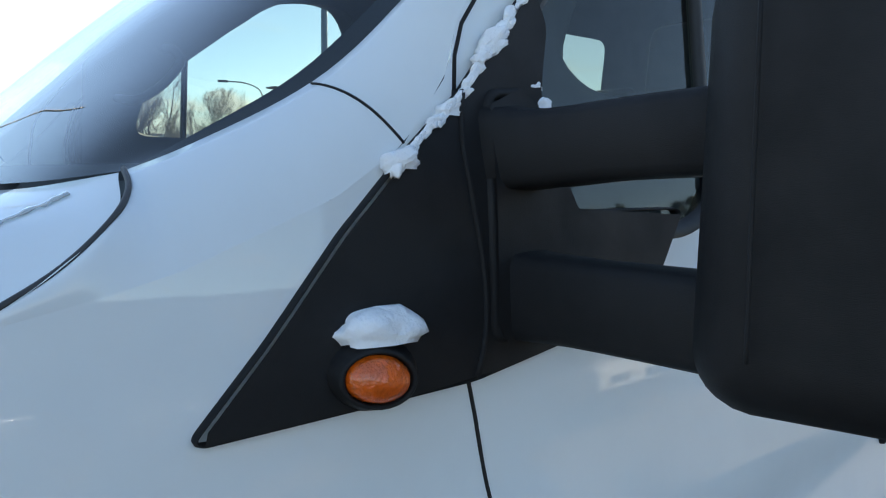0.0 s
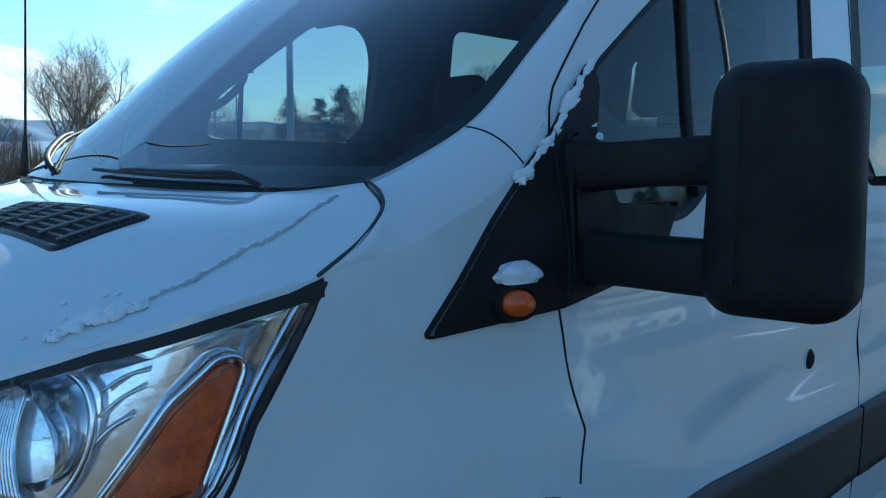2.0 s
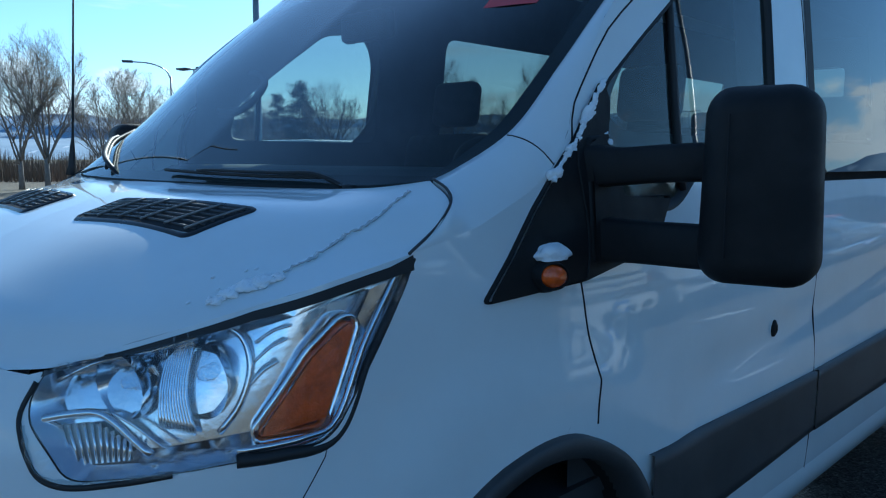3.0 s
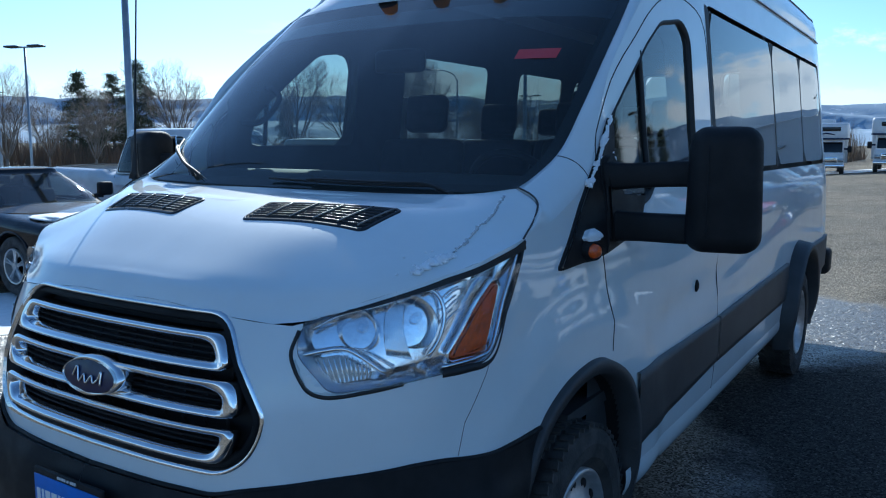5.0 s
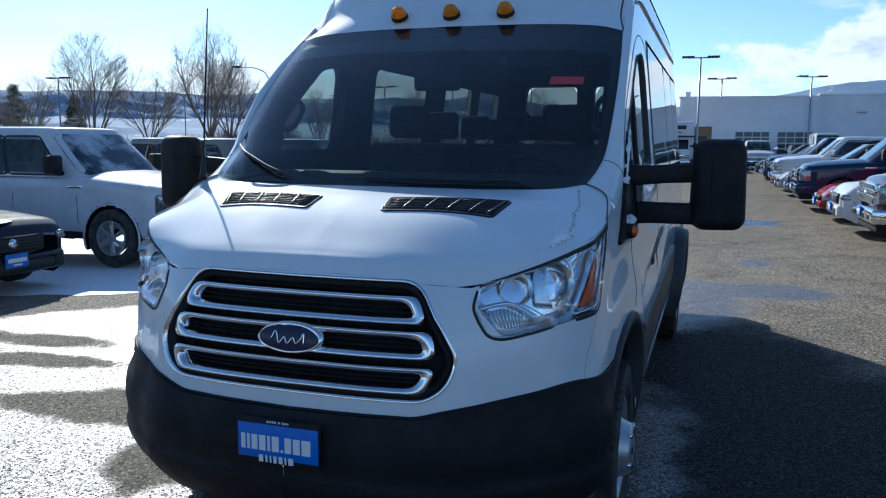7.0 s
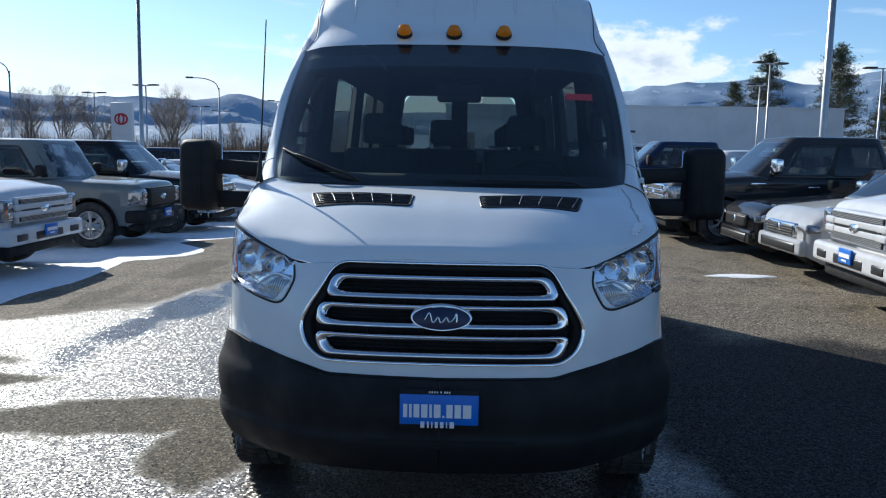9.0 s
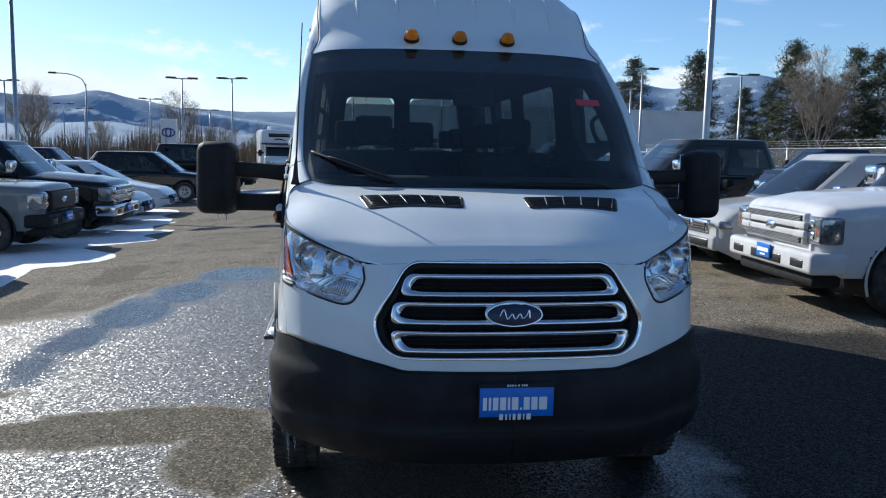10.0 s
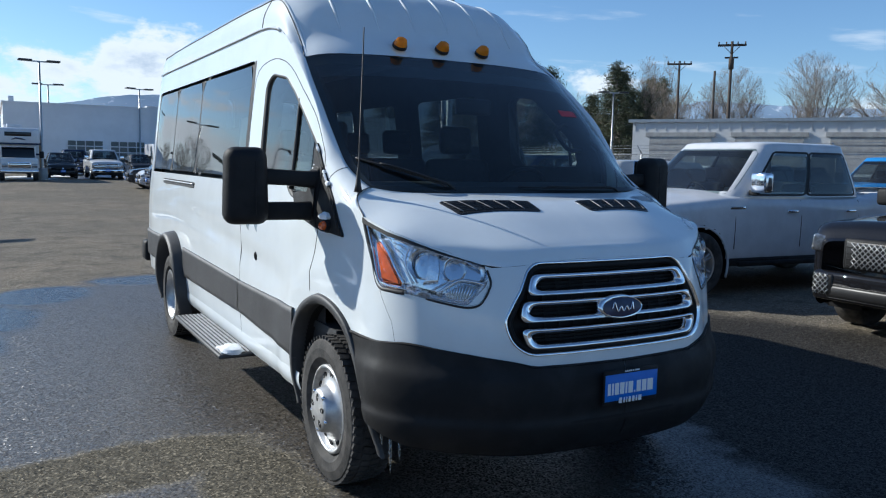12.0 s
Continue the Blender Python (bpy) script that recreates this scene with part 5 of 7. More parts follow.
    k = n.new("ShaderNodeVectorMath")
    k.operation = "SCALE"
    l.new(base, k.inputs[0])
    l.new(calc("MULTIPLY", calc("ADD", tone, light), span(fine, 0.3, 0.7, 0.72, 1.28)), k.inputs["Scale"])
    l.new(k.outputs[0], p.inputs["Base Color"])
    rough = calc("SUBTRACT", calc("SUBTRACT", 0.82, calc("MULTIPLY", wet_f, 0.4)), calc("MULTIPLY", run_f, 0.2))
    l.new(rough, p.inputs["Roughness"])
    l.new(calc("ADD", 0.1, calc("MULTIPLY", wet_f, 0.8)), p.inputs["Specular IOR Level"])
    # every stone lies a little askew
    off, amount, up = n.new("ShaderNodeVectorMath"), n.new("ShaderNodeVectorMath"), n.new("ShaderNodeVectorMath")
    off.operation, amount.operation, up.operation = "SUBTRACT", "SCALE", "ADD"
    off.inputs[1].default_value, up.inputs[1].default_value = (0.5, 0.5, 0.5), (0, 0, 1)
    l.new(cell.outputs["Color"], off.inputs[0])
    l.new(off.outputs[0], amount.inputs[0])
    l.new(calc("SUBTRACT", 0.8, calc("MULTIPLY", run_f, 0.38)), amount.inputs["Scale"])
    l.new(amount.outputs[0], up.inputs[0])
    unit = n.new("ShaderNodeVectorMath")
    unit.operation = "NORMALIZE"
    l.new(up.outputs[0], unit.inputs[0])
    bump = n.new("ShaderNodeBump")
    bump.inputs["Distance"].default_value, bump.inputs["Strength"].default_value = 0.004, 0.5
    l.new(fine, bump.inputs["Height"])
    l.new(unit.outputs[0], bump.inputs["Normal"])
    l.new(bump.outputs[0], p.inputs["Normal"])
    return m


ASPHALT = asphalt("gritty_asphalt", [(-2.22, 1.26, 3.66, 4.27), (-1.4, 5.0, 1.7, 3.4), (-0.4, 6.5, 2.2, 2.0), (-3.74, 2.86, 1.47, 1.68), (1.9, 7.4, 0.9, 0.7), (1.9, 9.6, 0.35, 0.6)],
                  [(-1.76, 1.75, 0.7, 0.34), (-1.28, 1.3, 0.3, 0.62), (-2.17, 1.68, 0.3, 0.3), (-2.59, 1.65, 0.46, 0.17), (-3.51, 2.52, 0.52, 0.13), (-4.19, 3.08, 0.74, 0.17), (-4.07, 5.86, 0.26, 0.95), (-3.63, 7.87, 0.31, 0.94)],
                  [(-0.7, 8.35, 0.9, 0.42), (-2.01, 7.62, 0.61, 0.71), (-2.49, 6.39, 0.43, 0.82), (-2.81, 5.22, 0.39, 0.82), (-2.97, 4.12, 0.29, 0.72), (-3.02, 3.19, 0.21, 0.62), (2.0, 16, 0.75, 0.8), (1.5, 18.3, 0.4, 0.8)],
                  # ellipses darkened for the van's shadow
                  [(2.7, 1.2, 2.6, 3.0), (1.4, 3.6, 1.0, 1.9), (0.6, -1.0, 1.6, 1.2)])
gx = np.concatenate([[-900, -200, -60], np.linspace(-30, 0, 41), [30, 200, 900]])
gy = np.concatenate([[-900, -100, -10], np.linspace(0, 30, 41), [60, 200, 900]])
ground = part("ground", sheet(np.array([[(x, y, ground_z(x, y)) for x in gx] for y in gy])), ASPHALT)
tagged(ground, "gritty patched asphalt car park, wet in places", "ground", kind="structure")


def blob(name, outline, z, mat, label, category, ragged=0.12, dome=0.0, seed=0, grain=1.3, kind=""):
    """A flat patch with a ragged outline; dome: how high its middle swells."""
    o = spline(outline, 240, closed=True)
    c = o.mean(0)
    rows = []
    for k in (1.0, 0.985, 0.95, 0.85, 0.6, 0.3, 0.0):
        ring = []
        for i, p in enumerate(o):
            n1 = noise.noise(Vector((p[0] * grain + seed * 7.1, p[1] * grain, 0.3)))
            n2 = noise.noise(Vector((p[0] * grain * 4 + seed * 3.3, p[1] * grain * 4, 2.3)))
            q = c + (p - c) * (1 + 0) + (p - c) / (np.linalg.norm(p - c) + 1e-6) * ragged * (n1 + 0.45 * n2)
            r = c + (q - c) * k
            h = 0 if k == 1 else dome * (1 - k ** 6) * (0.75 + 0.5 * noise.noise(Vector((r[0] * 3, r[1] * 3, seed))))
            ring.append((r[0], r[1], ground_z(r[0], r[1]) + z + h))
        rows.append(ring)
    return tagged(part(name, sheet(np.array(rows), closed=True), mat), label, category, kind=kind)


snow_banks = [[(-5.1, 5.19), (-4.96, 5.94), (-4.83, 6.49), (-4.85, 7.16), (-4.91, 8.11), (-4.98, 8.92), (-4.53, 9.17), (-4.23, 10.16), (-4.99, 11.4), (-5.28, 11.92), (-4.28, 12.71), (-4.76, 14.24), (-4.31, 14.91), (-5.14, 16.79), (-4.72, 17.87), (-5.67, 20.08), (-5.4, 21.27), (-5.98, 22.49), (-8.5, 22.99), (-11, 16), (-11.5, 9), (-9.5, 5.2)],
              [(-7.6, 0.83), (-5.47, 1.11), (-5.23, 2.39), (-5.59, 3.74), (-7.34, 4.08), (-9.49, 2.84)], [(-5.82, 25.63), (-3.93, 24.35), (-3.41, 25.3), (-5.3, 28.43), (-7.16, 28.29)], [(-5.04, 31.11), (-3.17, 28.81), (-3.41, 31.07), (-5.82, 34.59)]]
for i, o in enumerate(snow_banks):
    blob("snow_patch", o, 0.003, SNOW, "thin melting snow in front of parked cars", "snow", 0.26, 0.02, seed=30 + i, grain=1.1)
blob("snow_patch", [(-9, 54), (-4, 53), (2, 55), (7, 62), (14, 68), (10, 71), (3, 66), (-3, 59), (-9, 57)], 0.003, SNOW, "thin strip of snow across the car park", "snow", 0.5, 0.05, seed=50, grain=0.5)
blob("snow_patch", [(3.3, 7.75), (3.9, 7.65), (4.3, 7.8), (3.8, 7.95)], 0.003, SNOW, "small strip of melting snow", "snow", 0.06, 0.02, seed=51)

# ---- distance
# distance haze is mixed into the hills' colours as pale blue
HILL = material("far_hills_painted_haze", (0.26, 0.36, 0.48), 0.95, second=(0.62, 0.69, 0.77), scale=0.016, detail=12, spots=(0.59, 0.68))
# crest: compass direction (degrees to the right of +y) and how high it stands (degrees)
CREST = [(-180, 3.5), (-120, 3), (-90, 2.4), (-59.3, 2.8), (-39.9, 3.2), (-25.6, 3.1), (-18.8, 3.1), (-15.9, 3.5), (-12.0, 2.8), (-9.1, 2.5), (-1.4, 2.6), (5.3, 3.4), (7.7, 4.0), (10.8, 4.2), (14.9, 5.0), (18.4, 5.4), (20.2, 5.0), (22.7, 4.6), (25.6, 5.0), (27.5, 5.1), (31.0, 4.7), (39.7, 3.8), (45.4, 4.2), (54.2, 4.1), (90, 4), (130, 5), (180, 3.5)]
for layer, (rad, share) in enumerate(((2300, 0.45), (3500, 1.0))):
    crest, foot = [], []
    for i in range(500):
        a = -180 + 360 * i / 500
        d = Vector((math.sin(radians(a)), math.cos(radians(a)), 0))
        up = np.interp(a, *np.array(CREST).T) * (1 + 0.10 * noise.fractal(d * 14 + Vector((layer * 9.3, 2.0, 0.7)), 0.8, 2.1, 6)) * share + (0.7 * noise.noise(d * 4 + Vector((3, 1, 0))) if layer == 0 else 0)
        foot.append(d * rad + Vector((0, 0, -5)))
        crest.append(d * (rad + 500) + Vector((0, 0, (rad + 500) * math.tan(radians(max(0.3, up))))))
    rows_ = [[tuple(p.lerp(q, t) + Vector((0, 0, 0.16 * (q.z - p.z) * noise.fractal(p * 0.004 + Vector((t * 5, 0, 0)), 0.8, 2.0, 4) * math.sin(math.pi * t)))) for p, q in zip(foot, crest)] for t in np.linspace(0, 1, 18)]
    tagged(part("backdrop", sheet(np.array(rows_), closed=True), HILL), "wooded hills with streaks of snow, haze painted in as pale blue", "hills", kind="structure")

WALL_GREY = material("pale_grey_cladding", (0.62, 0.62, 0.61), 0.7, vary=0.1, scale=0.6)
WALL_DARK = material("dark_opening", (0.03, 0.03, 0.035), 0.5)
TAN = material("tan_panel", (0.3, 0.24, 0.16), 0.8, vary=0.1, scale=1)
STEEL = material("galvanised_steel", (0.42, 0.43, 0.44), 0.4, 0.8, vary=0.15, scale=6)
DARK_STEEL = material("dark_painted_steel", (0.05, 0.05, 0.055), 0.5)
CONCRETE = material("concrete", (0.4, 0.39, 0.37), 0.9, vary=0.2, scale=3)

HALL_WALL = material("pale_wall_panels", (0.78, 0.79, 0.8), 0.65, vary=0.08, scale=0.5)
hall = thing("dealership_building", "long pale grey flat-roofed workshop building", "building", at=pose(0, 70, 0))
part("wall", box(0.9, 9.2, 0, 24, 0, 5.6), HALL_WALL, hall, smooth=False)
part("wall", box(9.2, 34, 0.5, 24, 0, 5.75), HALL_WALL, hall, smooth=False)
part("wall", box(-1.8, 0.9, 1.6, 24, 0, 5.6), HALL_WALL, hall, smooth=False)
part("wall", box(-1.8, 0.9, 0, 1.6, 3.2, 5.6), HALL_WALL, hall, smooth=False)
part("pillar", box(-1.8, -1.35, 0, 0.45, 0, 3.2), HALL_WALL, hall, smooth=False)
part("entrance_panel", box(-1.3, 0.9, 1.5, 1.58, 0, 3.2), TAN, hall, smooth=False)
part("entrance", box(-0.9, 0.5, 1.42, 1.52, 0, 2.4), WALL_DARK, hall, smooth=False)
part("parapet", box(-1.9, 9.1, -0.1, 24.1, 5.6, 5.72), HALL_WALL, hall, smooth=False)
part("parapet", box(9.1, 34.1, 0.4, 24.1, 5.75, 5.87), HALL_WALL, hall, smooth=False)
part("chimney", box(-1.4, -1.0, 0.3, 0.7, 5.72, 6.15, 0.04), HALL_WALL, hall)
part("roof_unit", box(4.0, 6.2, 6, 8, 5.7, 6.05, 0.05), STEEL, hall)
part("wall_vent", box(14.2, 15.4, 0.42, 0.5, 3.4, 3.6), DARK_STEEL, hall, smooth=False)
part("wall_lamp", box(12.0, 12.7, 0.35, 0.5, 4.3, 4.42, 0.02), STEEL, hall)
for x0 in (2.7, 6.0):
    d = part("garage_door", box(x0, x0 + 2.85, -0.06, 0.02, 0, 2.85), HALL_WALL, hall, smooth=False)
    for r in range(4):
        for c in range(4):
            part("pane", box(x0 + 0.1 + c * 0.68, x0 + 0.7 + c * 0.68, -0.09, -0.05, 0.95 + r * 0.47, 1.33 + r * 0.47), GLASS_TINT, d, smooth=False)

shed = thing("storage_units", "row of pale metal storage units with roller doors", "storage building", at=pose(25.8, 28.3, 0, 0, 0, -60.5))
part("wall", box(0, 46, 0, 8, 0, 3.8), WALL_GREY, shed, smooth=False)
part("roof", box(-0.2, 46.2, -0.12, 8.2, 3.8, 3.95), STEEL, shed, smooth=False)
for k in range(90):
    part("cladding_rib", box(0.1 + 0.51 * k, 0.15 + 0.51 * k, -0.03, 0.0, 3.4, 3.8), WALL_GREY, shed, smooth=False)
for k in range(11):
    d = part("roller_door", box(0.9 + 4.1 * k, 3.9 + 4.1 * k, -0.06, 0.02, 0, 3.1), CONCRETE, shed, smooth=False)
    for r in range(10):
        part("slat", box(0.92 + 4.1 * k, 3.88 + 4.1 * k, -0.075, -0.05, 0.05 + r * 0.3, 0.2 + r * 0.3), CONCRETE, d, smooth=False)
    part("door_head", box(0.7 + 4.1 * k, 4.1 + 4.1 * k, -0.1, 0.0, 3.1, 3.3), CONCRETE, shed, smooth=False)


# ---- lamp posts
def lamp_post(height=7.2):
    p = thing("lamp_post", "tall steel car park lamp post with flat heads", "lamp post", "car park lamps")
    part("base", lathe([(0, 0.3), (0.7, 0.28), (0.73, 0.25), (0.73, 0.0)], 16, "z"), CONCRETE, p)
    part("pole", lathe([(0.65, 0.075), (height, 0.055), (height, 0.0)], 10, "z"), STEEL, p)
    part("cross_arm", box(-0.75, 0.75, -0.04, 0.04, height - 0.05, height + 0.03), STEEL, p, smooth=False)
    for k in (-1, 1):
        part("lamp_head", box(k * 0.78 - 0.38, k * 0.78 + 0.38, -0.27, 0.27, height - 0.02, height + 0.09, 0.03), DARK_STEEL, p)
    return p


def aim(t_eye, yaw, reach):
    """A place that far out from an eye, in a compass direction (degrees to the right of +y)."""
    return t_eye[0] + reach * math.sin(radians(yaw)), t_eye[1] + reach * math.cos(radians(yaw))


post = lamp_post()
MID = (-0.30, -3.00)
places = [(-10.9, 24.0), (-11.5, 8.6), (9.2, 17.9), (-27.2, 65.1), (-20.8, 86.0), (-12.5, 59.5), (-36.9, 76.3), (-18.3, 109.4), (18.7, 47.6), (23.8, 63.4), (26.5, 49.5), (-8.9, 59.9), (-34.6, 101.5), (-36.0, 114.4), (-49.5, 50.0), (-53.7, 72.0), (8.4, 69.8), (0.1, 52.6), (1.5, 70.5), (39.4, 45.5), aim((1.97, -0.20), -61.0, 48), aim((1.97, -0.20), -62.3, 95)]
for i, (x, y) in enumerate(places):
    m = stand(x, y, (i * 37) % 50 - 25 if i else -20, 1.3 if i == 2 else 1.0)
    if i:
        copy_thing(post, m)
    else:
        post.matrix_world = m


def street_lamp(x, y, turn):
    p = thing("street_lamp", "grey street lamp with a curved arm", "street lamp", "street lamps", at=stand(x, y, turn))
    part("pole", lathe([(0, 0.1), (7.8, 0.06), (7.8, 0)], 10, "z"), STEEL, p)
    c = spline([(0, 0, 7.6), (0.3, 0, 8.2), (1.2, 0, 8.6), (2.6, 0, 8.7)], 14)
    part("arm", tube(c, 0.045, 8), STEEL, p)
    part("lamp_head", box(2.4, 3.1, -0.12, 0.12, 8.62, 8.78, 0.04), DARK_STEEL, p)


for x, y, a in ((*aim((1.97, -0.20), -53.8, 109), 53), (-36, 60, 200), (-24, 75, 190), (*aim((1.97, -0.20), -62.5, 59), 242)):
    street_lamp(x, y, a)


def utility_pole(x, y, h, turn, arm=0.75, lower=0.0):
    label = "dark wooden utility pole with a cross arm" if arm else "plain dark wooden pole without cross arms"
    p = thing("utility_pole", label, "utility pole", "utility poles", at=stand(x, y, turn))
    part("pole", lathe([(0, 0.13), (h, 0.08), (h, 0)], 10, "z"), WOOD, p)
    if not arm:
        return
    part("cross_arm", box(-arm, arm, -0.06, 0.06, h - 0.3, h - 0.17), WOOD, p, smooth=False)
    for k in (-0.92, -0.4, 0.4, 0.92):
        part("insulator", moved(lathe([(h - 0.18, 0.045), (h - 0.02, 0.035), (h, 0)], 8, "z"), Matrix.Translation((k * arm, 0, 0))), WOOD, p)
    for k in (-1, 1):
        part("brace", tube([(k * arm * 0.6, -0.08, h - 0.28), (0, -0.12, h - 0.8)], 0.02, 5), WOOD, p)
    if lower:
        part("cutout_bracket", box(-0.4, 0.4, -0.05, 0.05, h - lower - 0.05, h - lower + 0.05), WOOD, p, smooth=False)
        part("transformer", moved(lathe([(h - lower - 0.75, 0), (h - lower - 0.75, 0.16), (h - lower - 0.1, 0.16), (h - lower, 0)], 12, "z"), Matrix.Translation((0.0, -0.26, 0))), WOOD, p)


WOOD = material("weathered_pole_wood", (0.09, 0.07, 0.055), 0.85, vary=0.3, scale=5)
utility_pole(*aim((-2.41, -2.58), 45.3, 64), 9.6, -42, 0.9)
utility_pole(*aim((-2.41, -2.58), 48.6, 54), 9.5, -48, 0.85, 1.0)
utility_pole(*aim((-2.41, -2.58), 47.6, 62), 8.6, -45, 0)

# ---- chain-link fence
fence = thing("chain_link_fence", "galvanised chain-link fence with angled barbed wire arms", "fence", at=pose(0.6, 0.6, 0))
fy = np.linspace(6, 52, 17)
for y in fy:
    part("post", moved(lathe([(0, 0.035), (2.1, 0.035), (2.12, 0)], 8, "z"), Matrix.Translation((18.0 + 0.05 * y, y, 0))), STEEL, fence)
    part("arm", tube([(18.0 + 0.05 * y, y, 2.1), (17.75 + 0.05 * y, y, 2.42)], 0.02, 6), STEEL, fence)
for z in (0.08, 2.08):
    part("rail", tube([(18.3, 6, z), (20.6, 52, z)], 0.022, 6), STEEL, fence)
for k in range(3):
    part("barbed_wire", tube([(18.3 - 0.1 - 0.08 * k, 6, 2.2 + 0.1 * k), (20.6 - 0.1 - 0.08 * k, 52, 2.2 + 0.1 * k)], 0.006, 4), STEEL, fence)
wires = []
for i in range(520):
    y = 6 + i * 0.0885
    for k in (1, -1):
        y1 = y + k * 2.0
        if 6 <= y1 <= 52:
            wires.append(tube([(18.0 + 0.05 * y, y, 0.08), (18.0 + 0.05 * y1, y1, 2.08)], 0.004, 3))
mesh_ = part("wire_mesh", join(*wires), STEEL, fence)
mesh_["kind"] = "stuff"

# ---- trees
BARK = material("grey_bark", (0.26, 0.23, 0.2), 0.9, vary=0.3, scale=8)
TWIG = material("bare_twigs", (0.32, 0.27, 0.22), 0.9, vary=0.25, scale=3)
NEEDLE = material("conifer_needles", (0.04, 0.06, 0.03), 0.75, second=(0.09, 0.095, 0.045), scale=0.9)


def bare_tree(seed, height, spread):
    """A leafless tree: a short trunk, rising stems, and branches that end on a rounded crown."""
    rnd = random.Random(seed)
    limbs, twigs = [], []
    mid, rh, rv = height * 0.6, height * 0.36 * spread, height * 0.42

    def room(p, d):
        """How far it is along d to the crown's edge."""
        q, e = Vector((p.x / rh, p.y / rh, (p.z - mid) / rv)), Vector((d.x / rh, d.y / rh, d.z / rv))
        a, b, c = e.dot(e), q.dot(e), q.dot(q) - 1
        return max(0.0, (-b + math.sqrt(max(0.0, b * b - a * c))) / a)

    def grow(p, d, length, r, depth):
        n = (7, 5, 3, 2)[depth]
        pts, q, e = [tuple(p)], Vector(p), Vector(d)
        for i in range(n):
            e = (e + Vector((rnd.gauss(0, 0.09), rnd.gauss(0, 0.09), rnd.uniform(-0.02, 0.09)))).normalized()
            q = q + e * (length / n)
            pts.append(tuple(q))
        (limbs if depth < 2 else twigs).append(tube(pts, np.linspace(r, max(0.006, r * 0.25), n + 1), (6, 4, 3, 3)[depth]))
        if depth == 3:
            return
        count = (13, 9, 5)[depth]
        for i in range(count):
            k = 0.22 + 0.78 * (i + rnd.uniform(0, 1)) / count
            j = min(n - 1, int(k * n))
            o = Vector(pts[j]).lerp(Vector(pts[j + 1]), k * n - j if k * n - j < 1 else 1.0)
            a = rnd.uniform(0, 2 * math.pi)
            out = Vector((math.cos(a), math.sin(a), rnd.uniform(-0.3, 0.4)))
            nd = (e * 0.9 + out * rnd.uniform(0.4, 0.85)).normalized()
            ln = min(room(o, nd) * rnd.uniform(0.7, 1.02), length * rnd.uniform(0.3, 0.6))
            if ln > 0.15:
                grow(o, nd, ln, max(0.007, r * (1 - 0.7 * k) * 0.5), depth + 1)

    top = Vector((0, 0, height * rnd.uniform(0.16, 0.24)))
    limbs.append(tube([(0, 0, 0), (0.02, 0, top.z * 0.5), tuple(top)], [height * 0.02, height * 0.016, height * 0.013], 8))
    for i in range(7):
        a, lean = 2 * math.pi * i / 7 + rnd.uniform(-0.3, 0.3), rnd.uniform(0.12, 0.75) * spread
        d = Vector((math.cos(a) * lean, math.sin(a) * lean, 1)).normalized()
        o = top * rnd.uniform(0.75, 1.0)
        grow(o, d, room(o, d) * rnd.uniform(0.85, 1.0), height * 0.008, 0)
    t = thing("bare_tree", "leafless tree with a crown of fine branches", "tree", "bare trees")
    part("trunk", join(*limbs), BARK, t)
    part("crown", join(*twigs), TWIG, t)
    return t


def conifer(seed, height):
    """A broad pine: whorls of boughs, each with clumps of needles towards its end."""
    rnd = random.Random(seed)
    t = thing("conifer", "tall dark green conifer with an uneven crown", "tree", "conifers")
    part("trunk", lathe([(0, height * 0.018), (height * 0.96, 0.03), (height, 0)], 8, "z"), BARK, t)
    v, f, boughs = [], [], []
    z = height * 0.1
    while z < height * 0.985:
        k = z / height
        wide = height * 0.25 * min(1.0, 0.55 + 2.2 * k) * (1 - k ** 2.2) + 0.25
        for b in range(rnd.randint(4, 7)):
            a = rnd.uniform(0, 2 * math.pi)
            ln = wide * rnd.uniform(0.5, 1.15)
            rise = rnd.uniform(-0.25, 0.35) - 0.1
            tip = (math.cos(a) * ln, math.sin(a) * ln, z + ln * rise)
            boughs.append(tube([(0, 0, z), tip], [0.05, 0.015], 3))
            for clump in range(int(5 + ln * 3.6)):
                q = (rnd.uniform(0.3, 1.02) ** 0.7) * ln
                o = Vector((math.cos(a) * q, math.sin(a) * q, z + q * rise)) + Vector((rnd.gauss(0, 0.22), rnd.gauss(0, 0.22), rnd.gauss(0.05, 0.12)))
                size = rnd.uniform(0.28, 0.6)
                for c in range(9):
                    w = o + Vector((rnd.gauss(0, size * 0.55), rnd.gauss(0, size * 0.55), rnd.gauss(0, size * 0.32)))
                    d1 = Vector((rnd.gauss(0, 1), rnd.gauss(0, 1), rnd.gauss(0.3, 0.6))).normalized() * size * rnd.uniform(0.3, 0.55)
                    d2 = Vector((rnd.gauss(0, 1), rnd.gauss(0, 1), rnd.gauss(0, 0.6))).normalized() * size * 0.16
                    i = len(v)
                    v += [tuple(w - d1), tuple(w + d2), tuple(w + d1)]
                    f.append((i, i + 1, i + 2))
        z += height * rnd.uniform(0.018, 0.034)
    wood = part("bough", join(*boughs), BARK, t)
    wood["kind"] = "stuff"
    part("crown", (v, f), NEEDLE, t, smooth=False)
    return t


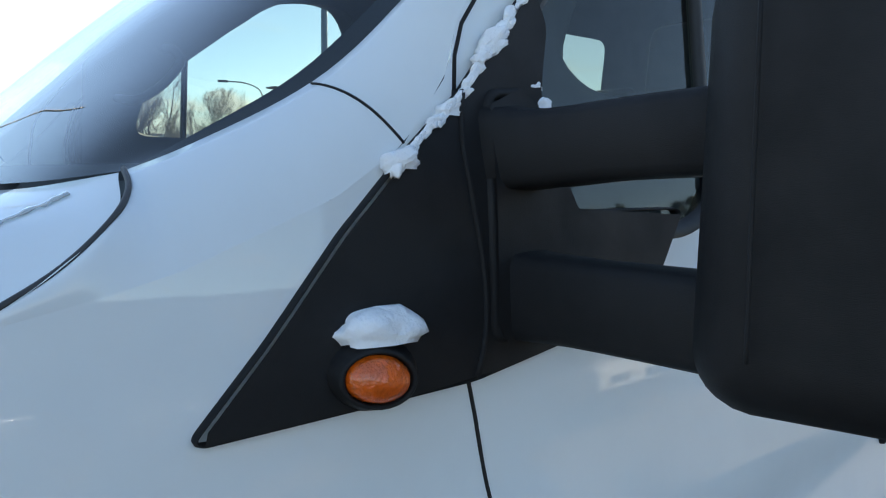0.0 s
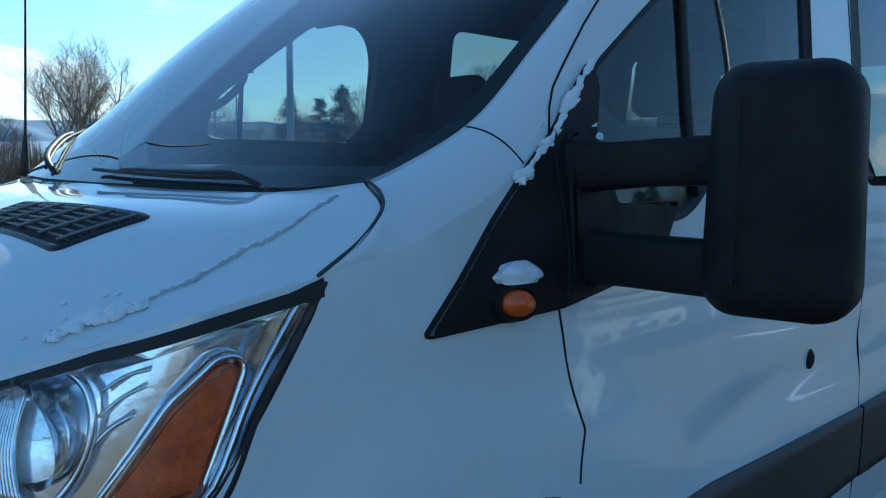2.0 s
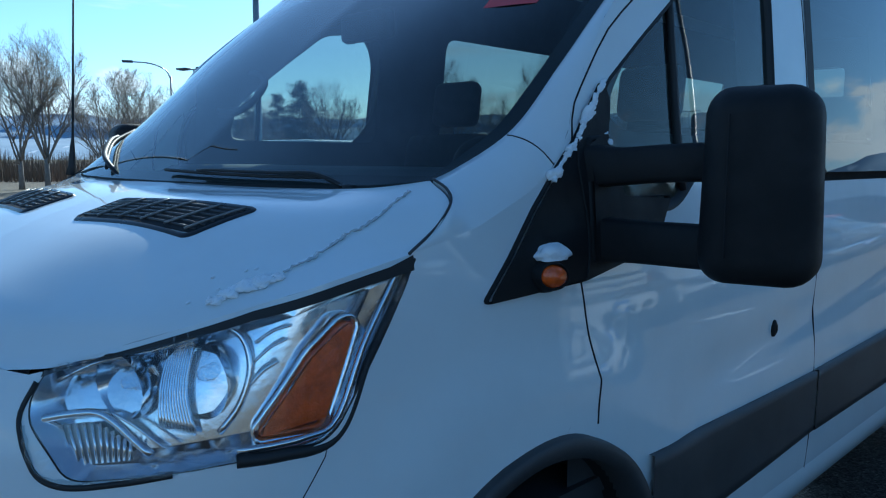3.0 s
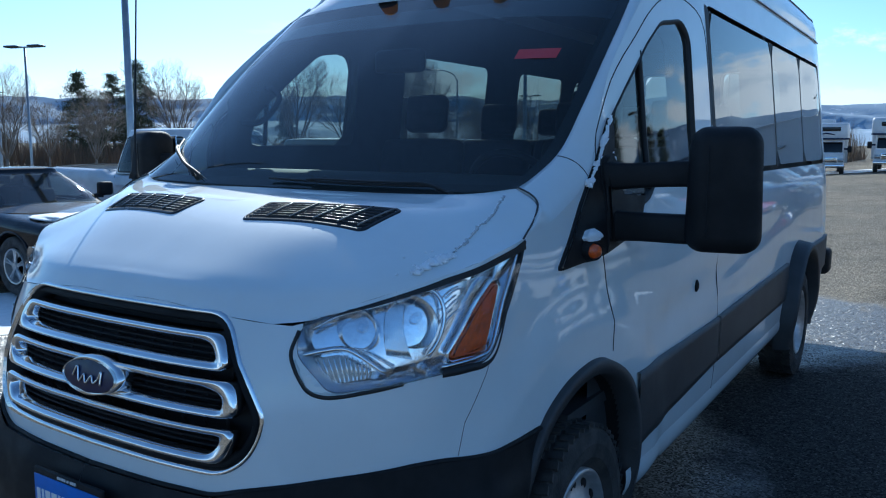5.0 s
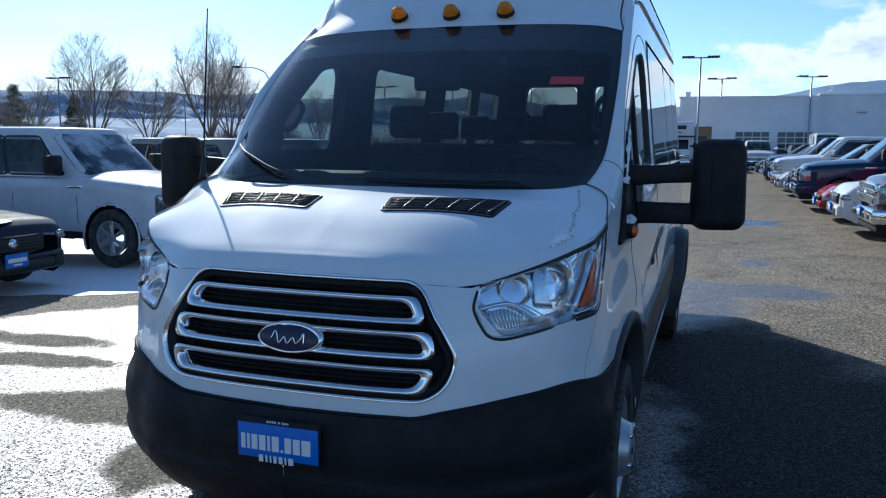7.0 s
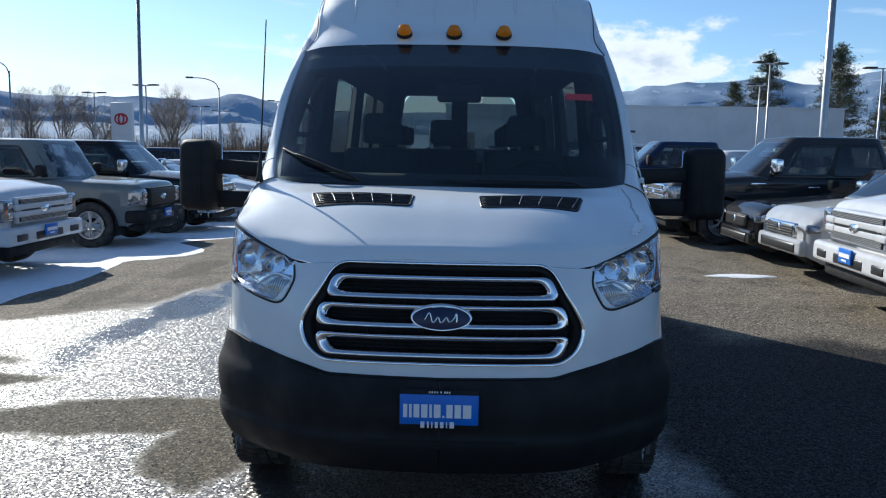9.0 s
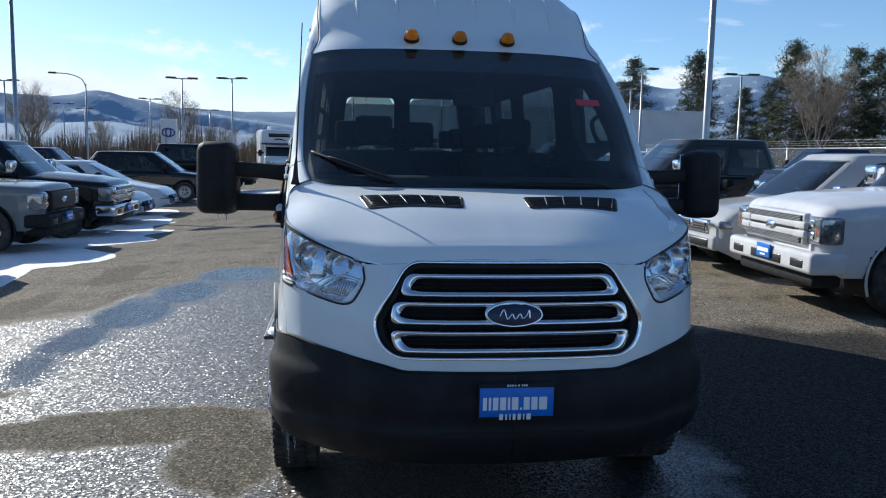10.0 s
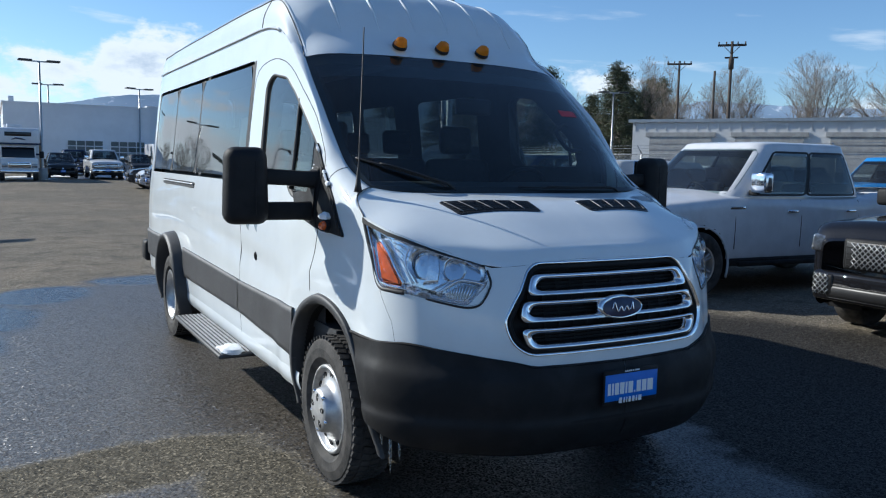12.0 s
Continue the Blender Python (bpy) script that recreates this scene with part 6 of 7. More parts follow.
bare = [bare_tree(s, h, w) for s, h, w in ((1, 14, 0.9), (5, 12.5, 1.05), (9, 15, 0.85), (14, 11, 1.15))]
spots_bare = [aim((1.07, -2.46), a, d) for a, d in ((-42.0, 77), (-38.6, 75), (-34.7, 81), (-31.3, 99), (-27.5, 104), (-45.9, 69), (-49.9, 73), (-54.8, 64), (-59.8, 58), (-63.9, 52), (-67.9, 60), (-73.0, 54), (-78.1, 62), (-24.6, 109), (-20.7, 114), (-57.8, 78))] + \
    [aim(MID, a, d) for a, d in ((-28.6, 96), (-24.6, 92), (-20.3, 100), (-15.9, 104), (-11.1, 109), (-8.2, 114), (-32.5, 94), (15.9, 85), (31.9, 77), (37.3, 81), (42.3, 75))] + [aim((-2.41, -2.58), a, d) for a, d in ((45.9, 69), (53.8, 69), (59.1, 64), (62.5, 73), (50.3, 83), (48.8, 94), (40.6, 73))] + [aim((1.97, -0.20), -71.7, 62), aim((1.97, -0.20), -65.0, 64)]
SIZES = (0.82, 0.7, 0.88, 0.62, 0.78)
for i, (x, y) in enumerate(spots_bare):
    m = stand(x, y, i * 71, SIZES[i % 5] * (1.25 if x > 25 else 1.0) * {28: 1.2, 29: 1.15, 34: 1.0, 35: 1.55}.get(i, 1.0))
    if i < 4:
        bare[i].matrix_world = m
    else:
        copy_thing(bare[i % 4], m)
pines = [conifer(s, h) for s, h in ((3, 12.5), (8, 11.5), (12, 13.5))]
spots_pine = [aim((-1.11, -2.97), a, d) for a, d in ((30.9, 83), (32.7, 85), (34.4, 81), (35.7, 87), (38.7, 77), (40.6, 73), (42.2, 75), (18.6, 130), (20.6, 133), (24.8, 127), (27.9, 96), (29.4, 99))] + [aim((-2.41, -2.58), a, d) for a, d in ((41.2, 67), (42.3, 71), (43.5, 94), (44.3, 98), (45.6, 96))] + \
    [aim((1.85, -1.43), a, d) for a, d in ((-54.9, 99), (-53.4, 104), (-56.9, 96), (-47.1, 156), (-43.7, 156))]
for i, (x, y) in enumerate(spots_pine):
    m = stand(x, y, i * 53, (1.0, 0.86, 1.05, 0.8, 0.95)[(i * 3) % 5] * (0.92 if i in (12, 13) else 0.95 if 13 < i < 17 else 0.85 if i in (4, 5, 6) else 1.55 if i in (7, 8) else 1.3 if i == 9 else 1.0))
    if i < 3:
        pines[i].matrix_world = m
    else:
        copy_thing(pines[i % 3], m)

# brushwood along the edge of the lot
rnd = random.Random(77)
v, f = [], []
for i in range(60000):
    a = rnd.uniform(-88, 46)
    d = rnd.uniform(78, 118)
    x, y = aim((0, 0), a, d)
    if -8 < x < 52 and y > 50:
        continue
    h = rnd.uniform(1.5, 9.0) * (0.5 + 0.9 * abs(noise.noise(Vector((a * 0.25, 0, 0)))))
    h *= 0.6 if a < -30 else 0.8
    lean, w, b = rnd.uniform(-0.6, 0.6), rnd.uniform(0.02, 0.06), rnd.uniform(0, 3.14)
    i0 = len(v)
    v += [(x - w * math.cos(b), y - w * math.sin(b), 0), (x + w * math.cos(b), y + w * math.sin(b), 0), (x + lean, y + rnd.uniform(-0.5, 0.5), h)]
    v[-3:] = [(p, q, r + ground_z(x, y)) for p, q, r in v[-3:]]
    f.append((i0, i0 + 1, i0 + 2))
SCRUB = material("russet_scrub", (0.2, 0.13, 0.085), 0.9, second=(0.12, 0.1, 0.07), scale=0.2)
tagged(part("brushwood", (v, f), SCRUB, smooth=False), "leafless scrub along the edge of the lot", "scrub", kind="stuff")

# ---- signs
for x, y, w, h, turn, mark in ((-27.2, 60.3, 2.1, 5.5, -20, 1), (-17.4, 78.5, 1.6, 4.9, -10, 2)):
    sg = thing("sign_board", "white pylon sign with a coloured oval mark", "sign", at=stand(x, y, turn))
    part("board", box(-w / 2, w / 2, -0.15, 0.15, 0.2, h, 0.05), material("sign_white", (0.75, 0.75, 0.74), 0.5, vary=0.05, scale=2), sg)
    c = material("sign_mark", (0.5, 0.02, 0.03) if mark == 1 else (0.02, 0.05, 0.25), 0.4)
    for r in ((0.62, 0.4), (0.26, 0.38)):
        ring = [(r[0] * math.cos(q), -0.17, h - 1.3 + r[1] * math.sin(q)) for q in np.linspace(0, 6.283, 32, endpoint=False)]
        part("mark", tube(ring, 0.07, 6, closed=True), c, sg)


# ---- parked vehicles
GLASS_CAR = glass("car_glass", (0.5, 0.56, 0.56), 1.0, 0.015)
GLASS_PRIVACY = glass("car_privacy_glass", (0.12, 0.14, 0.14), 1.0, 0.01)
SNOWY_GLASS = material("frosted_glass", (0.02, 0.03, 0.04), 0.06, second=(0.45, 0.5, 0.55), scale=2.2, rough_vary=0.5, spots=(0.42, 0.62))
HEADLAMP = material("headlamp_glass", (0.35, 0.37, 0.4), 0.08, 0.6, vary=0.5, scale=25, coat=1.0)
GRILLE_DARK = material("dark_grille", (0.012, 0.012, 0.013), 0.4, vary=0.4, scale=60)


def paint(name, c):
    return material(name, c, 0.5, vary=0.1, scale=3, coat=0.8, rough_vary=0.1, spec=0.03)


def rim_mesh(r, spokes):
    shapes = [lathe([(0.02, r), (0.035, r * 0.98), (0.03, r * 0.9), (-0.06, r * 0.86), (-0.07, r * 0.5)], 40), lathe([(0.0, r * 0.24), (0.03, r * 0.2), (0.035, 0)], 16)]
    for i in range(spokes):
        a = 2 * math.pi * i / spokes
        for k in (-1, 1):
            b = box(-0.012, 0.018, -r * 0.055, r * 0.055, r * 0.12, r * 0.93, 0.008, 1)
            shapes.append(moved(b, Matrix.Rotation(a + k * 0.11, 4, "X")))
    return mesh_of(*join(*shapes), smooth=False)


RIM = {n: rim_mesh(0.235, n) for n in (5, 6, 10)}
for me in RIM.values():
    me.materials.append(SILVER_WHEEL)
SIMPLE_TYRE = mesh_of(*lathe([(-0.07, 0.235), (-0.115, 0.27), (-0.12, 0.32), (-0.11, 0.365), (-0.09, 0.38), (0.09, 0.38), (0.11, 0.365), (0.12, 0.32), (0.115, 0.27), (0.07, 0.235)], 48))
SIMPLE_TYRE.materials.append(TYRE)
PLATE_MESH = mesh_of(*box(-0.155, 0.155, -0.012, 0.012, -0.078, 0.078, 0.006))
PLATE_MESH.materials.append(BLUE_CARD)
BAR_MESH = mesh_of(*join(box(-0.13, 0.13, -0.016, -0.011, -0.015, 0.03), box(-0.06, 0.06, -0.016, -0.011, -0.055, -0.035)), smooth=False)
BAR_MESH.materials.append(WHITE_INK)

SHAPES = {
    # length, half width, wheel radius, axles, underside, tops of the lower body along its length, cabin: foot front, top front, top rear, foot rear, belt, roof height, half width foot, half width roof, bed start
    "pickup": dict(L=5.9, w=1.0, r=0.412, axles=(0.95, 4.65), low=0.42, tops=[(0, 1.02), (0.03, 1.10), (0.12, 1.16), (0.5, 1.2), (1.35, 1.27), (1.6, 1.28), (4.08, 1.26), (4.18, 1.32), (5.82, 1.34), (5.9, 1.3)], cab=(1.42, 2.13, 3.84, 4.08, 1.25, 1.92, 0.95, 0.77), bed=4.2, windows=((-0.72, 0.02), (0.07, 0.8)), rim=6),
    "suv": dict(L=4.6, w=0.92, r=0.35, axles=(0.9, 3.55), low=0.25, tops=[(0, 0.68), (0.05, 0.82), (0.2, 0.93), (1.1, 1.04), (1.3, 1.05), (4.3, 1.08), (4.5, 1.05), (4.6, 0.95)], cab=(1.05, 1.95, 3.95, 4.5, 1.03, 1.66, 0.88, 0.66), bed=None, windows=((-0.62, -0.06), (-0.01, 0.42), (0.48, 0.85)), rim=5),
    "large_suv": dict(L=5.0, w=0.98, r=0.39, axles=(0.92, 3.9), low=0.26, tops=[(0, 0.9), (0.04, 1.04), (0.16, 1.12), (1.1, 1.18), (1.3, 1.19), (4.7, 1.22), (4.9, 1.2), (5.0, 1.05)], cab=(1.15, 1.95, 4.3, 4.85, 1.18, 1.78, 0.93, 0.72), bed=None, windows=((-0.62, -0.06), (-0.01, 0.42), (0.48, 0.85)), rim=10),
    "van": dict(L=5.9, w=1.0, r=0.36, axles=(1.0, 4.6), low=0.3, tops=[(0, 0.9), (0.05, 1.05), (0.4, 1.22), (0.8, 1.38), (1.0, 1.4), (5.8, 1.4), (5.9, 1.3)], cab=(0.7, 1.6, 5.7, 5.85, 1.38, 2.5, 0.97, 0.85), bed=None, windows=((-0.86, -0.6),), rim=6),
    "box_suv": dict(L=4.7, w=0.97, r=0.41, axles=(0.9, 3.75), low=0.4, tops=[(0, 1.0), (0.03, 1.08), (0.1, 1.15), (0.5, 1.18), (1.4, 1.22), (4.6, 1.22), (4.7, 1.1)], cab=(1.45, 1.85, 4.35, 4.62, 1.21, 1.86, 0.92, 0.82), bed=None, windows=((-0.75, -0.18), (-0.12, 0.38), (0.44, 0.88)), rim=6),
    "sedan": dict(L=4.7, w=0.9, r=0.33, axles=(0.92, 3.7), low=0.2, tops=[(0, 0.5), (0.04, 0.62), (0.25, 0.76), (1.2, 0.93), (1.4, 0.95), (4.0, 0.98), (4.6, 0.95), (4.7, 0.8)], cab=(1.2, 2.15, 3.3, 4.2, 0.94, 1.43, 0.86, 0.6), bed=None, windows=((-0.55, 0.0), (0.05, 0.5)), rim=5),
    "coupe": dict(L=4.75, w=0.95, r=0.345, axles=(0.9, 3.62), low=0.16, tops=[(0, 0.62), (0.03, 0.76), (0.2, 0.86), (1.5, 0.97), (1.7, 0.98), (4.3, 1.0), (4.7, 1.0), (4.75, 0.85)], cab=(1.55, 2.3, 3.0, 4.35, 0.97, 1.38, 0.86, 0.58), bed=None, windows=((-0.6, 0.05), (0.1, 0.45)), rim=5),
}


def vehicle(kind, name, label, category, color, m, front="plain", frosted=False, plate_=True, lip=None, group="parked vehicles", chrome=False):
    """A parked vehicle, its nose at its own origin and pointing along -y."""
    g = SHAPES[kind]
    L, w, r, low = g["L"], g["w"], g["r"], g["low"]
    car = thing(name, label, category, group, at=m)
    ys = np.unique(np.concatenate([np.linspace(0, 0.5, 24), np.linspace(0.5, L - 0.3, 120), np.linspace(L - 0.3, L, 10)]))
    tops = np.array(g["tops"])
    tz = np.interp(ys, tops[:, 0], tops[:, 1])
    tz = np.convolve(np.pad(tz, 2, mode="edge"), np.ones(5) / 5, "valid")
    wid = w * np.interp(ys, [0, 0.05, 0.15, 0.35, 0.8, L - 0.4, L - 0.08, L], [0.74, 0.86, 0.93, 0.975, 1, 1, 0.96, 0.88])
    lo = np.interp(ys, [0, 0.25, 0.6, L - 0.5, L], [low + 0.12, low, low, low, low + 0.15])
    fx = np.array([0, 0.25, 0.5, 0.7, 0.84, 0.92, 0.965, 0.99, 1.0, 1.0, 1.0, 1.0, 1.0, 1.0, 0.998, 0.995, 0.99, 0.985, 0.975, 0.95])
    fz = np.array([1.03, 1.027, 1.018, 1.0, 0.985, 0.965, 0.93, 0.88, 0.82, 0.75, 0.68, 0.6, 0.53, 0.46, 0.38, 0.3, 0.22, 0.14, 0.07, 0.0])
    half = np.stack([np.stack([fx * b, np.full(len(fx), y), l + fz * (t - l)], -1) for y, b, t, l in zip(ys, wid, tz, lo)])
    if g["bed"]:
        raise_ = 0.035 * np.clip((ys - 0.15) / 0.3, 0, 1) * np.clip((g["cab"][0] + 0.2 - ys) / 0.2, 0, 1)
        half[:, :4, 2] += raise_[:, None] * np.array([1.0, 1.0, 0.95, 0.5])
    full_ = np.concatenate([half[:, ::-1] * np.array([-1, 1, 1]), half[:, 1:]], 1)
    mid_ = (full_[:-1, :-1] + full_[1:, 1:]) / 2
    keep = np.ones(mid_.shape[:2], bool)
    for a in g["axles"]:
        keep &= ~((np.abs(mid_[..., 0]) > 0.7 * w) & ((mid_[..., 1] - a) ** 2 + (mid_[..., 2] - r) ** 2 < (r * 1.16) ** 2))
    if g["bed"]:
        keep &= ~((np.abs(mid_[..., 0]) < 0.86 * w) & (mid_[..., 1] > g["bed"]) & (mid_[..., 1] < L - 0.1) & (mid_[..., 2] > 1.1))
    cab_y0, cab_y3 = g["cab"][0] + 0.12, g["cab"][3] - 0.08
    keep &= ~((np.abs(mid_[..., 0]) < 0.84 * w) & (mid_[..., 1] > cab_y0) & (mid_[..., 1] < cab_y3) & (mid_[..., 2] > g["cab"][4] - 0.2))
    v, f = sheet(full_, keep)
    n = full_.shape[1]
    f += [tuple(range(n)), tuple(range(len(v) - n, len(v)))[::-1]]
    shell = part("body", (v, f), color, car)
    if g["bed"]:
        part("load_bed", box(-0.84 * w, 0.84 * w, g["bed"], L - 0.1, 0.75, 0.8), BLACK_PLASTIC, car, smooth=False)
        part("cab_back", box(-0.84 * w, 0.84 * w, g["bed"] - 0.08, g["bed"], 0.75, 1.3), color, car, smooth=False)
    part("underbody", box(-0.8 * w, 0.8 * w, 0.35, L - 0.3, low + 0.02, low + 0.3), DARK, car, smooth=False)
    # cabin
    y0, y1, y2, y3, zb, zr, wf, wr = g["cab"]
    nn = 7.0

    def plan(vv):
        a, b = y0 + (y1 - y0) * vv, y3 + (y2 - y3) * vv
        return (a + b) / 2, (b - a) / 2, wf + (wr - wf) * vv ** 1.3

    def at_side(fr, vv, out=0.0, k=1):
        c, h, ww = plan(np.asarray(vv, float))
        return np.stack(np.broadcast_arrays(k * (ww * (1 - np.abs(fr) ** nn) ** (1 / nn) + out), c + h * np.asarray(fr), zb + np.asarray(vv) * (zr - zb)), -1)

    def at_front(q, vv, out=0.0, back=1):
        c, h, ww = plan(np.asarray(vv, float))
        return np.stack(np.broadcast_arrays(ww * np.asarray(q), c - back * (h * (1 - np.abs(q) ** nn) ** (1 / nn) + out), zb + np.asarray(vv) * (zr - zb)), -1)

    ang = np.linspace(0, 2 * math.pi, 180, endpoint=False)
    rows_ = []
    for vv in list(np.linspace(0, 1, 21)):
        c, h, ww = plan(vv)
        rows_.append([(ww * np.sign(math.sin(a)) * abs(math.sin(a)) ** (2 / nn), c - h * np.sign(math.cos(a)) * abs(math.cos(a)) ** (2 / nn), zb + vv * (zr - zb)) for a in ang])
    c, h, ww = plan(1.0)
    for k, dz in ((0.985, 0.022), (0.93, 0.04), (0.75, 0.055), (0.4, 0.062), (0.0, 0.064)):
        rows_.append([(k * p[0], c + k * (p[1] - c), zr + dz) for p in rows_[20]])
    a_ = np.array(rows_)
    b_ = np.roll(a_, -1, 1)
    mid_ = (a_[:-1] + a_[1:] + b_[:-1] + b_[1:]) / 4
    vm = (mid_[..., 2] - zb) / (zr - zb)
    c, h, ww = plan(np.clip(vm, 0, 1))
    fr_, q_ = (mid_[..., 1] - c) / h, mid_[..., 0] / ww
    lateral = np.abs(q_) > np.abs(fr_)
    hole = ~lateral & (fr_ > 0) & (np.abs(q_) < 0.74) & (vm > 0.26) & (vm < 0.84)
    if not frosted:
        hole |= ~lateral & (fr_ < 0) & (np.abs(q_) < 0.85) & (vm > 0.09) & (vm < 0.89)
    for a, b in g["windows"]:
        hole |= lateral & (fr_ > a + 0.05) & (fr_ < b - 0.03) & (vm > 0.1) & (vm < 0.82)
    part("cabin", sheet(a_, ~hole, closed=True), color, car)
    pane = SNOWY_GLASS if frosted else GLASS_CAR
    tub = [[(k * 0.83 * w, y, z) for k, y in ((-1, cab_y0), (1, cab_y0), (1, cab_y3), (-1, cab_y3))] for z in (zb - 0.01, zb - 0.55)]
    tv, tf = sheet(np.array(tub), closed=True)
    part("cabin_floor", (tv, tf + [(4, 5, 6, 7)]), TRIM_IN, car, smooth=False)
    part("dashboard", box(-0.8 * w, 0.8 * w, cab_y0 + 0.1, cab_y0 + 0.55, zb - 0.3, zb + 0.0, 0.04), TRIM_IN, car)
    for row in (y1 + 0.3, y1 + 1.15):
        if row < y3 - 0.25:
            for k in (-1, 1):
                back = moved(box(-0.25, 0.25, -0.07, 0.07, -0.5, 0.16, 0.05, 2), Matrix.Translation((k * 0.42 * w, row, zb)) @ Matrix.Rotation(radians(-12), 4, "X"))
                rest = box(k * 0.42 * w - 0.13, k * 0.42 * w + 0.13, row + 0.03, row + 0.13, zb + 0.19, zb + 0.37, 0.04, 2)
                part("seat", join(back, rest), SEAT, car)
    ring = [(-0.42 * w + 0.19 * math.cos(q), cab_y0 + 0.68 - 0.06 * math.sin(q), zb - 0.02 + 0.17 * math.sin(q)) for q in np.linspace(0, 2 * math.pi, 24, endpoint=False)]
    part("steering_wheel", tube(ring, 0.016, 6, closed=True), RUBBER, car)
    part("windscreen", cover(at_front, cornered([(-0.9, 0.05), (0.9, 0.05), (0.93, 0.93), (-0.93, 0.93)], 0.06), 0.006, 10, 16), pane, car)
    part("rear_window", cover(lambda q, vv, out=0: at_front(q, vv, out, -1), cornered([(-0.8, 0.2), (0.8, 0.2), (0.8, 0.9), (-0.8, 0.9)], 0.06), 0.006, 8, 12), pane, car)
    for k in (1, -1):
        emb = lambda a, b, out=0.0, k=k: at_side(a, b, out, k)
        for a, b in g["windows"]:
            o = cornered([(a, 0.06), (b, 0.06), (b, 0.86), (a + (0.06 if a < -0.5 else 0), 0.86)], 0.05)
            part("side_window", cover(emb, o, 0.006, 8, 10), GLASS_CAR if a < -0.4 else GLASS_PRIVACY, car)
            part("window_rim", band(emb, o, 0.035, -0.01, 0.01, 0.01), RUBBER, car)
        mx = wf + 0.02
        my = y0 + (y1 - y0) * 0.55
        big = 1.35 if kind == "pickup" else 1.0
        mir = part("door_mirror", box(k * (mx + 0.14) - 0.1 * big, k * (mx + 0.14) + 0.1 * big, my - 0.07, my + 0.07, zb + 0.06, zb + 0.06 + 0.19 * big, 0.04, 3), CHROME if chrome or front == "chrome" else BLACK_PLASTIC, car)
        part("mirror_foot", box(min(k * (mx - 0.04), k * (mx + 0.1)), max(k * (mx - 0.04), k * (mx + 0.1)), my - 0.03, my + 0.03, zb + 0.03, zb + 0.09, 0.01), BLACK_PLASTIC, mir)
        # door joints and handles
        doors = [y0 + 0.1, (y0 + y3) / 2 - 0.05, y3 - 0.25]
        for d in doors:
            part("door_joint", tube([(k * (w * 0.996), d, low + 0.18), (k * (w * 1.001), d, low + 0.5), (k * (w * 0.99), d, zb - 0.12), (k * w * 0.965, d, zb - 0.04)], 0.005, 5), DARK, car)
        for d in (doors[1] - 0.18, doors[2] - 0.18):
            part("door_handle", box(min(k * w * 0.99, k * (w + 0.025)), max(k * w * 0.99, k * (w + 0.025)), d - 0.1, d + 0.1, zb - 0.2, zb - 0.165, 0.01), CHROME if chrome or front == "chrome" else color, car)
        if g["bed"]:
            part("side_step", box(min(k * w * 0.93, k * w * 1.06), max(k * w * 0.93, k * w * 1.06), g["axles"][0] + 0.62, g["axles"][1] - 0.62, low - 0.04, low + 0.02, 0.015), BLACK_PLASTIC, car)
            part("fender_mark", box(min(k * w * 0.99, k * w * 1.004), max(k * w * 0.99, k * w * 1.004), 1.42, 1.68, 1.1, 1.135, 0.004), CHROME, car)
        part("sill", box(min(k * w * 0.9, k * w * 1.0), max(k * w * 0.9, k * w * 1.0), g["axles"][0] + r * 1.2, g["axles"][1] - r * 1.2, low - 0.04, low + 0.06, 0.02), BLACK_PLASTIC, car)
        for a in g["axles"]:
            q = np.linspace(-0.35, math.pi + 0.35, 30)
            part("arch_trim", tube(np.stack([np.full(30, k * w * 0.992), a + r * 1.17 * np.cos(q), r + r * 1.17 * np.sin(q)], -1), 0.016, 6), lip or color, car)
            deep = [[(k * w * b, a + r * 1.18 * math.cos(s), r + r * 1.18 * math.sin(s)) for s in np.linspace(-0.4, math.pi + 0.4, 24)] for b in (0.99, 0.6)]
            part("arch_liner", sheet(np.array(deep)), DARK, car)
            wheel = part("wheel", SIMPLE_TYRE, None, car)
            wheel.matrix_local = Matrix.Translation((k * (w - 0.12), a, r)) @ Matrix.Scale(r / 0.38, 4)
            rim = part("rim", RIM[g["rim"]], None, wheel)
            rim.matrix_local = Matrix.Translation((k * 0.08, 0, 0)) @ Matrix.Diagonal((k, 1, 1, 1))
    # the face
    t0 = float(np.interp(0.1, tops[:, 0], tops[:, 1]))
    if kind in ("pickup", "box_suv"):
        zt, zl = t0 - 0.08, 0.66
        gr = part("grille", box(-0.66 * w, 0.66 * w, -0.05, 0.06, zl + 0.06, zt, 0.03, 3), color if front == "body" else CHROME if front == "chrome" else BLACK_PLASTIC, car)
        if front == "plain":
            part("grille_opening", box(-0.6 * w, 0.6 * w, -0.062, -0.045, zl + 0.09, zt - 0.03, 0.008), GRILLE_DARK, gr)
            for j in range(6):
                z = zl + 0.12 + j * (zt - zl - 0.16) / 6
                part("grille_slat", box(-0.59 * w, 0.59 * w, -0.07, -0.055, z, z + 0.01), GREY_PLASTIC, gr, smooth=False)
        else:
            mid_z = (zl + zt) / 2 + 0.03
            for za, zb_ in ((zl + 0.085, mid_z - 0.085), (mid_z + 0.085, zt - 0.025)):
                part("grille_opening", box(-0.62 * w, 0.62 * w, -0.062, -0.045, za, zb_, 0.008), GRILLE_DARK, gr)
                for j in range(4):
                    z = za + (j + 0.5) * (zb_ - za) / 4
                    part("grille_slat", box(-0.6 * w, 0.6 * w, -0.07, -0.055, z, z + 0.008), STEEL if front == "body" else CHROME, gr, smooth=False)
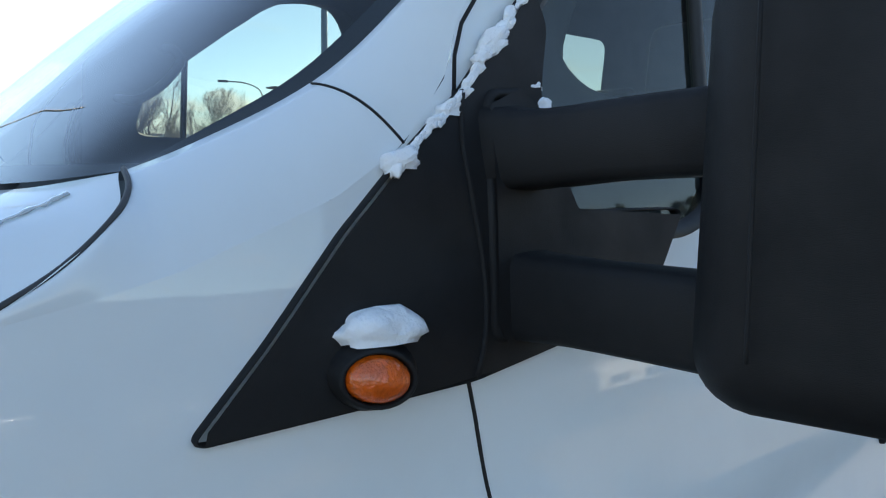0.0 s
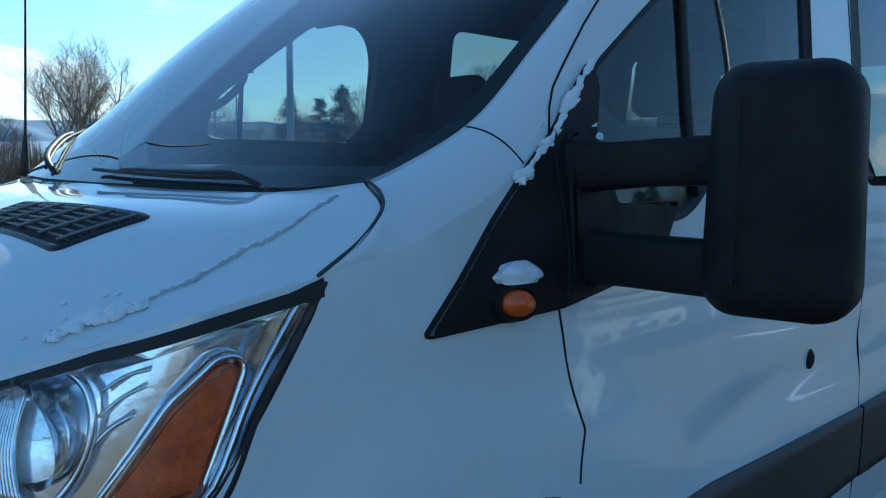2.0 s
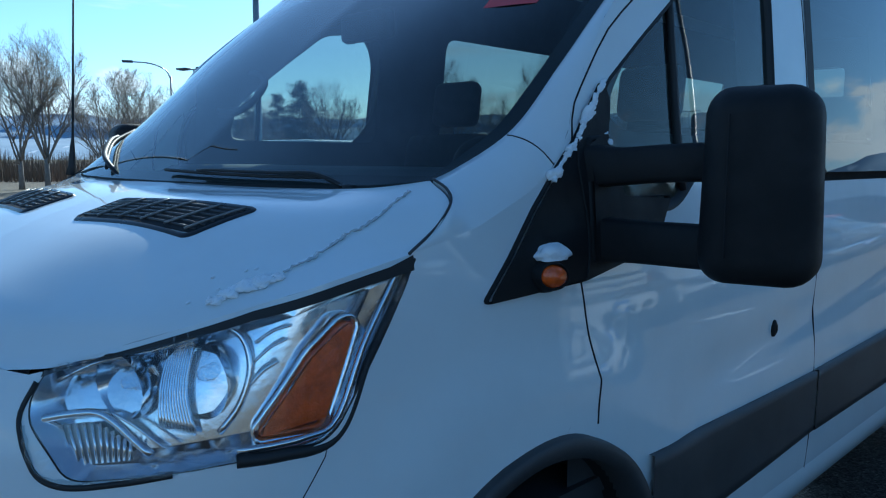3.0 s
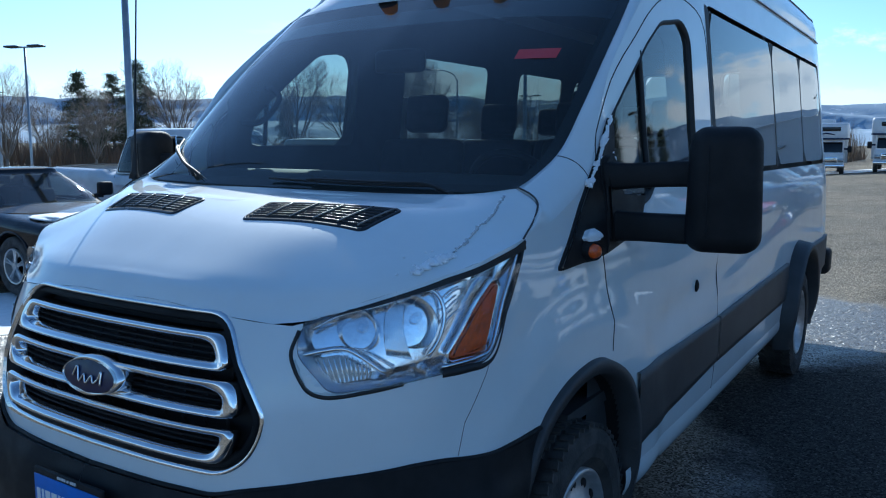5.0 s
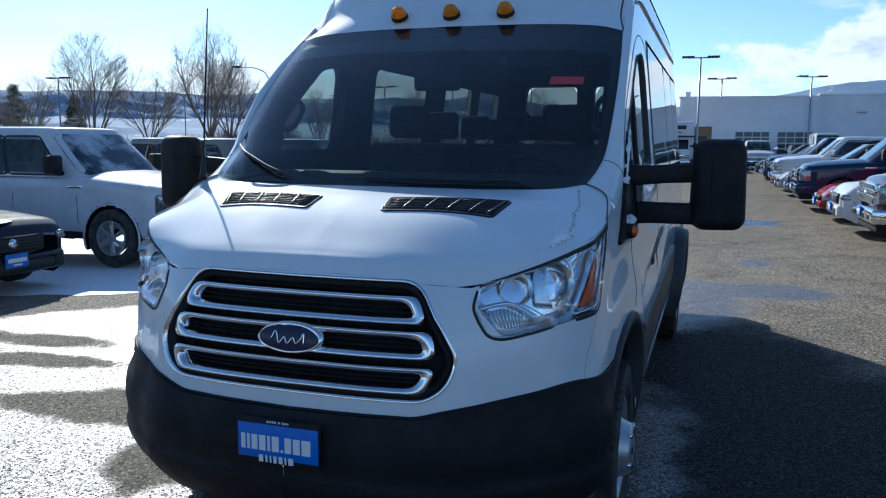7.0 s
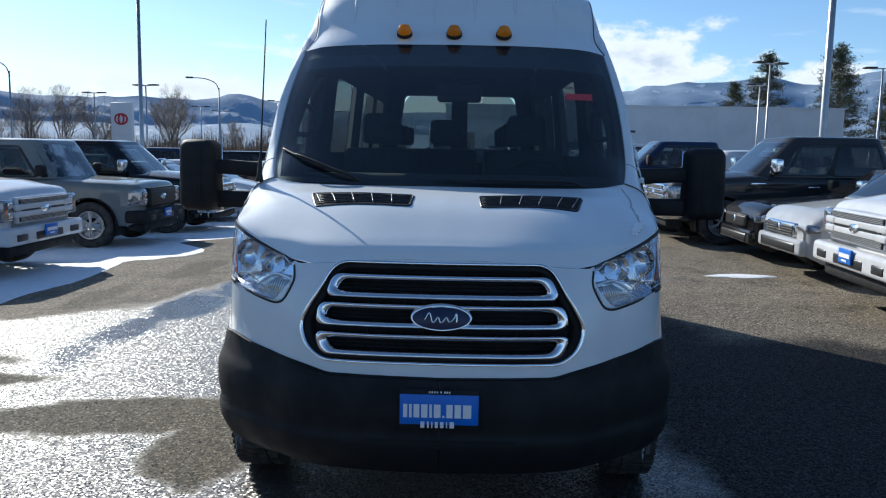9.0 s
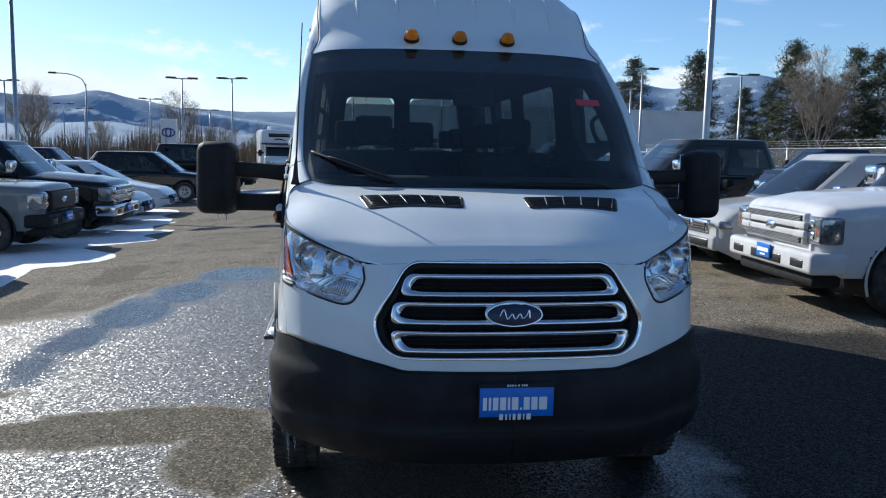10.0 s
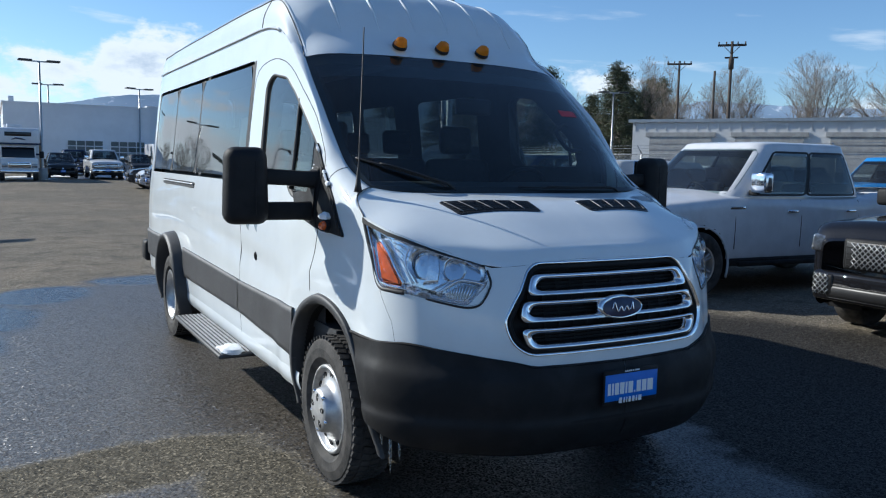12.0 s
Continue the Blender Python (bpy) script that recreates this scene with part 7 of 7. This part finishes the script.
            for za in (mid_z - 0.08, mid_z + 0.012):
                part("grille_bar", box(-0.64 * w, 0.64 * w, -0.078, -0.04, za, za + 0.068, 0.015, 3), color if front == "body" else CHROME, gr)
            part("grille_slit", box(-0.55 * w, 0.55 * w, -0.066, -0.05, mid_z - 0.012, mid_z + 0.012), GRILLE_DARK, gr, smooth=False)
        part("badge", moved(lathe([(-0.085, 0), (-0.082, 0.09), (-0.06, 0.1)], 24, "y"), Matrix.Translation((0, 0, (zt + zl) / 2 + 0.03)) @ Matrix.Diagonal((1.25, 1, 0.55, 1))), CHROME, gr)
        for k in (1, -1):
            h_ = part("headlight", box(min(k * 0.68 * w, k * 0.95 * w), max(k * 0.68 * w, k * 0.95 * w), -0.03, 0.24, zl + 0.1, zt - 0.02, 0.03, 3), HEADLAMP, car, "square headlight with amber marker")
            for z in (zl + 0.15, zt - 0.13):
                part("lamp_block", box(min(k * 0.72 * w, k * 0.83 * w), max(k * 0.72 * w, k * 0.83 * w), -0.042, -0.025, z, z + 0.075, 0.008), LAMP_SILVER, h_)
            part("amber_marker", box(min(k * 0.865 * w, k * 0.885 * w), max(k * 0.865 * w, k * 0.885 * w), -0.034, -0.02, zl + 0.2, zt - 0.14, 0.004), AMBER, h_)
            if front != "plain":
                for z in (mid_z - 0.085, mid_z + 0.008):
                    part("clamp_bar", box(min(k * 0.5 * w, k * 0.73 * w), max(k * 0.5 * w, k * 0.73 * w), -0.086, -0.03, z, z + 0.078, 0.02, 3), color if front == "body" else CHROME, gr)
        bm_ = part("front_bumper", box(-0.97 * w, 0.97 * w, -0.12, 0.3, 0.45, 0.68, 0.05, 3), color if front == "body" else CHROME if front == "chrome" else BLACK_PLASTIC, car)
        for k in (1, -1):
            part("fog_lamp", box(min(k * 0.55 * w, k * 0.82 * w), max(k * 0.55 * w, k * 0.82 * w), -0.128, -0.1, 0.5, 0.6, 0.02), GRILLE_DARK, bm_)
        part("bumper_opening", box(-0.36 * w, 0.36 * w, -0.128, -0.1, 0.49, 0.6, 0.02), GRILLE_DARK, bm_)
        part("air_dam", box(-0.85 * w, 0.85 * w, -0.02, 0.3, 0.3, 0.46, 0.04), BLACK_PLASTIC, car)
        px = -0.14
        pz = 0.6
    else:
        zt, zl = t0 - 0.1, low + 0.2
        gr = part("grille", box(-0.5 * w, 0.5 * w, -0.035, 0.06, zl + (zt - zl) * 0.42, zt, 0.03, 3), CHROME if front == "chrome" else BLACK_PLASTIC, car)
        part("grille_opening", box(-0.46 * w, 0.46 * w, -0.045, -0.03, zl + (zt - zl) * 0.46, zt - 0.03, 0.01), GRILLE_DARK, gr)
        for j in range(4):
            z = zl + (zt - zl) * (0.5 + 0.11 * j)
            part("grille_slat", box(-0.45 * w, 0.45 * w, -0.052, -0.04, z, z + 0.008), CHROME if front == "chrome" else BLACK_PLASTIC, gr, smooth=False)
        if front == "mesh":
            for opening in ((-0.44 * w, 0.44 * w, zl + (zt - zl) * 0.47, zt - 0.04), (0.56 * w, 0.78 * w, low + 0.16, low + 0.36), (-0.78 * w, -0.56 * w, low + 0.16, low + 0.36)):
                xa, xb, za, zb_ = opening
                if xb - xa < 0.5:
                    part("air_intake", box(xa, xb, -0.074, 0.1, za, zb_, 0.02), GRILLE_DARK, car)
                for d in np.arange(xa - (zb_ - za), xb, 0.055):
                    for kk in (0, 1):
                        pts = [(d + (u if kk == 0 else (zb_ - za) - u), za + u) for u in np.linspace(0, zb_ - za, 5)]
                        pts = [(x, -0.056 if xb - xa > 0.5 else -0.078, z) for x, z in pts if xa <= x <= xb]
                        if len(pts) > 1:
                            part("grille_wire", tube(pts, 0.0045, 4), STEEL, gr)
        part("badge", moved(lathe([(-0.06, 0), (-0.058, 0.055), (-0.04, 0.06)], 20, "y"), Matrix.Translation((0, 0, zl + (zt - zl) * 0.75))), CHROME, gr)
        for k in (1, -1):
            part("headlight", moved(box(-0.17 * w, 0.17 * w, -0.06, 0.14, -0.055 if kind != "large_suv" else -0.11, 0.055, 0.03, 3), Matrix.Translation((k * 0.72 * w, 0.1, zt - 0.06)) @ Matrix.Rotation(k * -0.45, 4, "Z") @ Matrix.Rotation(k * -0.12, 4, "Y")), HEADLAMP, car)
        bm_ = part("front_bumper", box(-0.8 * w, 0.8 * w, -0.06, 0.2, low + 0.1, zl + (zt - zl) * 0.36, 0.05, 3), color, car)
        part("bumper_opening", box(-0.62 * w, 0.62 * w, -0.07, -0.04, low + 0.13, low + 0.26, 0.03), GRILLE_DARK, bm_)
        pz = zl + (zt - zl) * 0.2
    if plate_:
        p = part("number_plate", PLATE_MESH, None, car, "blue dealer card as front plate")
        p.location = (0, -0.14 if kind in ("pickup", "box_suv") else -0.09, pz)
        q = part("print_bar", BAR_MESH, None, p)
    return car


GLASS_DARK = material("dark_car_glass", (0.008, 0.011, 0.014), 0.02, vary=0.3, scale=2, spec=0.4)
P_WHITE, P_BLACK, P_GREY, P_SILVER = paint("white_paint", (0.62, 0.63, 0.65)), paint("black_paint", (0.008, 0.008, 0.01)), paint("grey_green_paint", (0.17, 0.19, 0.19)), paint("silver_paint", (0.42, 0.43, 0.44))
P_RED, P_BLUE, P_DARK, P_BEIGE = paint("red_paint", (0.28, 0.01, 0.02)), paint("dark_blue_paint", (0.01, 0.025, 0.07)), paint("charcoal_paint", (0.03, 0.031, 0.034)), paint("beige_paint", (0.4, 0.34, 0.26))
LEFT = lambda x, y, a=0: stand(x, y, 90 + a)
RIGHT = lambda x, y, a=0: stand(x, y, -90 + a)
vehicle("coupe", "coupe", "black coupe with snow on its bonnet", "car", P_BLACK, LEFT(-6.28, 4.74))
vehicle("pickup", "pickup_truck", "white pickup truck with frosted windscreen on snow", "pickup truck", P_WHITE, LEFT(-5.74, 7.82), "body", frosted=True)
vehicle("box_suv", "off_roader", "grey boxy off-roader with black bumper and snow on its roof", "off-road car", P_GREY, LEFT(-5.63, 11.85), "plain", frosted=True, lip=BLACK_PLASTIC)
vehicle("pickup", "pickup_truck", "black pickup truck with chrome grille and bumper", "pickup truck", P_BLACK, LEFT(-5.39, 14.96), "chrome")
vehicle("sedan", "sedan", "silver-white saloon car parked on thin snow", "car", P_SILVER, LEFT(-5.56, 17.87))
vehicle("sedan", "sedan", "white saloon car parked on thin snow", "car", P_WHITE, LEFT(-5.53, 20.78))
vehicle("suv", "suv", "black sports utility car at the end of a row", "car", P_BLACK, LEFT(-5.20, 26.57))
vehicle("pickup", "pickup_truck", "black pickup truck at the end of a row", "pickup truck", P_BLACK, LEFT(-4.44, 32.29), "body")
vehicle("pickup", "pickup_truck", "white pickup truck with chrome door mirrors", "pickup truck", P_WHITE, RIGHT(4.2, 5.4, -3), "body", chrome=True)
vehicle("suv", "suv", "silver compact sports utility car with wet bonnet", "car", P_SILVER, RIGHT(4.4, 7.95), "chrome", plate_=False)
vehicle("pickup", "pickup_truck", "black pickup truck with chrome bumper", "pickup truck", P_DARK, RIGHT(3.75, 12.4), "chrome")
vehicle("sedan", "sedan", "red saloon car between pickup trucks", "car", P_RED, RIGHT(3.56, 17.48))
blue = vehicle("pickup", "pickup_truck", "dark blue pickup truck in a row", "pickup truck", P_BLUE, RIGHT(3.38, 20.61), "body")
vehicle("large_suv", "suv", "black sports utility car with mesh grille", "car", P_BLACK, RIGHT(4.63, 1.64), "mesh", plate_=False)
vehicle("coupe", "coupe", "black coupe with chrome grille strips", "car", P_BLACK, RIGHT(4.5, 10.05), plate_=False)
vehicle("van", "van", "white high-roofed van parked by the building", "van", P_WHITE, stand(8.9, 60), plate_=False)
vehicle("pickup", "pickup_truck", "light blue pickup truck by the fence", "pickup truck", paint("light_blue_paint", (0.03, 0.2, 0.5)), RIGHT(15.2, 9.6), "body", plate_=False)
cream = vehicle("suv", "suv", "white sports utility car in a row", "car", P_WHITE, RIGHT(3.54, 14.67))
dark = vehicle("suv", "suv", "charcoal sports utility car in a row", "car", P_DARK, RIGHT(3.41, 23.73))
silver = vehicle("sedan", "sedan", "silver saloon car in a row", "car", P_SILVER, RIGHT(3.33, 26.64))
white_truck = vehicle("pickup", "pickup_truck", "white pickup truck parked far off", "pickup truck", P_WHITE, RIGHT(3.36, 29.77), "chrome")
for ob, m in ((blue, RIGHT(3.29, 33.31)), (cream, RIGHT(3.31, 36.43)), (dark, RIGHT(3.24, 39.56)), (white_truck, stand(4.0, 54)), (dark, stand(1.4, 55)), (blue, stand(2.7, 60.5)), (dark, stand(7.2, 60)), (silver, stand(10.5, 62)),
              (dark, LEFT(-12.61, 12.80)), (blue, LEFT(-11.98, 18.49)), (dark, LEFT(-12.23, 21.61)), (silver, LEFT(-12.08, 24.61)), (cream, LEFT(-11.91, 27.56)), (dark, LEFT(-12.28, 30.37)), (white_truck, LEFT(-12.86, 33.51)), (blue, LEFT(-11.80, 36.60)), (silver, LEFT(-11.76, 39.72)), (dark, LEFT(-13.06, 15.52)),
              (dark, LEFT(-20.14, 23.42)), (silver, LEFT(-20.18, 27.44)), (cream, LEFT(-20.10, 31.60)), (blue, LEFT(-21.06, 35.79)), (dark, LEFT(-20.48, 39.93)), (silver, LEFT(-19.90, 44.07)), (dark, LEFT(-19.84, 48.23)), (white_truck, LEFT(-28.21, 42.19)), (dark, LEFT(-28.11, 47.39)), (silver, LEFT(-28.02, 52.59)), (blue, LEFT(-27.93, 57.79)),
              (silver, RIGHT(22.16, 14.90)), (dark, RIGHT(22.67, 18.49)), (cream, RIGHT(22.69, 22.08)), (blue, RIGHT(22.73, 26.17)), (silver, RIGHT(23.29, 30.29)), (dark, RIGHT(23.86, 34.41)), (silver, RIGHT(23.93, 38.52)), (dark, RIGHT(12.89, 12.61)), (silver, RIGHT(12.92, 15.68)), (dark, RIGHT(12.97, 19.27)), (blue, RIGHT(13.34, 22.88))):
    copy_thing(ob, m)


# ---- motorhomes
RV_WHITE = material("motorhome_white", (0.68, 0.69, 0.7), 0.4, vary=0.08, scale=1.5, coat=0.5)


def motorhome(x, y, turn):
    t = thing("motorhome", "white motorhome with blue stripes and an overcab bunk", "motorhome", "motorhomes", at=stand(x, y, turn))
    part("house", box(-1.2, 1.2, 1.9, 8.2, 0.7, 3.15, 0.08, 3), RV_WHITE, t)
    part("overcab", moved(box(-1.18, 1.18, 0.55, 2.0, 2.1, 3.1, 0.18, 4), Matrix.Identity(4)), RV_WHITE, t)
    part("cab", box(-0.98, 0.98, -0.1, 1.95, 0.55, 1.35, 0.12, 3), RV_WHITE, t)
    part("cab_top", box(-0.95, 0.95, 0.85, 1.95, 1.3, 2.12, 0.1, 3), RV_WHITE, t)
    part("windscreen", moved(box(-0.86, 0.86, -0.01, 0.01, 0, 0.8, 0.005), Matrix.Translation((0, 0.66, 1.35)) @ Matrix.Rotation(radians(-18), 4, "X")), GLASS_DARK, t)
    part("bunk_window", box(-0.7, 0.7, 0.53, 0.56, 2.62, 2.86, 0.01), GLASS_DARK, t)
    part("side_stripe", box(-1.215, 1.215, 1.88, 8.0, 1.5, 1.62, 0.01), P_BLUE, t)
    part("bunk_stripe", box(-1.19, 1.19, 0.5, 0.6, 2.12, 2.22, 0.02), P_BLUE, t)
    part("bunk_mark", tube([(-0.35, 0.54, 2.42), (-0.1, 0.53, 2.5), (0.15, 0.53, 2.46), (0.42, 0.54, 2.4)], [0.02, 0.05, 0.05, 0.015], 6), P_BLUE, t)
    part("grille", box(-0.6, 0.6, -0.14, -0.08, 0.75, 1.1, 0.02), CHROME, t)
    for z in (0.8, 0.9, 1.0):
        part("grille_slot", box(-0.55, 0.55, -0.15, -0.13, z, z + 0.05), GRILLE_DARK, t, smooth=False)
    part("front_bumper", box(-1.0, 1.0, -0.22, 0.1, 0.45, 0.65, 0.05), CHROME, t)
    for k in (-1, 1):
        part("headlight", box(k * 0.78 - 0.15, k * 0.78 + 0.15, -0.13, 0, 0.78, 1.0, 0.03), HEADLAMP, t)
        part("door_mirror", box(k * 1.25 - 0.12, k * 1.25 + 0.12, 0.7, 0.85, 1.35, 1.75, 0.04), BLACK_PLASTIC, t)
        for y_ in (0.75, 6.2):
            wh = part("wheel", SIMPLE_TYRE, None, t)
            wh.matrix_local = Matrix.Translation((k * 0.88, y_, 0.38))
    part("roof_vent", box(-0.45, 0.35, 3.2, 4.1, 3.15, 3.4, 0.06), RV_WHITE, t)
    part("roof_unit", box(-0.5, 0.5, 5.2, 6.2, 3.15, 3.45, 0.08), RV_WHITE, t)


motorhome(-1.2, 50.5, 2)
motorhome(-4.75, 51.5, 8)

# snow on the coupe's bonnet
tagged(part("snow_patch", lump(-6.75, 4.45, ground_z(-6.75, 4.45) + 0.905, 0.5, 0.42, 0.03, 61, 90, 4), SNOW), "thin snow on a black coupe's bonnet", "snow")
